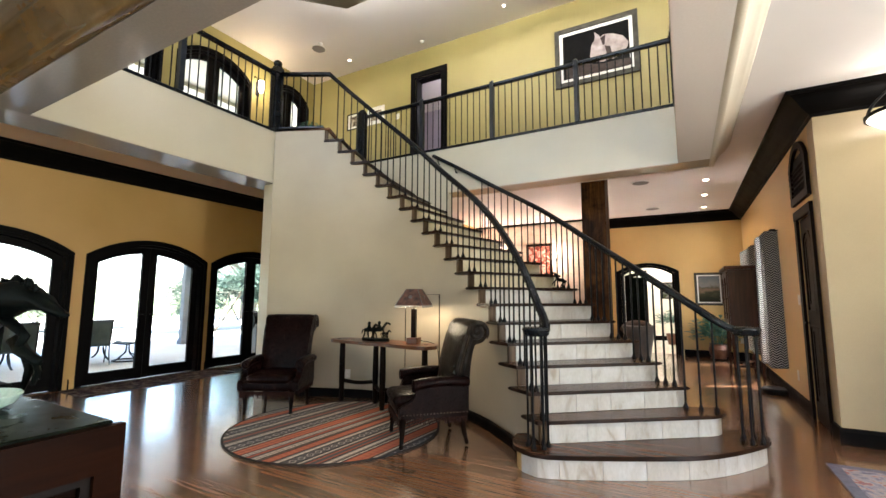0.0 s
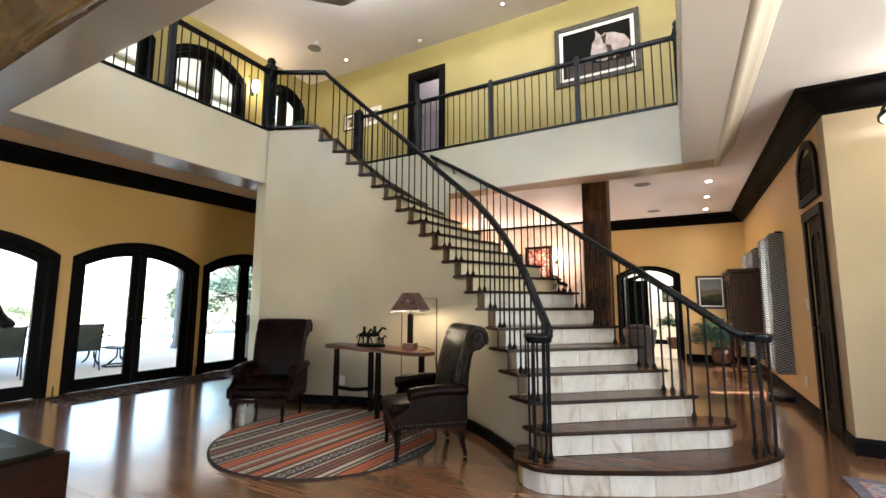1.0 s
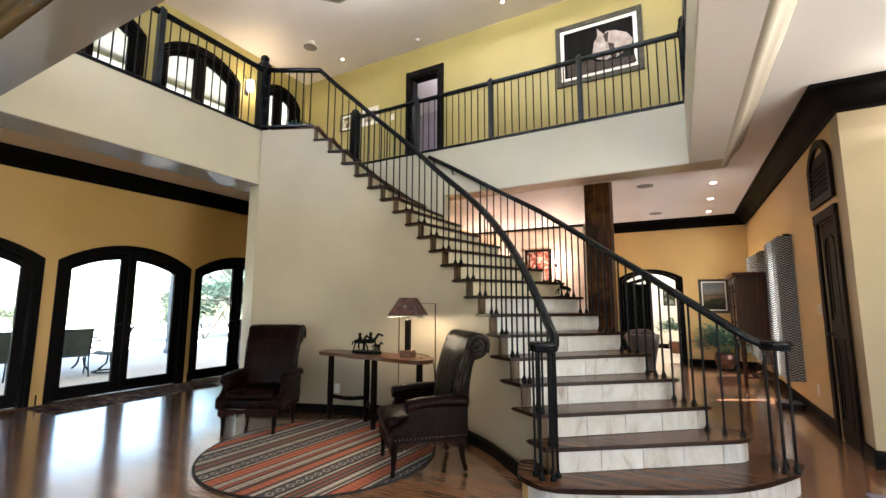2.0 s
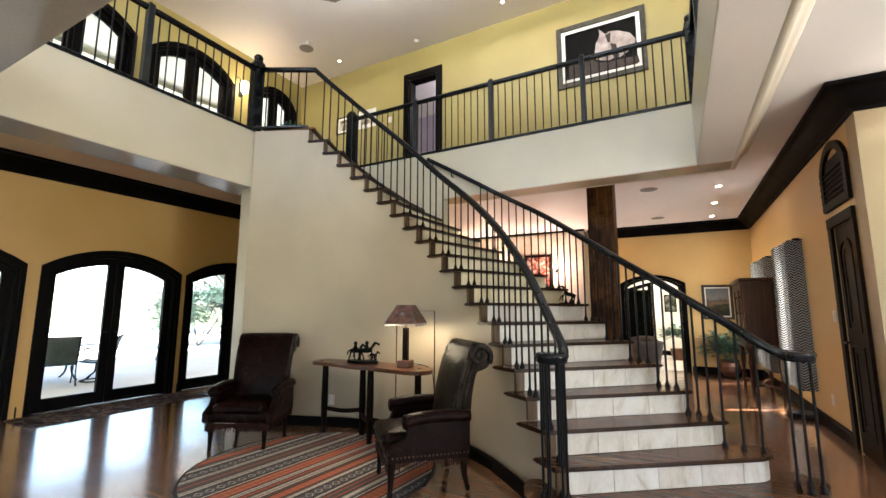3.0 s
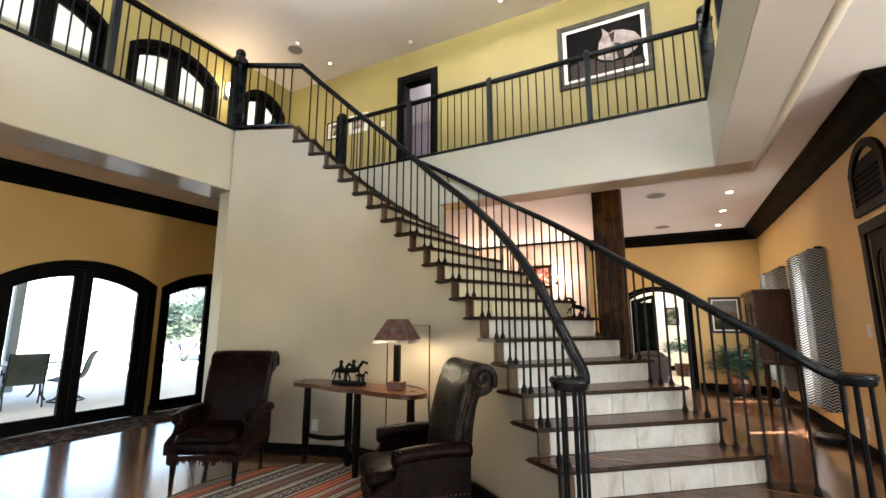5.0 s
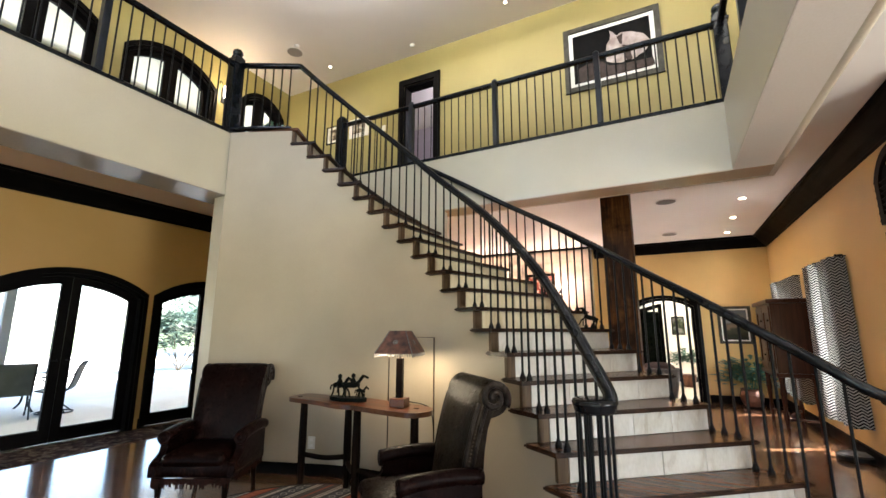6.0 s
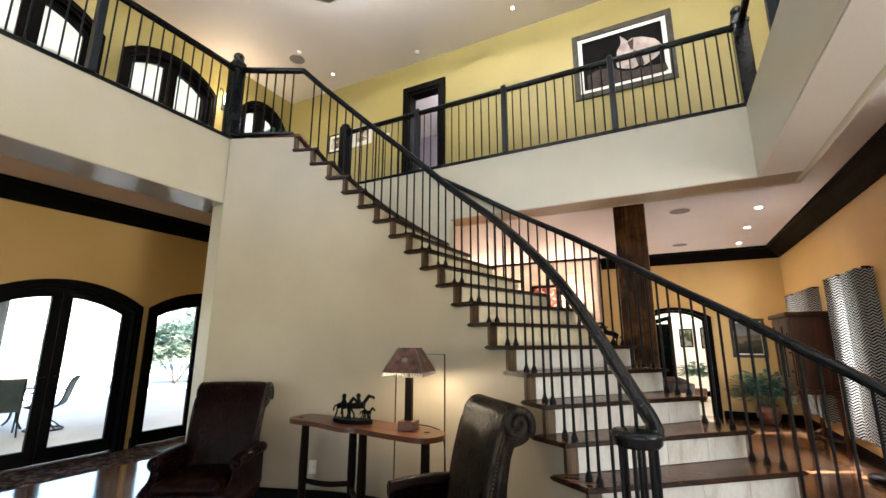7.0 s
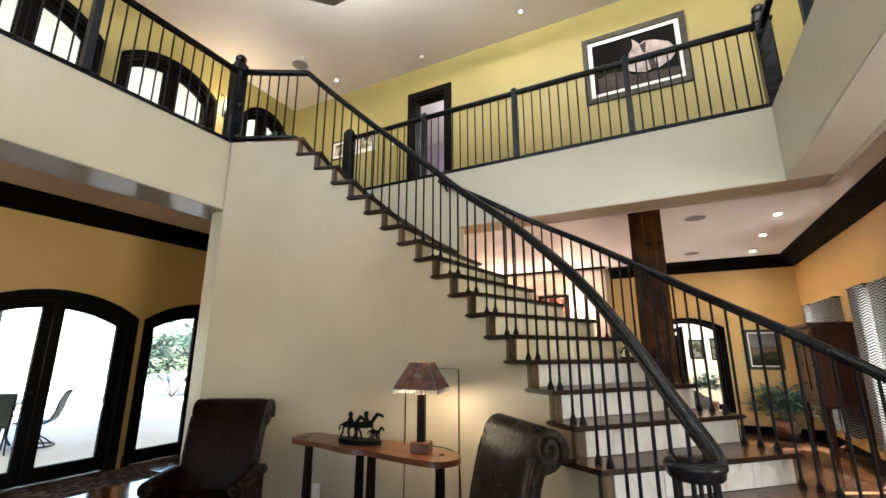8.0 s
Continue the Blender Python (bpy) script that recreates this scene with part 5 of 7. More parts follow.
for dims in ((X_RIGHT - 0.03, X_RIGHT - 0.001, D0 - 0.10, D0, 0, DTOP), (X_RIGHT - 0.03, X_RIGHT - 0.001, D1, D1 + 0.10, 0, DTOP), (X_RIGHT - 0.034, X_RIGHT - 0.001, D0 - 0.10, D1 + 0.10, DTOP, DTOP + 0.10)):
    part("casing", boxes(dims, bevel=0.005), M_DARKWOOD, east)
slab = part("slab", boxes((X_RIGHT + 0.004, X_RIGHT + 0.05, D0 + 0.001, D1 - 0.001, 0.005, DTOP - 0.003)), M_DARKWOOD, east)
for z0, zs, za in ((1.10, 1.84, 1.97), (0.18, 0.98, 0.98)):
    bm = bmesh.new()
    ring_prism(bm, arch_line(D0 + 0.09, D1 - 0.09, z0, zs, za), arch_line(D0 + 0.125, D1 - 0.125, z0 + 0.035, zs - 0.02, za - 0.035), at_x(X_RIGHT + 0.004), -0.016, -0.001)
    part("panel_moulding", bm, M_DARKWOOD, slab)
    bm = bmesh.new()
    ring_prism(bm, arch_line(D0 + 0.15, D1 - 0.15, z0 + 0.06, zs - 0.04, za - 0.06), arch_line(D0 + 0.19, D1 - 0.19, z0 + 0.10, zs - 0.06, za - 0.10), at_x(X_RIGHT + 0.004), -0.008, -0.001)
    part("raised_edge", bm, M_DARKWOOD, slab)
bm = bmesh.new()
tube(bm, [(X_RIGHT + 0.004, D1 - 0.05, 1.0), (X_RIGHT - 0.045, D1 - 0.05, 1.0), (X_RIGHT - 0.045, D1 - 0.15, 1.0)], 0.009)
part("handle", bm, M_IRON, slab)
niche = thing("arched_wall_panel", "black carved arched wooden panel with slats above the door", "wall panel")
N0, N1 = 5.31, 6.05
bm = bmesh.new()
ring_prism(bm, arch_line(N0, N1, 2.27, 2.68, 2.90, 20), arch_line(N0 + 0.08, N1 - 0.08, 2.35, 2.64, 2.83, 20), at_x(X_RIGHT), -0.035, -0.002)
part("frame", bm, M_DARKWOOD, niche)
part("back", boxes((X_RIGHT - 0.012, X_RIGHT - 0.002, N0 + 0.07, N1 - 0.07, 2.34, 2.76)), M_DARK, niche)
for i in range(6):
    bm = bmesh.new()
    box(bm, -0.012, 0.012, N0 + 0.09, N1 - 0.09, -0.006, 0.006, 0.002, Matrix.Translation((X_RIGHT - 0.022, 0, 2.38 + 0.05 * i)) @ Matrix.Rotation(radians(35), 4, "Y"))
    part("slat", bm, M_DARKWOOD, niche)
for i in range(6):
    bm = bmesh.new()
    lathe(bm, [(0, 0), (0.014, 0.008), (0.019, 0.028), (0.014, 0.048), (0, 0.056)], 10, (X_RIGHT - 0.02, N1, 2.28 + 0.07 * i))
    part("carved_knob", bm, M_DARKWOOD, niche)
# windows behind the curtains
for n, (a, b) in enumerate(WIN_E):
    w = thing(f"window_{n + 5}", "white-framed window behind chevron curtains", "window", kind="structure")
    bm = bmesh.new()
    ring_prism(bm, [(a + 0.002, 0.452), (a + 0.002, 2.098), (b - 0.002, 2.098), (b - 0.002, 0.452)], [(a + 0.05, 0.5), (a + 0.05, 2.05), (b - 0.05, 2.05), (b - 0.05, 0.5)], at_x(X_RIGHT), 0.08, 0.14)
    part("window_frame", bm, M_PLASTIC, w)
    bm = boxes((X_RIGHT + 0.10, X_RIGHT + 0.106, a + 0.05, b - 0.05, 0.5, 2.05))
    part("pane", bm, M_GLASS, w).visible_shadow = False

# upper door
ud = thing("door_6", "dark cased doorway to a lilac upstairs room, open", "door", kind="structure")
bm = boxes((-4.60, -4.50, Y_UP - 0.03, Y_UP - 0.001, Z_UP, 5.72), (-3.88, -3.78, Y_UP - 0.03, Y_UP - 0.001, Z_UP, 5.72), (-4.60, -3.78, Y_UP - 0.031, Y_UP - 0.001, 5.62, 5.73))
part("casing", bm, M_DARK, ud)
bm = boxes((-4.499, -4.46, Y_UP, Y_UP + 0.18, Z_UP, 5.619), (-3.92, -3.881, Y_UP, Y_UP + 0.18, Z_UP, 5.619), (-4.46, -3.92, Y_UP, Y_UP + 0.18, 5.58, 5.619))
part("frame", bm, M_DARK, ud)
bm = boxes((-6.9, -1.5, 9.40, 9.46, Z_UP, Z_TOP - 0.01), (-6.9, -6.8, Y_UP + 0.19, 9.4, Z_UP, Z_TOP - 0.01))
tagged(part("wall_lilac", bm, M_LILAC), kind="structure")
bm = bmesh.new()
box(bm, -5.35, -4.62, 9.36, 9.398, Z_UP, 5.6, 0.004)
tagged(part("inner_door", bm, M_LILAC), "pale lilac panel door in the upstairs room, closed", "door")

# suspended ceiling panel with the light above it
bm = bmesh.new()
OX, OY, HX, HY, CUT = -2.46, 3.42, 2.65, 1.40, 0.62
oct_pts = [(OX - HX, OY - HY + CUT), (OX - HX + CUT, OY - HY), (OX + HX - CUT, OY - HY), (OX + HX, OY - HY + CUT), (OX + HX, OY + HY - CUT), (OX + HX - CUT, OY + HY), (OX - HX + CUT, OY + HY), (OX - HX, OY + HY - CUT)]
prism(bm, oct_pts, 5.84, 5.90)
cp = tagged(part("ceiling_panel", bm, M_PANEL), "suspended octagonal ceiling panel with hidden light above", "ceiling panel")
for x in (-4.3, -0.6):
    bm = bmesh.new()
    lathe(bm, [(0.012, 5.899), (0.012, Z_TOP + 0.002)], 8, (x, OY, 0))
    part("hanger", bm, M_IRON, cp)


def disc_lamp(x, y, z, r=0.055, on=True, group="recessed ceiling lights"):
    t = thing("ceiling_light", "small round recessed ceiling light, lit", "ceiling light", (x, y, z), group=group)
    bm = bmesh.new()
    lathe(bm, [(r * 0.96, -0.001), (r * 1.25, -0.001), (r * 1.25, -0.004), (r * 0.96, -0.006)], 24)
    part("trim_ring", bm, M_PLASTIC, t)
    bm = bmesh.new()
    lathe(bm, [(0, -0.012), (r * 0.5, -0.011), (r * 0.95, -0.007), (r * 0.95, -0.001), (0, -0.001)], 24)
    part("bulb", bm, M_GLOW, t, "glowing lamp")
    return t


for x, y in ((0.386, 8.0), (0.406, 9.18), (0.44, 10.42)):
    disc_lamp(x, y, Z_CEIL, 0.045)
for x, y in ((-2.44, 6.41), (-5.88, 6.45)):
    disc_lamp(x, y, Z_TOP, 0.025)
for x, y in ((-4.19, 6.62), (-5.98, 5.72)):
    bm = bmesh.new()
    lathe(bm, [(0, -0.04), (0.026, -0.036), (0.042, -0.016), (0.046, -0.001), (0, -0.001)], 20, (x, y, Z_TOP))
    tagged(part("smoke_detector", bm, M_PLASTIC), "small white smoke detector on the ceiling", "smoke detector", "smoke detectors")
for x, y, z in ((-6.14, 5.83, Z_TOP), (-0.56, 7.70, Z_CEIL), (-0.52, 10.10, Z_CEIL)):
    t = thing("ceiling_speaker", "round grey mesh ceiling speaker", "speaker", (x, y, z), group="ceiling speakers")
    bm = bmesh.new()
    lathe(bm, [(0.125, -0.001), (0.14, -0.001), (0.14, -0.008), (0.125, -0.011)], 32)
    part("rim", bm, M_PLASTIC, t)
    bm = bmesh.new()
    lathe(bm, [(0, -0.017), (0.09, -0.0155), (0.126, -0.0118), (0.126, -0.009), (0, -0.009)], 32)
    part("grille", bm, M_GREYPLATE, t)


# ---- pictures ----
def framed(name, label, axis, pos, a0, a1, z0, z1, face, fw=0.07, frame_mat=None, mat_w=0.0, depth=0.035):
    """A picture hung on a wall; it looks towards the lower side of the axis."""
    t = thing(name, label, "picture")
    place = at_x(pos) if axis == "x" else at_y(pos)
    bm = bmesh.new()
    ring_prism(bm, [(a0, z0), (a0, z1), (a1, z1), (a1, z0)], [(a0 + fw, z0 + fw), (a0 + fw, z1 - fw), (a1 - fw, z1 - fw), (a1 - fw, z0 + fw)], place, -depth, -0.002)
    part("frame", bm, frame_mat or M_MIDFRAME, t)

    def sheet(nm, g, d, m):
        bm = bmesh.new()
        p, q = place(a0 + g, z0 + g, -d), place(a1 - g, z1 - g, -0.003)
        box(bm, *[v for k in range(3) for v in sorted((p[k], q[k]))])
        return part(nm, bm, m, t)

    if mat_w:
        sheet("mat_board", fw - 0.005, depth * 0.4, M_MAT)
        sheet("print", fw + mat_w, depth * 0.5, face)
    else:
        sheet("canvas", fw - 0.005, depth * 0.4, face)
    return t


big = framed("large_picture", "large framed print, white mat, pale shape on black", "y", Y_UP, -1.705, -0.425, 4.70, 5.715, M_BLACKPRINT, 0.075, M_MIDFRAME, 0.055)
def flat_shape(name, pts, y, d, m, parent):
    bm = bmesh.new()
    lo, hi = [bm.verts.new((x, y - d, z)) for x, z in pts], [bm.verts.new((x, y, z)) for x, z in pts]
    bm.faces.new(lo)
    bm.faces.new(hi[::-1])
    for i in range(len(pts)):
        j = (i + 1) % len(pts)
        bm.faces.new((lo[i], hi[i], hi[j], lo[j]))
    return part(name, bm, m, parent)


flat_shape("pale_shape", [(-1.069, 5.527), (-1.015, 5.47), (-0.973, 5.411), (-0.928, 5.447), (-0.794, 5.42), (-0.642, 5.337), (-0.566, 5.217), (-0.579, 5.146), (-0.641, 5.069), (-0.725, 5.027), (-0.80, 4.99), (-0.84, 5.02), (-0.89, 5.00), (-0.939, 4.984), (-1.054, 5.018), (-1.134, 5.061), (-1.143, 5.15), (-1.126, 5.237), (-1.117, 5.316), (-1.071, 5.381), (-1.058, 5.447)], Y_UP - 0.0185, 0.002, M_PALEPRINT, big)
flat_shape("shadow_shape", [(-1.53, 5.05), (-1.39, 5.10), (-1.19, 5.08), (-1.10, 4.99), (-0.93, 4.96), (-0.80, 4.96), (-0.55, 4.95), (-0.53, 4.84), (-1.13, 4.83), (-1.53, 4.84)], Y_UP - 0.0185, 0.001, M_SHADOWPRINT, big)
flat_shape("shadow_shape", [(-0.915, 5.25), (-0.835, 5.22), (-0.795, 5.0), (-0.875, 5.005)], Y_UP - 0.0205, 0.001, M_SHADOWPRINT, big)
flat_shape("shadow_shape", [(-0.98, 5.40), (-0.90, 5.425), (-0.915, 5.27), (-0.945, 5.27)], Y_UP - 0.0205, 0.001, M_SHADOWPRINT, big)
framed("small_picture", "small framed photograph with white mat", "y", Y_UP, -6.26, -5.86, 4.86, 5.22, M_PHOTO, 0.02, M_DARK, 0.05, 0.02)
framed("small_picture", "small framed photograph with white mat", "y", Y_UP, -5.70, -5.26, 4.87, 5.24, M_PHOTO, 0.02, M_MAT, 0.06, 0.02)
framed("landscape_painting", "framed landscape painting in dull greens and browns", "y", Y_FAR, 0.185, 0.735, 1.11, 1.825, M_VIEW, 0.05, M_MIDFRAME, 0.025)
framed("hall_picture", "small framed picture on the white hall wall", "y", 14.8, -0.62, -0.30, 1.25, 1.75, M_LANDSCAPE, 0.03, M_DARK)
framed("hall_picture", "small framed picture hung beside another on the white hall wall", "y", 14.8, -0.12, 0.20, 1.22, 1.78, M_LANDSCAPE, 0.03, M_DARK)


def wall_plate(axis, pos, a, z, label, w=0.075, h=0.115):
    t = thing("wall_switch" if "switch" in label else "wall_outlet", label, "switch" if "switch" in label else "outlet")
    place = at_x(pos) if axis == "x" else at_y(pos)
    p, q = place(a - w / 2, z - h / 2, -0.008), place(a + w / 2, z + h / 2, -0.001)
    bm = bmesh.new()
    box(bm, *[v for k in range(3) for v in sorted((p[k], q[k]))], bevel=0.002)
    part("plate", bm, M_PLASTIC, t)
    p, q = place(a - w / 6, z - h / 4, -0.012), place(a + w / 6, z + h / 4, -0.007)
    bm = bmesh.new()
    box(bm, *[v for k in range(3) for v in sorted((p[k], q[k]))], bevel=0.001)
    part("rocker", bm, M_PLASTIC, t)


wall_plate("y", Y_UP, -4.92, 4.92, "white wall switch beside the upstairs doorway")
wall_plate("x", X_RIGHT, 6.22, 1.24, "white wall switch beside the dark door", 0.11)
wall_plate("x", X_RIGHT, 6.62, 0.35, "white power outlet low on the ochre wall")
wall_plate("y", Y_FAR, 1.0, 0.38, "white power outlet low on the far wall")


# ---- seating group under the stair ----
def taper_tube(bm, pts, n=12):
    """A limb through points (x, y, z, radius)."""
    rings = []
    for i, (x, y, z, r) in enumerate(pts):
        p, q = pts[max(0, i - 1)], pts[min(len(pts) - 1, i + 1)]
        d = Vector((q[0] - p[0], q[1] - p[1], q[2] - p[2])).normalized()
        u = d.cross(Vector((0, 1, 0))).normalized()
        v = d.cross(u)
        rings.append([bm.verts.new(Vector((x, y, z)) + (u * math.cos(a) + v * math.sin(a)) * r) for a in [2 * math.pi * j / n for j in range(n)]])
    for a, b in zip(rings, rings[1:]):
        for j in range(n):
            bm.faces.new((a[j], a[(j + 1) % n], b[(j + 1) % n], b[j]))
    bm.faces.new(rings[0])
    bm.faces.new(rings[-1])


def nail_row(spots, side):
    """Domed nail heads at (x, z) spots on a side face, looking along side * y."""
    bm = bmesh.new()
    for x, y, z in spots:
        k = len(bm.verts)
        lathe(bm, [(0, 0.006), (0.005, 0.004), (0.007, 0)], 6)
        bm.verts.ensure_lookup_table()
        bmesh.ops.transform(bm, matrix=Matrix.Translation((x, y, z)) @ Matrix.Rotation(-side * math.pi / 2, 4, "X"), verts=bm.verts[k:])
    return bm


def leather_chair(at, rz, label, back_hide):
    """Leather armchair with a back that rolls over into scrolls; its front looks along its own +x."""
    t = thing("armchair", label, "armchair", at, rz, "leather armchairs")
    bm = bmesh.new()
    box(bm, -0.29, 0.305, -0.288, 0.288, 0.245, 0.355, 0.028)
    part("seat_base", bm, M_LEATHER, t, smooth=True)
    bm = bmesh.new()
    box(bm, -0.22, 0.335, -0.236, 0.236, 0.325, 0.415, 0.04)
    bmesh.ops.subdivide_edges(bm, edges=[e for e in bm.edges if e.calc_length() > 0.2], cuts=6, use_grid_fill=True)
    for v in bm.verts:
        if v.co.z > 0.375:
            v.co.z += 0.025 * (1 - ((v.co.x - 0.06) / 0.29) ** 2) * (1 - (v.co.y / 0.27) ** 2)
    part("seat_cushion", bm, M_LEATHER, t, smooth=True)
    # back: leaning slab, slightly waisted, that rolls over backwards at the top
    front = smooth_path([(-0.155, 0.33), (-0.165, 0.45), (-0.195, 0.62), (-0.24, 0.80), (-0.278, 0.915)], 3)
    cx, cz, r = -0.385, 0.943, 0.100
    prof = list(front)
    for i in range(14):
        a = radians(2 + 19 * i)
        prof.append((cx + r * math.cos(a), cz + r * math.sin(a)))
    prof += [(-0.365, 0.835), (-0.345, 0.78), (-0.325, 0.66), (-0.31, 0.45), (-0.31, 0.25), (-0.20, 0.25)]
    w = 0.283
    bm = bmesh.new()
    cols = []
    for k in range(15):
        f = -1 + 2 * k / 14
        edge = 1 - abs(f) ** 10 * 0.03
        col = []
        for x, z in prof:
            wz = w * (0.93 + 0.07 * min(1.0, max(0.0, (z - 0.45) / 0.4)))
            pillow = 0.018 * (1 - f ** 4) if x > -0.28 and z < 0.93 else 0.0
            col.append(bm.verts.new((-0.27 + (x + 0.27) * edge + pillow, f * wz, 0.6 + (z - 0.6) * edge)))
        cols.append(col)
    n = len(prof)
    for a, b in zip(cols, cols[1:]):
        for i in range(n):
            bm.faces.new((a[i], a[(i + 1) % n], b[(i + 1) % n], b[i])).smooth = True
    bm.faces.new([bm.verts.new(v.co) for v in cols[0]])
    bm.faces.new([bm.verts.new(v.co) for v in cols[-1][::-1]])
    back = part("backrest", bm, back_hide, t)
    for side in (-1, 1):
        # scroll on the end of the roll, with the welts and nails that run down from it
        bm = bmesh.new()
        rings = []
        for i in range(36):
            a = radians(215 - 17 * i)
            rr = 0.092 - 0.0022 * i
            th = 0.023 - 0.00022 * i
            c = Vector((cx + rr * math.cos(a), side * (w + 0.004), cz + rr * math.sin(a)))
            out = Vector((math.cos(a), 0, math.sin(a)))
            rings.append([bm.verts.new(c + out * th * math.cos(q) + Vector((0, side, 0)) * th * 0.95 * math.sin(q)) for q in [2 * math.pi * j / 8 for j in range(8)]])
        for p_, q_ in zip(rings, rings[1:]):
            for j in range(8):
                bm.faces.new((p_[j], p_[(j + 1) % 8], q_[(j + 1) % 8], q_[j])).smooth = True
        bm.faces.new(rings[0])
        bm.faces.new(rings[-1])
        part("scroll", bm, M_LEATHERWORN, back, "worn scroll at the end of the rolled back")
        line = [(x, z) for x, z in front if z > 0.56]
        for inset, rad in ((0.008, 0.012), (0.066, 0.011)):
            bm = bmesh.new()
            tube(bm, [(x - inset, side * w * (0.935 + 0.065 * min(1.0, max(0.0, (z - 0.45) / 0.4))), z) for x, z in line], rad, 7)
            part("welt", bm, M_LEATHERWORN, back, smooth=True)
        bm = nail_row([(x - 0.037, side * (w * (0.93 + 0.07 * min(1.0, max(0.0, (z - 0.45) / 0.4))) - 0.001), z) for x, z in smooth_path(line, 3)], side)
        part("nail_heads", bm, M_BRASS, back, "row of brass nail heads")["kind"] = "stuff"
        # arm: padded roll, round scroll in front, curved panel below
        y0 = side * 0.298
        bm = bmesh.new()
        sweep(bm, smooth_path([(-0.29, y0, 0.525), (-0.12, y0, 0.535), (0.05, y0, 0.53), (0.15, y0, 0.518), (0.178, y0, 0.510)], 4), [(0.052 * math.cos(q), 0.044 * math.sin(q)) for q in [2 * math.pi * j / 14 for j in range(14)]])
        arm_ob = part("armrest", bm, M_LEATHER, t, smooth=True)
        bm = bmesh.new()
        k = len(bm.verts)
        lathe(bm, [(0.0, 0.016), (0.012, 0.015), (0.016, 0.008), (0.030, 0.008), (0.036, 0.015), (0.046, 0.013), (0.052, 0.0), (0.050, -0.014), (0.0, -0.014)], 20)
        bmesh.ops.transform(bm, matrix=Matrix.Translation((0.182, y0, 0.508)) @ Matrix.Rotation(math.pi / 2, 4, "Y"), verts=bm.verts)
        part("arm_scroll", bm, M_LEATHER, arm_ob, "round padded front of the arm", smooth=True)
        bm = bmesh.new()
        shape = [(-0.28, 0.25), (-0.28, 0.52), (-0.05, 0.522), (0.165, 0.505)] + smooth_path([(0.178, 0.475), (0.165, 0.445), (0.178, 0.41), (0.22, 0.378), (0.285, 0.352), (0.305, 0.335)], 3) + [(0.305, 0.25)]
        o = [bm.verts.new((x, y0 - side * 0.034, z)) for x, z in shape]
        q = [bm.verts.new((x, y0 + side * 0.028, z)) for x, z in shape]
        bm.faces.new(o)
        bm.faces.new(q[::-1])
        for i in range(len(shape)):
            j = (i + 1) % len(shape)
            bm.faces.new((o[i], q[i], q[j], o[j]))
        bmesh.ops.bevel(bm, geom=list(bm.edges), offset=0.006, segments=2, affect="EDGES")
        part("arm_panel", bm, M_LEATHER, arm_ob)
        bm = nail_row([(-0.27 + 0.0285 * i, y0 + side * 0.029, 0.285) for i in range(20)], side)
        part("nail_heads", bm, M_BRASS, arm_ob, "row of brass nail heads")["kind"] = "stuff"
    for x, splay in ((-0.25, -0.045), (0.265, 0.01)):
        for y in (-0.25, 0.25):
            bm = bmesh.new()
            taper_tube(bm, [(x, y, 0.25, 0.030), (x + splay * 0.15, y, 0.20, 0.028), (x + splay * 0.4, y, 0.10, 0.021), (x + splay * 0.8, y, 0.035, 0.016), (x + splay * 0.85, y, 0.03, 0.020), (x + splay, y, 0.0, 0.017)], 10)
            part("leg", bm, M_DARKWOOD, t, smooth=True)
    # cut leather fringe under the rails
    bm = bmesh.new()
    rnd = random.Random(5)
    for i in range(60):
        y = -0.29 + 0.58 * i / 59
        l = rnd.uniform(0.03, 0.075)
        box(bm, 0.297, 0.301, y - 0.004, y + 0.004, 0.24 - l, 0.245)
    for i in range(40):
        x = -0.27 + 0.52 * i / 39
        for y in (-0.316, 0.316):
            l = rnd.uniform(0.02, 0.055)
            box(bm, x - 0.004, x + 0.004, y - 0.002, y + 0.002, 0.25 - l, 0.255)
    part("fringe", bm, M_FRINGELEATHER, t, "cut reddish leather fringe")["kind"] = "stuff"
    return t


leather_chair((-4.11, 3.47, 0), -61.0, "dark oxblood leather armchair beside the patio doors", M_LEATHER)
leather_chair((-2.085, 3.40, 0.012), -135.0, "dark oxblood leather armchair, rubbed back and nail heads, beside the stair", M_LEATHERRUBBED)

# round striped rug
bm = bmesh.new()
lathe(bm, [(0, 0.0), (0.98, 0.0), (0.995, 0.004), (0.99, 0.010), (0, 0.012)], 72)
rug = part("rug", bm, M_RUG)
rug.matrix_world = pose(-3.03, 3.27, 0.0005, 0, 0, -4)
tagged(rug, "round flat-woven rug with orange, cream and black stripes", "rug")
bm = bmesh.new()
sweep(bm, [(0.992 * math.cos(2 * math.pi * i / 96), 0.992 * math.sin(2 * math.pi * i / 96), 0.0065) for i in range(96)], [(-0.009, -0.006), (0.009, -0.006), (0.009, 0.004), (0.005, 0.0075), (-0.005, 0.0075), (-0.009, 0.004)], closed=True)
part("binding", bm, M_RUNNERBLACK, rug, "black cloth binding")
bm = bmesh.new()
box(bm, -7.28, -6.60, 2.62, 4.72, 0.0005, 0.011, 0.003)
tagged(part("runner_rug", bm, M_RUNNER), "dark patterned runner rug in front of the patio doors", "rug")
orug = thing("oriental_rug", "blue-grey oriental rug with dull red flowers", "rug")
bm = bmesh.new()
box(bm, 0.90, 3.2, 1.4, 4.36, 0.0005, 0.010, 0.003)
part("field", bm, M_ORIENTAL, orug)
bm = boxes((0.86, 0.935, 1.36, 4.40, 0.0004, 0.0112), (0.935, 3.24, 4.33, 4.40, 0.0004, 0.0112), bevel=0.002)
part("border", bm, noisy("rug_border_wool", (0.11, 0.11, 0.16), (0.17, 0.17, 0.23), 20, 0.9), orug)

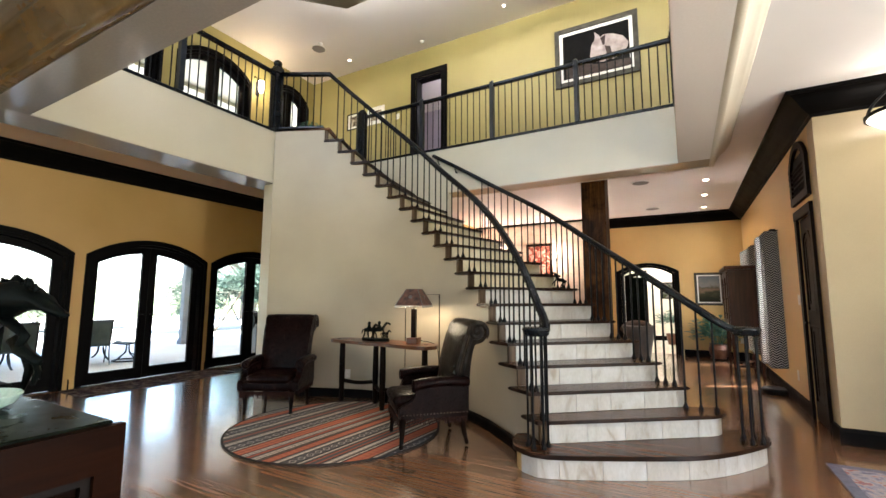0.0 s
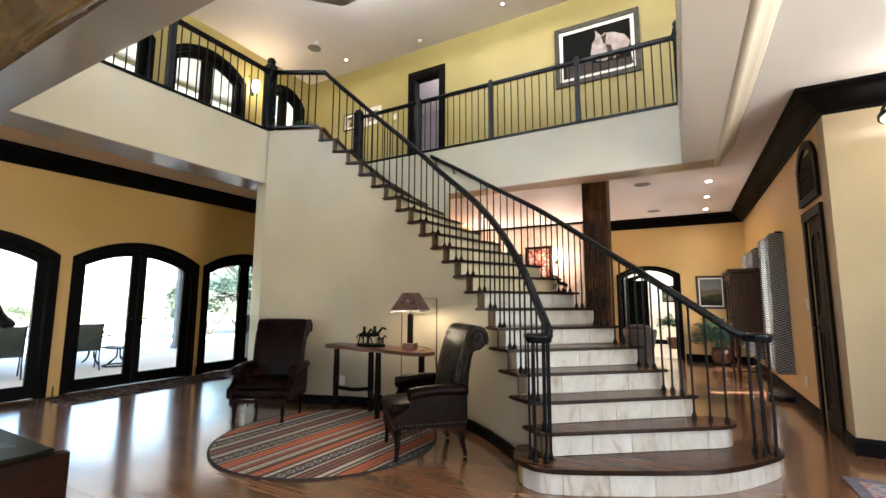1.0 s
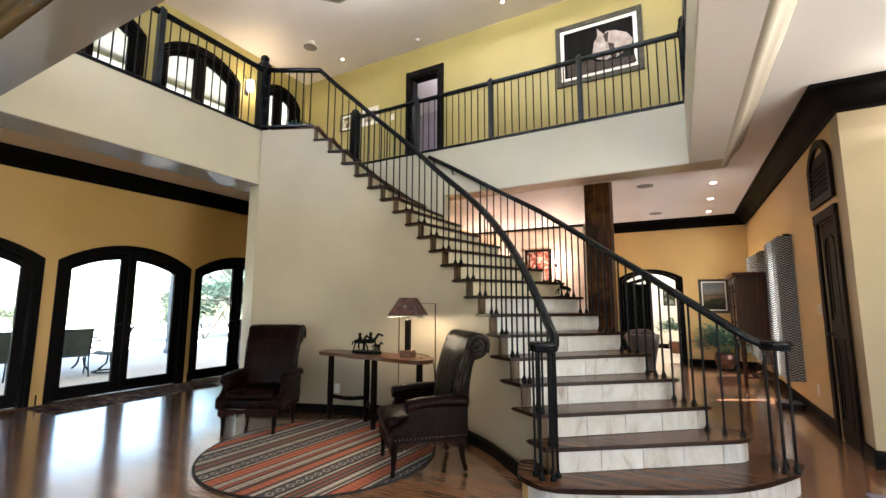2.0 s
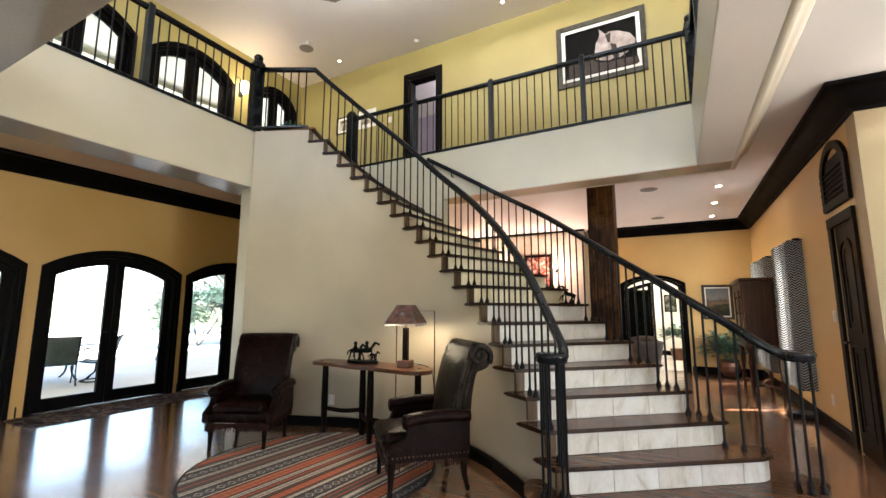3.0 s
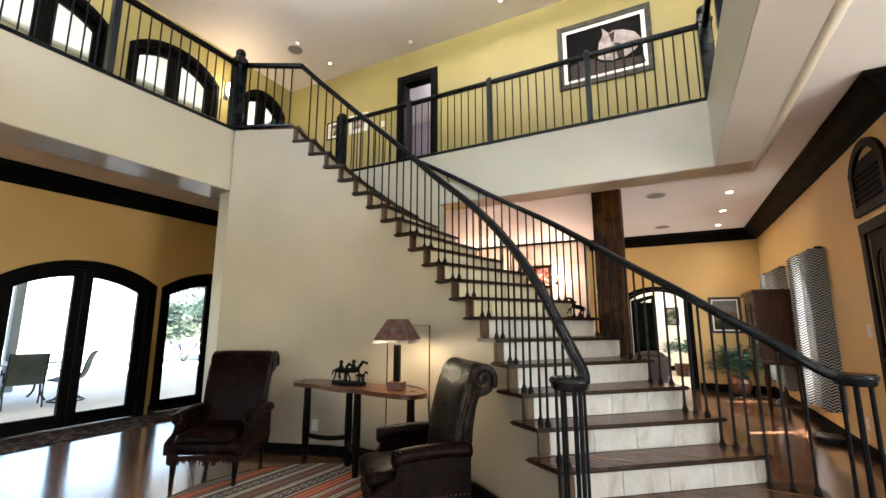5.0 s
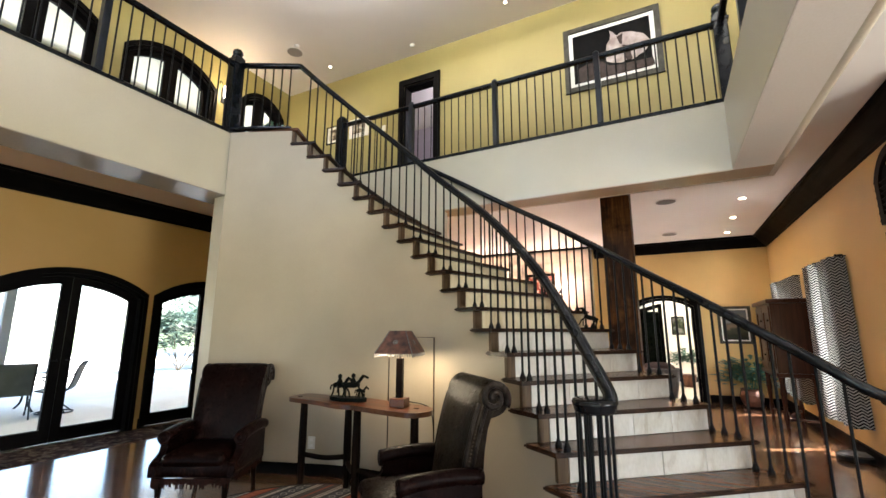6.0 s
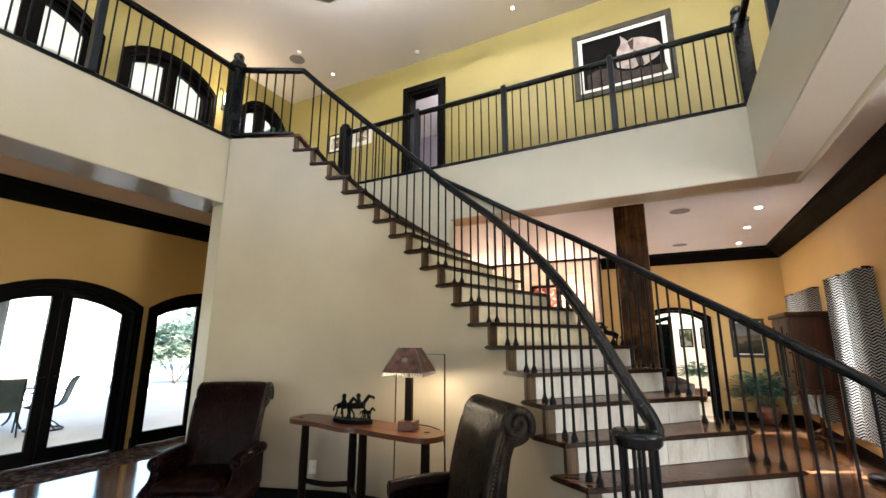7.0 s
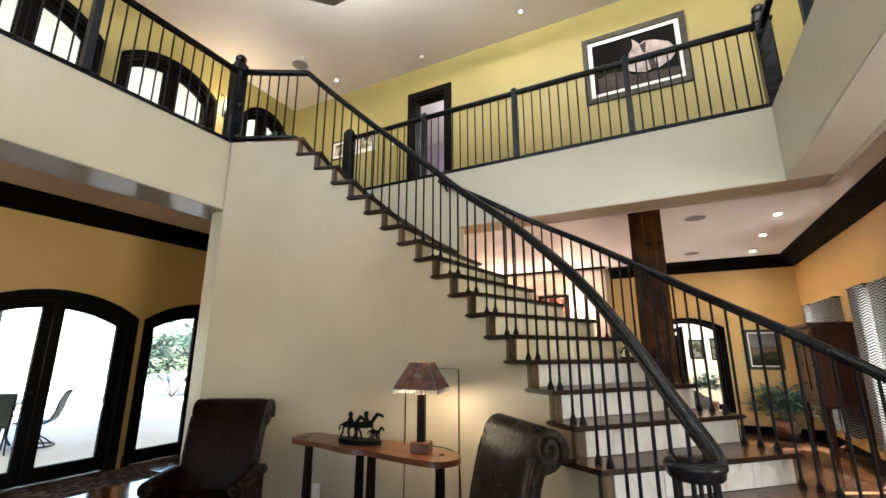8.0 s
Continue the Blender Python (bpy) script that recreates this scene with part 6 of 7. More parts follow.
# live-edge console table
tab = thing("console_table", "narrow live-edge wooden console table against the curved wall", "console table")
edge = smooth_path([(-3.865, 4.20), (-3.846, 4.05), (-3.778, 3.97), (-3.489, 3.95), (-3.180, 3.88), (-3.006, 3.90), (-2.804, 3.86), (-2.47, 3.825), (-2.36, 3.875), (-2.33, 4.01), (-2.445, 4.15), (-2.784, 4.21), (-3.151, 4.28), (-3.537, 4.27), (-3.807, 4.27), (-3.865, 4.20)], 9)[:-1]
bm = bmesh.new()
prism(bm, edge, 0.708, 0.745)
bmesh.ops.bevel(bm, geom=[e for e in bm.edges if abs(e.verts[0].co.z - e.verts[1].co.z) < 1e-5], offset=0.008, segments=3, affect="EDGES")
part("tabletop", bm, M_TABLE, tab)
for x, y in ((-3.682, 4.05), (-3.267, 4.17), (-3.005, 3.96), (-2.46, 3.97)):
    bm = bmesh.new()
    lathe(bm, [(0.026, 0), (0.03, 0.1), (0.036, 0.35), (0.033, 0.6), (0.032, 0.704)], 9, (x, y, 0))
    part("leg", bm, M_DARKWOOD, tab)
for a, b, z in (((-3.682, 4.05), (-3.267, 4.17), 0.26), ((-3.267, 4.17), (-3.005, 3.96), 0.22), ((-3.005, 3.96), (-2.46, 3.97), 0.24)):
    bm = bmesh.new()
    m0 = lerp2(a, b, 0.5)
    tube(bm, smooth_path([(*a, z), (*m0, z - 0.02), (*b, z)], 4), 0.022, 8)
    part("stretcher", bm, M_DARKWOOD, tab)
for x, y in ((-3.749, 4.06), (-2.475, 4.02)):
    bm = bmesh.new()
    lathe(bm, [(0, 0.0), (0.022, 0.0), (0.022, 0.003), (0, 0.004)], 10, (x, y, 0.7445))
    part("wedge_peg", bm, M_DARKWOOD, tab)

# table lamp with a rawhide shade
lm = thing("table_lamp", "lit table lamp, four-sided rawhide shade with bead fringe", "lamp", (-2.64, 4.03, 0.745), 12)
bm = bmesh.new()
box(bm, -0.064, 0.064, -0.064, 0.064, 0.0, 0.07, 0.006)
part("base", bm, M_TABLE, lm)
bm = bmesh.new()
box(bm, -0.026, 0.026, -0.026, 0.026, 0.068, 0.38, 0.004)
part("column", bm, M_DARKWOOD, lm)
bm = bmesh.new()
tube(bm, [(0, 0, 0.375), (0, 0, 0.50), (0, 0, 0.60)], 0.008)
part("stem", bm, M_BRASS, lm)
bm = bmesh.new()
lathe(bm, [(0, 0.42), (0.02, 0.425), (0.028, 0.46), (0.018, 0.50), (0, 0.51)], 12)
part("bulb", bm, M_GLOW, lm)
bm = bmesh.new()
b_, t_, zb, zt = 0.160, 0.068, 0.42, 0.60
for sx_, sy_ in ((1, 0), (0, 1), (-1, 0), (0, -1)):
    px, py = -sy_, sx_
    qs = []
    for off_ in (0.0, 0.004):
        qs.append([bm.verts.new(((sx_ * (h - off_) + px * e * (h - off_)), (sy_ * (h - off_) + py * e * (h - off_)), z)) for h, z, e in ((b_, zb, -1), (b_, zb, 1), (t_, zt, 1), (t_, zt, -1))])
    bm.faces.new(qs[0])
    bm.faces.new(qs[1][::-1])
    for i in range(4):
        j = (i + 1) % 4
        bm.faces.new((qs[0][i], qs[1][i], qs[1][j], qs[0][j]))
shade = part("shade", bm, M_SHADE, lm)
for sx_, sy_ in ((1, 1), (1, -1), (-1, 1), (-1, -1)):
    bm = bmesh.new()
    tube(bm, [(sx_ * b_, sy_ * b_, zb), (sx_ * t_, sy_ * t_, zt)], 0.005, 6)
    part("lacing", bm, M_FRINGE, shade)
for sx_, sy_ in ((1, 0), (0, 1), (-1, 0), (0, -1)):
    bm = bmesh.new()
    lathe(bm, [(0, 0.010), (0.016, 0.007), (0.022, 0.0)], 12)
    hm = 0.5 * (b_ + t_)
    bmesh.ops.transform(bm, matrix=Matrix.Translation((sx_ * hm, sy_ * hm, 0.5 * (zb + zt))) @ Vector((sx_, sy_, 0.5)).to_track_quat("Z", "Y").to_matrix().to_4x4(), verts=bm.verts)
    part("concho", bm, M_FRINGE, shade, "silver disc")
bm = bmesh.new()
rnd = random.Random(8)
for sx_, sy_ in ((1, 0), (0, 1), (-1, 0), (0, -1)):
    for i in range(17):
        e = -1 + 2 * i / 16
        x, y = sx_ * b_ - sy_ * e * b_, sy_ * b_ + sx_ * e * b_
        l = rnd.uniform(0.018, 0.03)
        box(bm, x - 0.003, x + 0.003, y - 0.003, y + 0.003, zb - l, zb + 0.004)
fr = part("bead_fringe", bm, M_FRINGE, shade, "pale bead fringe")
fr["kind"] = "stuff"
bm = bmesh.new()
tube(bm, smooth_path([(0.06, 0.07, 0.03), (0.17, 0.10, 0.008), (0.23, 0.13, -0.05), (0.24, 0.17, -0.3), (0.22, 0.20, -0.6)], 4), 0.004, 5)
part("cord", bm, M_IRON, lm, "black power cord")


def prancing(bm, m, s=1.0, lean=0.2):
    """A four-legged running figure in dark bronze."""
    k = len(bm.verts)
    tube(bm, smooth_path([(-0.075, 0, 0.105), (-0.03, 0, 0.118), (0.03, 0, 0.112), (0.07, 0, 0.125)], 3), 0.026, 8)
    sweep(bm, smooth_path([(0.06, 0, 0.125), (0.095, 0, 0.165), (0.12, 0, 0.19)], 3), round_profile(0.016, 7))
    sweep(bm, smooth_path([(0.108, 0, 0.19), (0.14, 0, 0.178), (0.165, 0, 0.160)], 3), round_profile(0.012, 7))
    for x, y, fx in ((-0.07, -0.016, -0.10), (-0.06, 0.016, -0.03), (0.06, -0.016, 0.10), (0.065, 0.016, 0.05)):
        tube(bm, [(x, y, 0.105), ((x + fx) / 2 + 0.012, y, 0.055), (fx, y, 0.0)], 0.0085, 6)
    tube(bm, smooth_path([(-0.095, 0, 0.11), (-0.125, 0, 0.10), (-0.14, 0, 0.06)], 3), 0.008, 6)
    bm.verts.ensure_lookup_table()
    bmesh.ops.transform(bm, matrix=m @ Matrix.Diagonal((s, s, s, 1)), verts=bm.verts[k:])


bm = bmesh.new()
base_pts = [(0.20 * math.cos(a), 0.075 * math.sin(a) * (1 + 0.15 * math.sin(3 * a))) for a in [2 * math.pi * i / 22 for i in range(22)]]
prism(bm, base_pts, 0.0, 0.035)
prancing(bm, pose(-0.10, 0.01, 0.03, 0, 0, -12), 0.95)
prancing(bm, pose(0.05, 0.0, 0.03, 0, -6, 20), 1.0)
prancing(bm, pose(0.15, -0.02, 0.03, 0, 4, -18), 0.62)
for x, z in ((-0.10, 0.15), (0.05, 0.16)):
    lathe(bm, [(0.022, 0.0), (0.03, 0.03), (0.018, 0.06), (0.013, 0.065), (0.02, 0.08), (0.02, 0.10), (0.0, 0.115)], 9, (x, 0.005, z - 0.02))
hs = part("horse_sculpture", bm, M_BRONZE)
hs.matrix_world = pose(-3.20, 4.07, 0.7455, 0, 0, 6) @ Matrix.Diagonal((0.92, 0.92, 0.92, 1))
tagged(hs, "small dark bronze sculpture of running horses on the console table", "sculpture")

# seams of the closet panel in the curved wall
RW = RIN + 0.03
def on_wall(deg, z, lift=0.0):
    return (CX + (RW - lift) * math.cos(radians(deg)), CY + (RW - lift) * math.sin(radians(deg)), z)


seam = thing("closet_panel", "thin dark seams of a closet panel in the curved wall", "panel")
for a0, a1, z0, z1 in ((74.55, 74.65, 0.11, 1.287), (88.2, 88.3, 0.11, 1.287), (74.55, 88.3, 1.285, 1.289)):
    bm = bmesh.new()
    k = 10
    rows = [[bm.verts.new(on_wall(a0 + (a1 - a0) * i / k, z, 0.002)) for i in range(k + 1)] for z in (z0, z1)]
    rows2 = [[bm.verts.new(on_wall(a0 + (a1 - a0) * i / k, z, -0.01)) for i in range(k + 1)] for z in (z0, z1)]
    for i in range(k):
        bm.faces.new((rows[0][i], rows[0][i + 1], rows[1][i + 1], rows[1][i]))
        bm.faces.new((rows[0][i], rows2[0][i], rows2[0][i + 1], rows[0][i + 1]))
        bm.faces.new((rows[1][i], rows[1][i + 1], rows2[1][i + 1], rows2[1][i]))
    for i in (0, k):
        bm.faces.new((rows[0][i], rows[1][i], rows2[1][i], rows2[0][i]))
    part("seam", bm, M_SHADOWPRINT, seam)
out = thing("wall_outlet", "white power outlet on the curved wall", "outlet", on_wall(109.0, 0.28), 109.0 - 180)
bm = bmesh.new()
box(bm, -0.001, 0.007, -0.036, 0.036, -0.057, 0.057, 0.002)
part("plate", bm, M_PLASTIC, out)
for z0 in (0.012, -0.04):
    part("socket", boxes((0.006, 0.009, -0.016, 0.016, z0, z0 + 0.028), bevel=0.001), M_MAT, out)

# ---- near console with bronze and dish ----
con = thing("sideboard", "dark reddish wooden sideboard with a black stone top", "sideboard")
bm = bmesh.new()
box(bm, -2.516, -1.378, 0.213, 0.594, 0.89, 0.913, 0.004)
part("top", bm, M_BLACKTOP, con)
bm = bmesh.new()
box(bm, -2.501, -1.378, 0.213, 0.592, 0.06, 0.889, 0.004)
part("body", bm, M_SIDE, con)
bm = bmesh.new()
ring_prism(bm, [(0.198, 0.02), (0.198, 0.906), (0.611, 0.906), (0.611, 0.02)], [(0.28, 0.14), (0.28, 0.79), (0.546, 0.79), (0.546, 0.14)], at_x(-1.377), 0.0, 0.03)
part("end_frame", bm, M_SIDEFRAME, con, "reddish frame of the end panel")
bm = bmesh.new()
ring_prism(bm, [(0.28, 0.14), (0.28, 0.79), (0.546, 0.79), (0.546, 0.14)], [(0.302, 0.17), (0.302, 0.768), (0.524, 0.768), (0.524, 0.17)], at_x(-1.377), 0.001, 0.016)
part("end_moulding", bm, M_DARKWOOD, con)
for x, y in ((-2.441, 0.263), (-1.438, 0.263), (-2.441, 0.542), (-1.438, 0.542)):
    bm = bmesh.new()
    box(bm, x - 0.035, x + 0.035, y - 0.035, y + 0.035, 0.0, 0.07, 0.006)
    part("foot", bm, M_SIDE, con)
bm = bmesh.new()
taper_tube(bm, [(-3.15, 0.72, 1.05, 0.06), (-3.08, 0.72, 1.16, 0.11), (-2.9, 0.735, 1.235, 0.10), (-2.75, 0.755, 1.27, 0.088), (-2.66, 0.765, 1.278, 0.075), (-2.57, 0.78, 1.268, 0.055), (-2.49, 0.79, 1.25, 0.038), (-2.42, 0.80, 1.225, 0.026), (-2.36, 0.81, 1.20, 0.018), (-2.335, 0.812, 1.19, 0.008)])
taper_tube(bm, [(-2.80, 0.75, 1.17, 0.03), (-2.64, 0.76, 1.12, 0.02), (-2.59, 0.765, 1.09, 0.02), (-2.64, 0.765, 1.04, 0.018), (-2.70, 0.765, 1.05, 0.012)], 8)
taper_tube(bm, [(-2.72, 0.77, 1.07, 0.025), (-2.62, 0.775, 1.01, 0.026), (-2.54, 0.79, 0.985, 0.026), (-2.48, 0.80, 0.975, 0.012)], 8)
taper_tube(bm, [(-2.58, 0.785, 1.0, 0.022), (-2.57, 0.79, 0.93, 0.016), (-2.62, 0.79, 0.83, 0.012)], 8)
taper_tube(bm, [(-2.54, 0.79, 0.99, 0.016), (-2.52, 0.80, 0.93, 0.012), (-2.55, 0.80, 0.86, 0.008)], 8)
taper_tube(bm, [(-2.95, 0.70, 1.17, 0.06), (-2.92, 0.70, 0.97, 0.045), (-2.98, 0.70, 0.82, 0.035)], 8)
taper_tube(bm, [(-3.1, 0.78, 1.15, 0.06), (-3.12, 0.80, 0.95, 0.045), (-3.08, 0.78, 0.82, 0.035)], 8)
rnd = random.Random(3)
for i in range(20):
    x = -2.90 + 0.022 * i
    z = 1.33 + 0.035 * math.sin(3.1 * (i + 2) / 20)
    taper_tube(bm, [(x, 0.755, z - 0.02, 0.014), (x - 0.012, 0.755 + rnd.uniform(-0.01, 0.01), z + rnd.uniform(0.004, 0.022), 0.004)], 5)
for v in bm.verts:
    v.co += Vector((rnd.uniform(-1, 1), rnd.uniform(-1, 1), rnd.uniform(-1, 1))) * 0.009
for v in bm.verts:
    v.co.z = 0.80 + (v.co.z - 0.80) * 0.93
for v in bm.verts:
    v.co = v.co * 0.7396 + Vector((-0.0013, -0.0089, 0.3239))
box(bm, -2.368, -2.072, 0.42, 0.59, 0.9135, 0.9435, 0.008)
tagged(part("bronze_sculpture", bm, M_BRONZE, smooth=True), "large dark bronze sculpture of a rearing animal on the sideboard", "sculpture")
bm = bmesh.new()
lathe(bm, [(0.0, 0.0), (0.07, 0.0), (0.10, 0.016), (0.117, 0.043), (0.113, 0.047), (0.094, 0.024), (0.0, 0.011)], 28, (-1.821, 0.42, 0.9135))
tagged(part("glazed_dish", bm, noisy("pale_green_glaze", (0.40, 0.56, 0.49), (0.55, 0.70, 0.62), 6, 0.1)), "pale green glazed dish on the sideboard", "dish")

# ---- far room ----
arm = thing("armoire", "tall reddish-brown wooden cabinet on turned legs", "cabinet")
bm = bmesh.new()
box(bm, 0.63, 1.07, 8.62, 9.72, 0.77, 1.74, 0.006)
part("body", bm, M_CABINET, arm)
bm = bmesh.new()
box(bm, 0.585, 1.09, 8.57, 9.77, 1.74, 1.80, 0.012)
part("cornice", bm, M_CABINET, arm)
bm = bmesh.new()
box(bm, 0.605, 1.08, 8.59, 9.75, 0.72, 0.775, 0.01)
part("plinth", bm, M_CABINET, arm)
for y0, y1 in ((8.66, 9.16), (9.18, 9.68)):
    bm = bmesh.new()
    ring_prism(bm, [(y0, 0.82), (y0, 1.70), (y1, 1.70), (y1, 0.82)], [(y0 + 0.07, 0.90), (y0 + 0.07, 1.62), (y1 - 0.07, 1.62), (y1 - 0.07, 0.90)], at_x(0.63), -0.018, -0.001)
    dr = part("door", bm, M_CABINET, arm)
    for z in (1.0, 1.25, 1.5):
        bm = bmesh.new()
        lathe(bm, [(0, 0), (0.016, 0.005), (0.012, 0.02), (0, 0.026)], 10)
        bmesh.ops.transform(bm, matrix=Matrix.Translation((0.612, y0 + 0.035, z)) @ Matrix.Rotation(-math.pi / 2, 4, "Y"), verts=bm.verts)
        part("boss", bm, M_IRON, dr)
for x in (0.665, 1.035):
    for y in (8.67, 9.67):
        bm = bmesh.new()
        lathe(bm, [(0.02, 0), (0.028, 0.03), (0.018, 0.07), (0.034, 0.18), (0.022, 0.28), (0.04, 0.50), (0.03, 0.63), (0.045, 0.72)], 12, (x, y, 0))
        part("leg", bm, M_CABINET, arm)
bm = bmesh.new()
tube(bm, smooth_path([(0.665, 8.67, 0.15), (0.85, 9.0, 0.12), (0.85, 9.34, 0.12), (0.665, 9.67, 0.15)], 6), 0.018, 8)
tube(bm, smooth_path([(1.035, 8.67, 0.15), (0.85, 9.0, 0.121), (0.85, 9.34, 0.121), (1.035, 9.67, 0.15)], 6), 0.018, 8)
part("stretcher", bm, M_CABINET, arm)


def curtain(y0, y1, z0, z1, folds, label, deep=0.055):
    """A pleated curtain panel hung along the east wall."""
    bm = bmesh.new()
    uv = bm.loops.layers.uv.new("UVMap")
    n = folds * 12
    lo, hi, lo2, hi2 = [], [], [], []
    for i in range(n + 1):
        f = i / n
        y = y0 + (y1 - y0) * f
        d = deep + 0.012 + deep * math.sin(2 * math.pi * folds * f) + 0.012 * math.sin(5 * f * folds)
        d = -0.012 + (d + 0.012) * min(1.0, f * folds * 3.0)
        lo.append(bm.verts.new((X_RIGHT - d - 0.02, y + 0.02 * math.sin(9 * f), z0 + 0.012 * math.sin(2 * math.pi * folds * f + 1.0))))
        hi.append(bm.verts.new((X_RIGHT - d * 0.8 - 0.02, y, z1)))
        lo2.append(bm.verts.new((X_RIGHT - d - 0.024, y + 0.02 * math.sin(9 * f), z0 + 0.012 * math.sin(2 * math.pi * folds * f + 1.0))))
        hi2.append(bm.verts.new((X_RIGHT - d * 0.8 - 0.024, y, z1)))
    def quad(vs, us):
        f = bm.faces.new(vs)
        for l, u in zip(f.loops, us):
            l[uv].uv = u
    w = (y1 - y0) * 1.6
    for i in range(n):
        a, b = w * i / n, w * (i + 1) / n
        us = ((a, z0), (b, z0), (b, z1), (a, z1))
        quad((lo[i], lo[i + 1], hi[i + 1], hi[i]), us)
        quad((lo2[i + 1], lo2[i], hi2[i], hi2[i + 1]), ((b, z0), (a, z0), (a, z1), (b, z1)))
        quad((hi[i], hi[i + 1], hi2[i + 1], hi2[i]), us)
        quad((lo[i + 1], lo[i], lo2[i], lo2[i + 1]), us)
    t = thing("curtain", label, "curtain", group="chevron curtains")
    part("panel", bm, M_CHEVRON, t)
    for i in range(folds + 1):
        bm = bmesh.new()
        y = y0 + (y1 - y0) * i / folds
        box(bm, X_RIGHT - 0.10, X_RIGHT - 0.03, y - 0.012, y + 0.012, z1 - 0.005, z1 + 0.012)
        part("hook", bm, M_DARK, t)
    return t


curtain(7.13, 7.80, 0.34, 2.17, 3, "charcoal and white chevron curtain hanging low beside the window", 0.075)
curtain(7.96, 8.46, 0.30, 2.19, 3, "charcoal and white chevron curtain beside the tall cabinet", 0.065)
curtain(9.05, 10.17, 0.32, 2.16, 7, "charcoal and white chevron curtain behind the cabinet")
curtain(10.30, 10.68, 0.32, 2.18, 3, "charcoal and white chevron curtain near the corner")
for y0, y1 in ((7.10, 8.50), (9.02, 10.72)):
    t = thing("curtain_rod", "thin dark iron curtain rod on the ochre wall", "curtain rod", group="curtain rods")
    bm = bmesh.new()
    tube(bm, [(X_RIGHT - 0.075, y0, 2.165), (X_RIGHT - 0.075, y1, 2.165)], 0.010)
    part("rod", bm, M_IRON, t)
    for y in (y0 + 0.04, (y0 + y1) / 2, y1 - 0.04):
        bm = bmesh.new()
        tube(bm, [(X_RIGHT - 0.002, y, 2.165), (X_RIGHT - 0.075, y, 2.165)], 0.007)
        part("bracket", bm, M_IRON, t)


def leafy(bm, centre, n, spread, size, seed, droop=0.3):
    """Many small pointed leaves about a centre."""
    rnd = random.Random(seed)
    for i in range(n):
        a, e = rnd.uniform(0, 2 * math.pi), rnd.uniform(-0.35, 1.2)
        r = spread * rnd.uniform(0.25, 1.0)
        p = Vector((centre[0] + r * math.cos(a) * math.cos(e), centre[1] + r * math.sin(a) * math.cos(e), centre[2] + r * math.sin(e) * 0.75))
        d = Vector((math.cos(a), math.sin(a), rnd.uniform(-droop, 0.6))).normalized()
        s = d.cross(Vector((0, 0, 1))).normalized() * size * rnd.uniform(0.22, 0.36)
        l = size * rnd.uniform(0.7, 1.3)
        up = Vector((0, 0, size * 0.12))
        v = [bm.verts.new(q) for q in (p, p + d * l * 0.5 + s + up, p + d * l, p + d * l * 0.5 - s + up)]
        bm.faces.new((v[0], v[1], v[2]))
        bm.faces.new((v[0], v[2], v[3]))


pot = thing("potted_plant", "leafy green plant in a hammered copper pot", "potted plant", (0.55, 10.72, 0))
bm = bmesh.new()
lathe(bm, [(0.0, 0.0), (0.16, 0.0), (0.16, 0.03), (0.0, 0.03)], 20)
part("saucer", bm, M_DARKWOOD, pot)
bm = bmesh.new()
lathe(bm, [(0.0, 0.03), (0.12, 0.03), (0.17, 0.12), (0.185, 0.22), (0.16, 0.30), (0.17, 0.33), (0.155, 0.33), (0.14, 0.29), (0.0, 0.28)], 24)
part("pot", bm, M_COPPER, pot)
bm = bmesh.new()
rnd = random.Random(4)
for i in range(26):
    a = rnd.uniform(0, 6.28)
    r = rnd.uniform(0.1, 0.34)
    tube(bm, smooth_path([(0.05 * math.cos(a), 0.05 * math.sin(a), 0.28), (r * 0.6 * math.cos(a), r * 0.6 * math.sin(a), 0.50), (r * math.cos(a), r * math.sin(a), 0.52 + rnd.uniform(-0.1, 0.2))], 2), 0.004, 4)
part("stems", bm, M_LEAF, pot)
bm = bmesh.new()
leafy(bm, (0, -0.03, 0.52), 620, 0.52, 0.12, 11)
part("foliage", bm, M_LEAF, pot)
lp = thing("potted_plant", "low green trailing plant on the landing", "potted plant", (-4.80, 4.42, Z_UP))
bm = bmesh.new()
lathe(bm, [(0.0, 0.0), (0.12, 0.0), (0.15, 0.09), (0.14, 0.09), (0.0, 0.07)], 16)
part("pot", bm, M_DARKWOOD, lp)
bm = bmesh.new()
leafy(bm, (0, 0, 0.08), 300, 0.24, 0.07, 12, 0.5)
part("foliage", bm, M_LEAF, lp)

# barrel chair near the far opening
tc_ = thing("barrel_chair", "taupe upholstered barrel chair with a brown throw", "armchair", (-0.86, 9.6, 0))
bm = bmesh.new()
k = 20
def barrel(r, z, a):
    return (r * math.cos(a), r * math.sin(a), z)
rings = []
for r, z in ((0.20, 0.05), (0.235, 0.3), (0.285, 0.55), (0.31, 0.70), (0.29, 0.72), (0.25, 0.69), (0.22, 0.45), (0.21, 0.40)):
    rings.append([bm.verts.new(barrel(r, z, radians(-150 + 300 * i / k) + radians(-60))) for i in range(k + 1)])
for a, b in zip(rings, rings[1:]):
    for i in range(k):
        bm.faces.new((a[i], a[i + 1], b[i + 1], b[i]))
for e in (0, k):
    bm.faces.new([r[e] for r in rings])
part("shell", bm, M_TAUPE, tc_, smooth=True)
bm = bmesh.new()
lathe(bm, [(0, 0.06), (0.19, 0.06), (0.225, 0.30), (0.225, 0.40), (0.20, 0.44), (0, 0.45)], 20)
part("seat", bm, M_BROWNFAB, tc_, smooth=True)
bm = bmesh.new()
tube(bm, smooth_path([(-0.30, 0.02, 0.62), (-0.22, 0.16, 0.72), (-0.05, 0.26, 0.745), (0.12, 0.24, 0.73), (0.2, 0.16, 0.66)], 5), 0.06, 9)
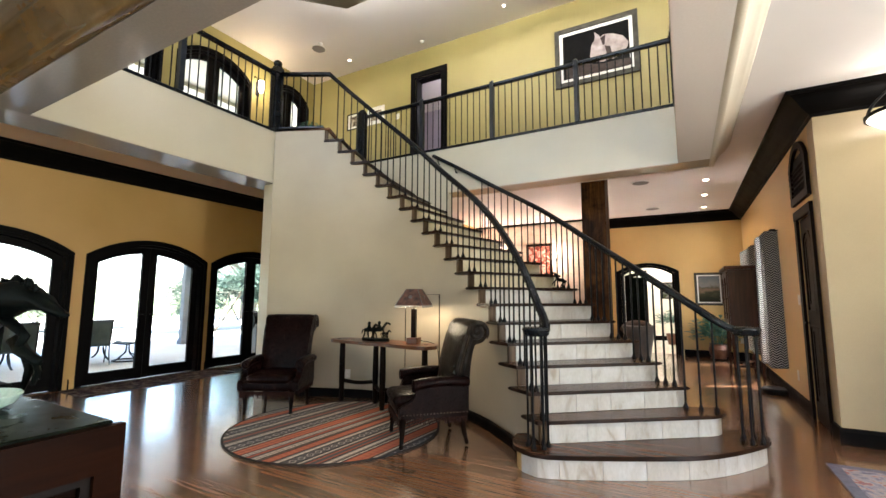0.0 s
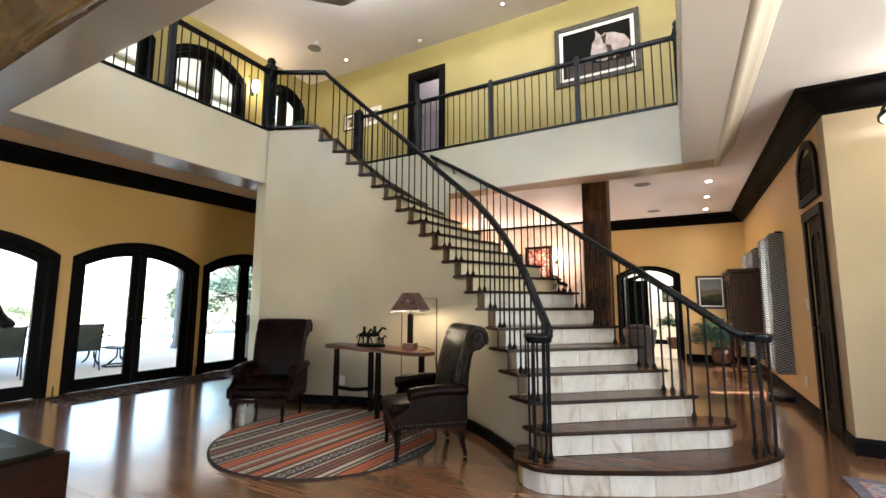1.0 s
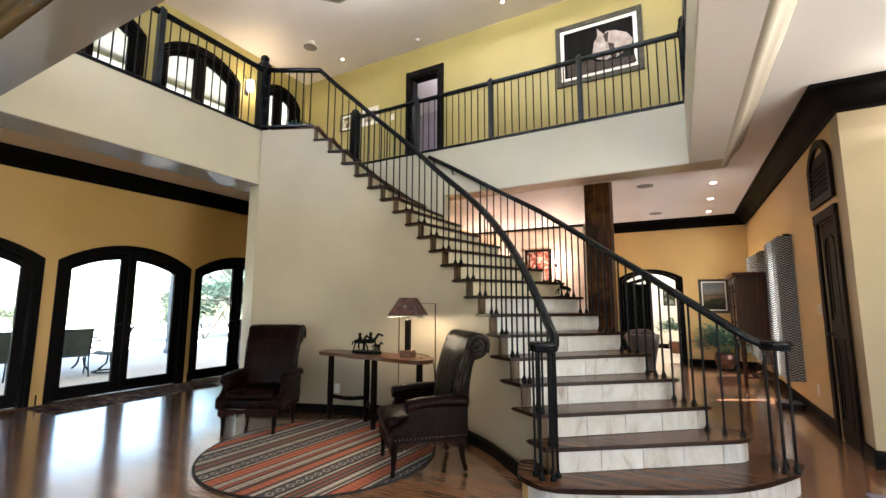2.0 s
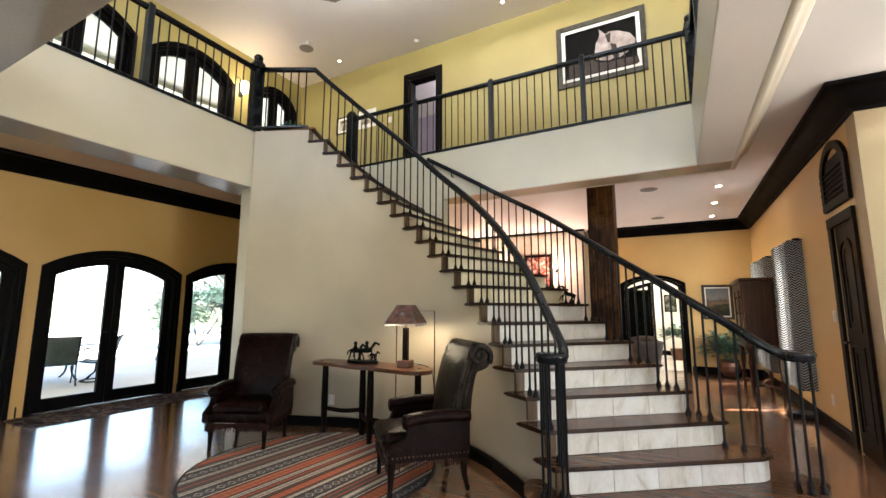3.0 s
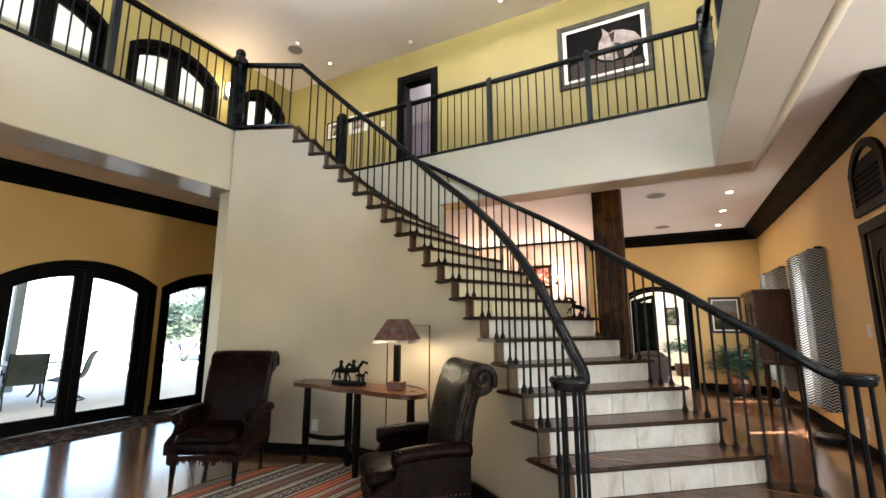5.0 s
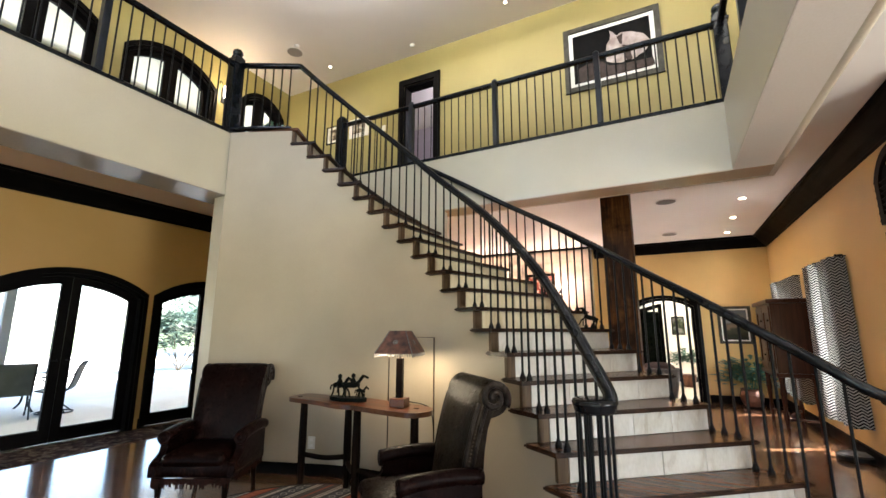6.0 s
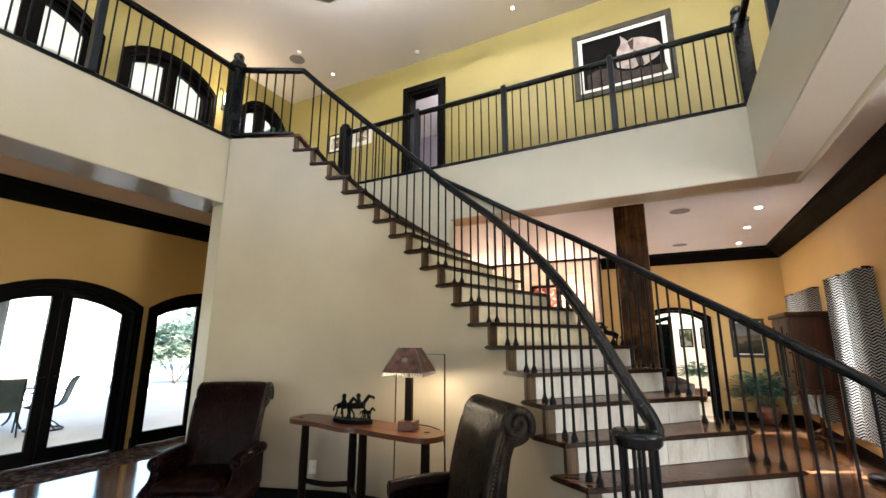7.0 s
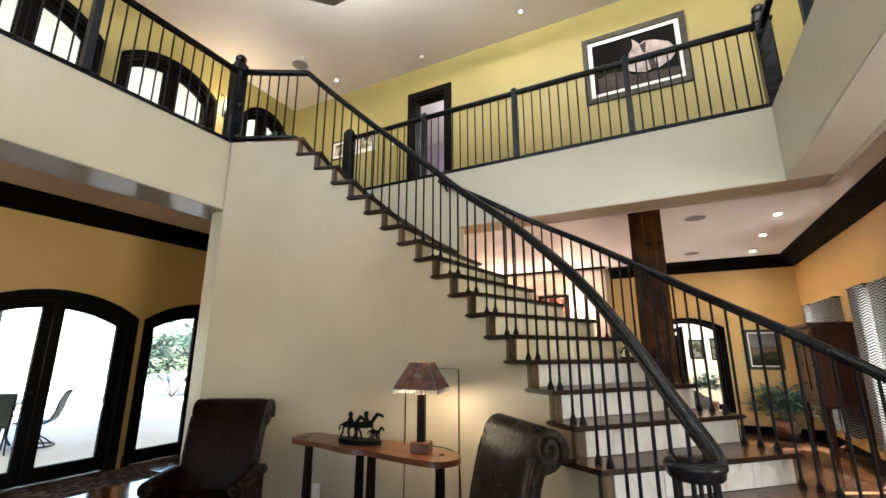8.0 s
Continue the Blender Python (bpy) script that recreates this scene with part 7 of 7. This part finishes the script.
part("throw", bm, M_BROWNFAB, tc_, "brown throw over the back")
for i in range(4):
    a = radians(45 + 90 * i)
    bm = bmesh.new()
    lathe(bm, [(0.018, 0), (0.022, 0.065)], 8, (0.14 * math.cos(a), 0.14 * math.sin(a), 0))
    part("foot", bm, M_DARKWOOD, tc_)

bm = bmesh.new()
lathe(bm, [(0.0, 0.0), (0.17, 0.0), (0.18, 0.02), (0.175, 0.05), (0.15, 0.065), (0.0, 0.07)], 28, (1.0, 7.36, 0.0))
tagged(part("floor_tray", bm, M_IRON), "low round black tray on the floor by the wall", "tray")

# stone chimney wall with picture and lights
sw = thing("stone_wall", "pale rosy stone chimney wall with a thin dark top rail", "stone wall", kind="structure")
bm = boxes((-4.94, -2.10, 10.72, Y_FAR - 0.002, 0, 3.13))
part("core", bm, M_GROUT, sw)
rnd = random.Random(21)
z = 0.0
while z < 3.10:
    h = rnd.uniform(0.14, 0.26)
    h = min(h, 3.12 - z)
    x = -4.93
    while x < -2.11:
        w_ = min(rnd.uniform(0.22, 0.52), -2.105 - x)
        if w_ > 0.03 and h > 0.03:
            bm = bmesh.new()
            d = rnd.uniform(0.012, 0.035)
            box(bm, x + 0.006, x + w_ - 0.006, 10.72 - d, 10.721, z + 0.006, z + h - 0.006, 0.006)
            part("stone", bm, M_STONE, sw)
        x += w_
    z += h
bm = boxes((-4.94, -2.08, 10.66, 10.72, 3.13, 3.168))
part("top_rail", bm, M_DARK, sw)
framed("red_picture", "dark framed picture in reds and creams on the stone wall", "y", 10.685, -3.52, -2.86, 1.80, 2.62, M_REDART, 0.06, M_DARKWOOD)
for x in (-4.3, -2.75):
    t = thing("wall_lamp", "small lit wall lamp on the stone wall", "wall lamp", (x, 10.68, 2.25), group="wall lamps")
    bm = boxes((-0.03, 0.03, -0.02, 0.0, -0.08, 0.08), bevel=0.005)
    part("backplate", bm, M_IRON, t)
    bm = bmesh.new()
    tube(bm, [(0, -0.015, -0.02), (0, -0.08, -0.03), (0, -0.09, 0.0)], 0.007)
    part("arm", bm, M_IRON, t)
    bm = bmesh.new()
    lathe(bm, [(0.012, 0.0), (0.03, 0.02), (0.038, 0.07), (0.03, 0.10), (0.0, 0.105)], 14, (0, -0.09, 0.0))
    part("globe", bm, M_GLOW, t, "glowing glass globe")

# bronze on the stair
bm = bmesh.new()
prancing(bm, pose(0, 0, 0.015, 0, -20, 160), 1.1)
box(bm, -0.10, 0.10, -0.045, 0.045, 0.0, 0.018, 0.004)
st = part("bronze_figure", bm, M_BRONZE)
st.matrix_world = pose(-1.33, 5.18, RISE * 8, 0, 0, 25) @ Matrix.Diagonal((0.75, 0.75, 0.75, 1))
tagged(st, "small dark bronze figure standing on a stair tread", "sculpture")

# gallery sconce
sc_ = thing("wall_sconce", "lit wrought-iron sconce with a glass shade on the gallery wall", "wall lamp", (X_LEFT, 5.37, 5.42))
bm = boxes((0.001, 0.02, -0.04, 0.04, -0.14, 0.14), bevel=0.005)
part("backplate", bm, M_IRON, sc_)
for y in (-0.06, 0.0, 0.06):
    bm = bmesh.new()
    tube(bm, smooth_path([(0.02, 0, 0.0), (0.08, y, 0.08), (0.10, y * 1.6, 0.16), (0.06, y * 1.9, 0.21), (0.04, y * 1.7, 0.17)], 4), 0.006, 6)
    part("scroll", bm, M_IRON, sc_)
bm = bmesh.new()
lathe(bm, [(0.02, -0.12), (0.055, -0.08), (0.068, 0.02), (0.058, 0.11), (0.035, 0.125), (0.0, 0.09)], 16, (0.12, 0.0, 0.02))
part("shade", bm, M_GLOW, sc_, "glowing glass shade")

# bowl lamp by the entry wall
bl = thing("bowl_lamp", "lit alabaster bowl ceiling lamp with bronze straps", "ceiling lamp", (1.66, 4.62, 2.70))
bl.scale = (1.45, 1.45, 1.0)
bm = bmesh.new()
lathe(bm, [(0.0, -0.10), (0.08, -0.085), (0.15, -0.045), (0.195, 0.01), (0.20, 0.03), (0.19, 0.03), (0.14, -0.03), (0.0, -0.08)], 32)
part("bowl", bm, M_BOWLGLOW, bl, "glowing alabaster bowl")
bm = bmesh.new()
lathe(bm, [(0.196, 0.015), (0.208, 0.015), (0.208, 0.04), (0.196, 0.04)], 32)
part("rim", bm, M_IRON, bl)
for i in range(3):
    a = radians(30 + 120 * i)
    bm = bmesh.new()
    tube(bm, smooth_path([(0.20 * math.cos(a), 0.20 * math.sin(a), 0.03), (0.17 * math.cos(a), 0.17 * math.sin(a), 0.16), (0.07 * math.cos(a), 0.07 * math.sin(a), 0.30), (0.02 * math.cos(a), 0.02 * math.sin(a), 0.42)], 4), 0.009, 6)
    part("strap", bm, M_IRON, bl)
bm = bmesh.new()
lathe(bm, [(0.07, 0.46), (0.07, 0.44), (0.03, 0.415), (0.0, 0.41)], 16)
part("canopy", bm, M_IRON, bl)
cn = thing("hall_stand", "small brown wooden stand against the entry wall", "stand")
bm = bmesh.new()
box(bm, 1.55, 2.25, 4.80, 5.11, 0.86, 0.91, 0.008)
part("top", bm, M_CABINET, cn)
for x in (1.59, 2.21):
    for y in (4.84, 5.07):
        bm = bmesh.new()
        box(bm, x - 0.022, x + 0.022, y - 0.022, y + 0.022, 0.0, 0.862, 0.004)
        part("leg", bm, M_CABINET, cn)

# ---- bright hall beyond the far opening ----
hp = thing("potted_plant", "green house plant in the bright hall", "potted plant", (-0.35, 13.6, 0))
bm = bmesh.new()
lathe(bm, [(0.0, 0.0), (0.13, 0.0), (0.18, 0.3), (0.17, 0.3), (0.0, 0.27)], 18)
part("pot", bm, M_COPPER, hp)
bm = bmesh.new()
leafy(bm, (0, 0, 0.62), 260, 0.38, 0.14, 15)
part("foliage", bm, M_LEAF, hp)
bm = boxes((-3.2, 0.9, Y_FAR + 0.2, 14.8, -0.011, 0.002))
tagged(part("floor_hall", bm, M_TERRA), "pale stone floor of the far hall", "floor", kind="structure")
baseboard([(-3.2, 14.8), (0.9, 14.8)])

# ---- patio ----
def patio_chair(at, rz, label="green-grey sling patio armchair with a dark metal frame", swivel=False):
    t = thing("patio_chair", label, "patio chair", at, rz, "patio chairs")
    bm = bmesh.new()
    cols = []
    prof = smooth_path([(0.26, 0.43), (0.05, 0.39), (-0.16, 0.41), (-0.24, 0.55), (-0.29, 0.76), (-0.35, 0.90), (-0.42, 0.945)], 4)
    for y in (-0.24, 0.24):
        cols.append(([bm.verts.new((x, y, z)) for x, z in prof], [bm.verts.new((x - 0.006, y, z - 0.012)) for x, z in prof]))
    for i in range(len(prof) - 1):
        (a, a2), (b, b2) = cols
        bm.faces.new((a[i], b[i], b[i + 1], a[i + 1]))
        bm.faces.new((a2[i + 1], b2[i + 1], b2[i], a2[i]))
    part("sling", bm, M_SEATMESH, t)
    for y in (-0.255, 0.255):
        bm = bmesh.new()
        tube(bm, [(x, y, z) for x, z in prof], 0.014, 6)
        part("side_rail", bm, M_IRON, t)
        bm = bmesh.new()
        tube(bm, smooth_path([(-0.24, y, 0.66), (0.0, y * 1.1, 0.67), (0.22, y * 1.1, 0.66), (0.30, y * 1.1, 0.60), (0.25, y * 1.1, 0.54), (0.20, y * 1.1, 0.58)], 4), 0.013, 6)
        part("arm", bm, M_IRON, t)
        for x0, x1 in () if swivel else ((0.20, 0.28), (-0.18, -0.30)):
            bm = bmesh.new()
            tube(bm, smooth_path([(x0, y, 0.60 if x0 > 0 else 0.45), (x0 * 0.9, y, 0.25), (x1, y, 0.0)], 4), 0.013, 6)
            part("leg", bm, M_IRON, t)
    if swivel:
        bm = bmesh.new()
        sweep(bm, [(0.27 * math.cos(2 * math.pi * i / 28), 0.27 * math.sin(2 * math.pi * i / 28), 0.02) for i in range(28)], round_profile(0.015, 6), closed=True)
        part("base_ring", bm, M_IRON, t)
        for i in range(4):
            a = radians(45 + 90 * i)
            bm = bmesh.new()
            tube(bm, smooth_path([(0.27 * math.cos(a), 0.27 * math.sin(a), 0.02), (0.15 * math.cos(a), 0.15 * math.sin(a), 0.12), (0.05 * math.cos(a), 0.05 * math.sin(a), 0.20), (0.03 * math.cos(a), 0.03 * math.sin(a), 0.38)], 4), 0.012, 6)
            part("base_arm", bm, M_IRON, t)
    return t


patio_chair((-10.86, 4.42, -0.16), 166)
patio_chair((-10.90, 5.10, -0.16), 236, "green-grey sling patio swivel chair on a round metal base", True)
patio_chair((-10.80, 3.20, -0.16), 168)
patio_chair((-12.5, 3.3, -0.16), 5)
patio_chair((-11.6, 1.9, -0.16), 85)
pt = thing("patio_table", "long dark metal patio table with a pale top", "patio table", (-11.75, 4.15, -0.16))
bm = bmesh.new()
box(bm, -0.5, 0.5, -1.1, 1.1, 0.69, 0.72, 0.008)
part("tabletop", bm, noisy("grey_tabletop", (0.3, 0.3, 0.3), (0.38, 0.38, 0.37), 5, 0.4), pt)
for y in (-0.8, 0.8):
    for x in (-0.3, 0.3):
        bm = bmesh.new()
        tube(bm, smooth_path([(x, y, 0.69), (x * 0.4, y, 0.4), (x * 0.5, y, 0.15), (x * 1.3, y, 0.0)], 4), 0.02, 7)
        part("leg", bm, M_IRON, pt)
# porch roof, columns and a grill
bm = boxes((-13.7, X_LEFT - 0.255, -6.0, 14.0, 3.0, 3.14), (-13.55, -13.25, -6.0, 14.0, 2.75, 2.999))
tagged(part("porch_roof", bm, M_WHITE), "white roof of the porch over the patio", "roof", kind="structure")
for y in (5.0, 7.75):
    col = thing("porch_column", "square porch column beside the patio, coloured grey-blue for shade", "column", (-13.4, y, -0.16), group="porch columns")
    bm = bmesh.new()
    box(bm, -0.085, 0.085, -0.085, 0.085, 0.0, 2.909, 0.01)
    part("shaft", bm, M_PORCHSHADE, col)
    bm = bmesh.new()
    box(bm, -0.11, 0.11, -0.11, 0.11, 0.0, 0.12, 0.012)
    part("plinth", bm, M_PORCHSHADE, col)
grill = thing("barbecue_grill", "grey metal barbecue grill with closed lid on the patio", "grill", (-8.95, 6.98, -0.16), 0)
bm = bmesh.new()
box(bm, -0.28, 0.28, -0.3, 0.3, 0.08, 0.80, 0.01)
part("cabinet", bm, M_GRILLGREY, grill)
bm = bmesh.new()
tube(bm, [(0, -0.32, 0.86), (0, 0.32, 0.86)], 0.24, 14)
part("lid", bm, M_IRON, grill, "dark closed lid")
for x in (-0.2, 0.2):
    for y in (-0.22, 0.22):
        bm = bmesh.new()
        lathe(bm, [(0, 0), (0.035, 0), (0.035, 0.085), (0, 0.085)], 10, (x, y, 0))
        part("caster", bm, M_IRON, grill)


def shrub(at, r, n, seed, leaf=0.16, leaf_mat=None):
    t = thing("shrub", "dense green garden shrub with small leaves", "shrub", at, group="garden shrubs")
    rnd = random.Random(seed)
    bm = bmesh.new()
    for i in range(7):
        a = rnd.uniform(0, 6.28)
        tube(bm, smooth_path([(0, 0, 0), (r * 0.3 * math.cos(a), r * 0.3 * math.sin(a), r * 0.5), (r * 0.6 * math.cos(a), r * 0.6 * math.sin(a), r * rnd.uniform(0.8, 1.2))], 3), 0.02, 5)
    part("stems", bm, M_BARK, t)
    bm = bmesh.new()
    for i in range(9):
        a, e = rnd.uniform(0, 6.28), rnd.uniform(0.1, 1.0)
        c = (r * 0.6 * math.cos(a), r * 0.6 * math.sin(a), r * (0.35 + 0.75 * e))
        leafy(bm, c, n // 9, r * 0.5, leaf, seed * 31 + i, 0.6)
    part("foliage", bm, leaf_mat or M_BUSH, t)
    return t


def tree(at, h, r, seed, leaf):
    t = thing("tree", "leafy deciduous tree behind the patio", "tree", at, group="garden trees")
    rnd = random.Random(seed)
    bm = bmesh.new()
    k0 = [(0, 0, 0), (0.05 * h * 0.2, 0, h * 0.3), (0, 0.03 * h, h * 0.55), (0.02 * h, 0, h * 0.8)]
    pts = smooth_path(k0, 4)
    rings = []
    for i, p in enumerate(pts):
        rr = 0.035 * h * (1 - 0.75 * i / (len(pts) - 1))
        rings.append([bm.verts.new((p[0] + rr * math.cos(a), p[1] + rr * math.sin(a), p[2])) for a in [2 * math.pi * j / 9 for j in range(9)]])
    for a, b in zip(rings, rings[1:]):
        for i in range(9):
            bm.faces.new((a[i], a[(i + 1) % 9], b[(i + 1) % 9], b[i]))
    tips = []
    for i in range(9):
        a = 6.28 * i / 9 + rnd.uniform(-0.3, 0.3)
        z0 = h * rnd.uniform(0.16, 0.55)
        tip = (r * 0.75 * math.cos(a), r * 0.75 * math.sin(a), z0 + h * rnd.uniform(0.12, 0.35))
        tips.append(tip)
        tube(bm, smooth_path([(0, 0, z0), (tip[0] * 0.5, tip[1] * 0.5, z0 + 0.6 * (tip[2] - z0)), tip], 3), 0.012 * h, 6)
    part("trunk", bm, M_BARK, t)
    bm = bmesh.new()
    for i, c in enumerate(tips + [(0, 0, h * 0.9), (0.3 * r, 0, h * 0.8), (-0.3 * r, 0.2 * r, h * 0.75)]):
        leafy(bm, c, 330, r * 0.5, 0.24, seed * 17 + i, 0.6)
    part("crown", bm, leaf, t)
    return t


for i, (x, y, r) in enumerate(((-25.5, 1.0, 1.3), (-27.0, 4.5, 1.4), (-29.0, 9.3, 1.0), (-26.5, -2.5, 1.5))):
    shrub((x, y, -0.19), r, 1500, 40 + i)
for i, (x, y, r) in enumerate(((-17.4, 11.4, 1.75), (-18.2, 13.3, 2.1), (-17.6, 14.9, 1.9))):
    shrub((x, y, -0.19), r, 5600, 50 + i, 0.16, M_TREELEAF)
for i, (x, y, h, r, leaf) in enumerate(((-27, 2.0, 7.5, 2.8, M_BUSH), (-31, 4.0, 7.5, 3.0, M_BUSH), (-25.5, 18.6, 6.0, 2.6, M_TREELEAF), (-27.0, 20.5, 7.5, 3.0, M_TREELEAF), (-29, -3.0, 8.0, 3.2, M_BUSH))):
    tree((x, y, -0.19), h, r, 60 + i, leaf)

# ---- floor boards, nearest first ----
BW = 0.083
rnd = random.Random(77)
near, rest = [], []
y = -4.05
while y < Y_FAR + 0.15:
    x = X_LEFT + 0.035 - rnd.uniform(0, 0.9)
    while x < 4.98:
        l = rnd.uniform(0.7, 1.7)
        x0, x1 = max(x, X_LEFT + 0.035), min(x + l, 4.98)
        inside = not (y > 5.05 and x0 > X_RIGHT)
        if y > 5.05:
            x1 = min(x1, X_RIGHT)
        if inside and x1 - x0 > 0.05:
            (near if (-2.9 < x0 and x1 < 1.6 and 1.9 < y < 4.9) or (-6.6 < x0 < -2.8 and 2.2 < y < 3.2) else rest).append((x0, x1, y))
        x += l
    y += BW
near, rest = near[:290], rest + near[290:]


def board_mesh(verts, faces, x0, x1, y0):
    g, c, zt = 0.0005, 0.0006, 0.0
    k = len(verts)
    a0, a1, b0, b1 = x0 + g, x1 - g, y0 + g, y0 + BW - g
    verts += [(a0, b0, -0.011), (a1, b0, -0.011), (a1, b1, -0.011), (a0, b1, -0.011), (a0, b0, zt - c), (a1, b0, zt - c), (a1, b1, zt - c), (a0, b1, zt - c),
              (a0 + c, b0 + c, zt), (a1 - c, b0 + c, zt), (a1 - c, b1 - c, zt), (a0 + c, b1 - c, zt)]
    for q in range(4):
        r = (q + 1) % 4
        faces += [(k + q, k + r, k + 4 + r, k + 4 + q), (k + 4 + q, k + 4 + r, k + 8 + r, k + 8 + q)]
    faces.append((k + 8, k + 9, k + 10, k + 11))


for x0, x1, y0 in near:
    V, F = [], []
    board_mesh(V, F, x0, x1, y0)
    me = bpy.data.meshes.new("board")
    me.from_pydata(V, [], F)
    me.materials.append(M_FLOOR)
    new("board", me).parent = floor_base
V, F = [], []
for x0, x1, y0 in rest:
    board_mesh(V, F, x0, x1, y0)
me = bpy.data.meshes.new("boards")
me.from_pydata(V, [], F)
me.materials.append(M_FLOOR)
ob = new("boards", me)
ob.parent = floor_base
ob["kind"] = "stuff"
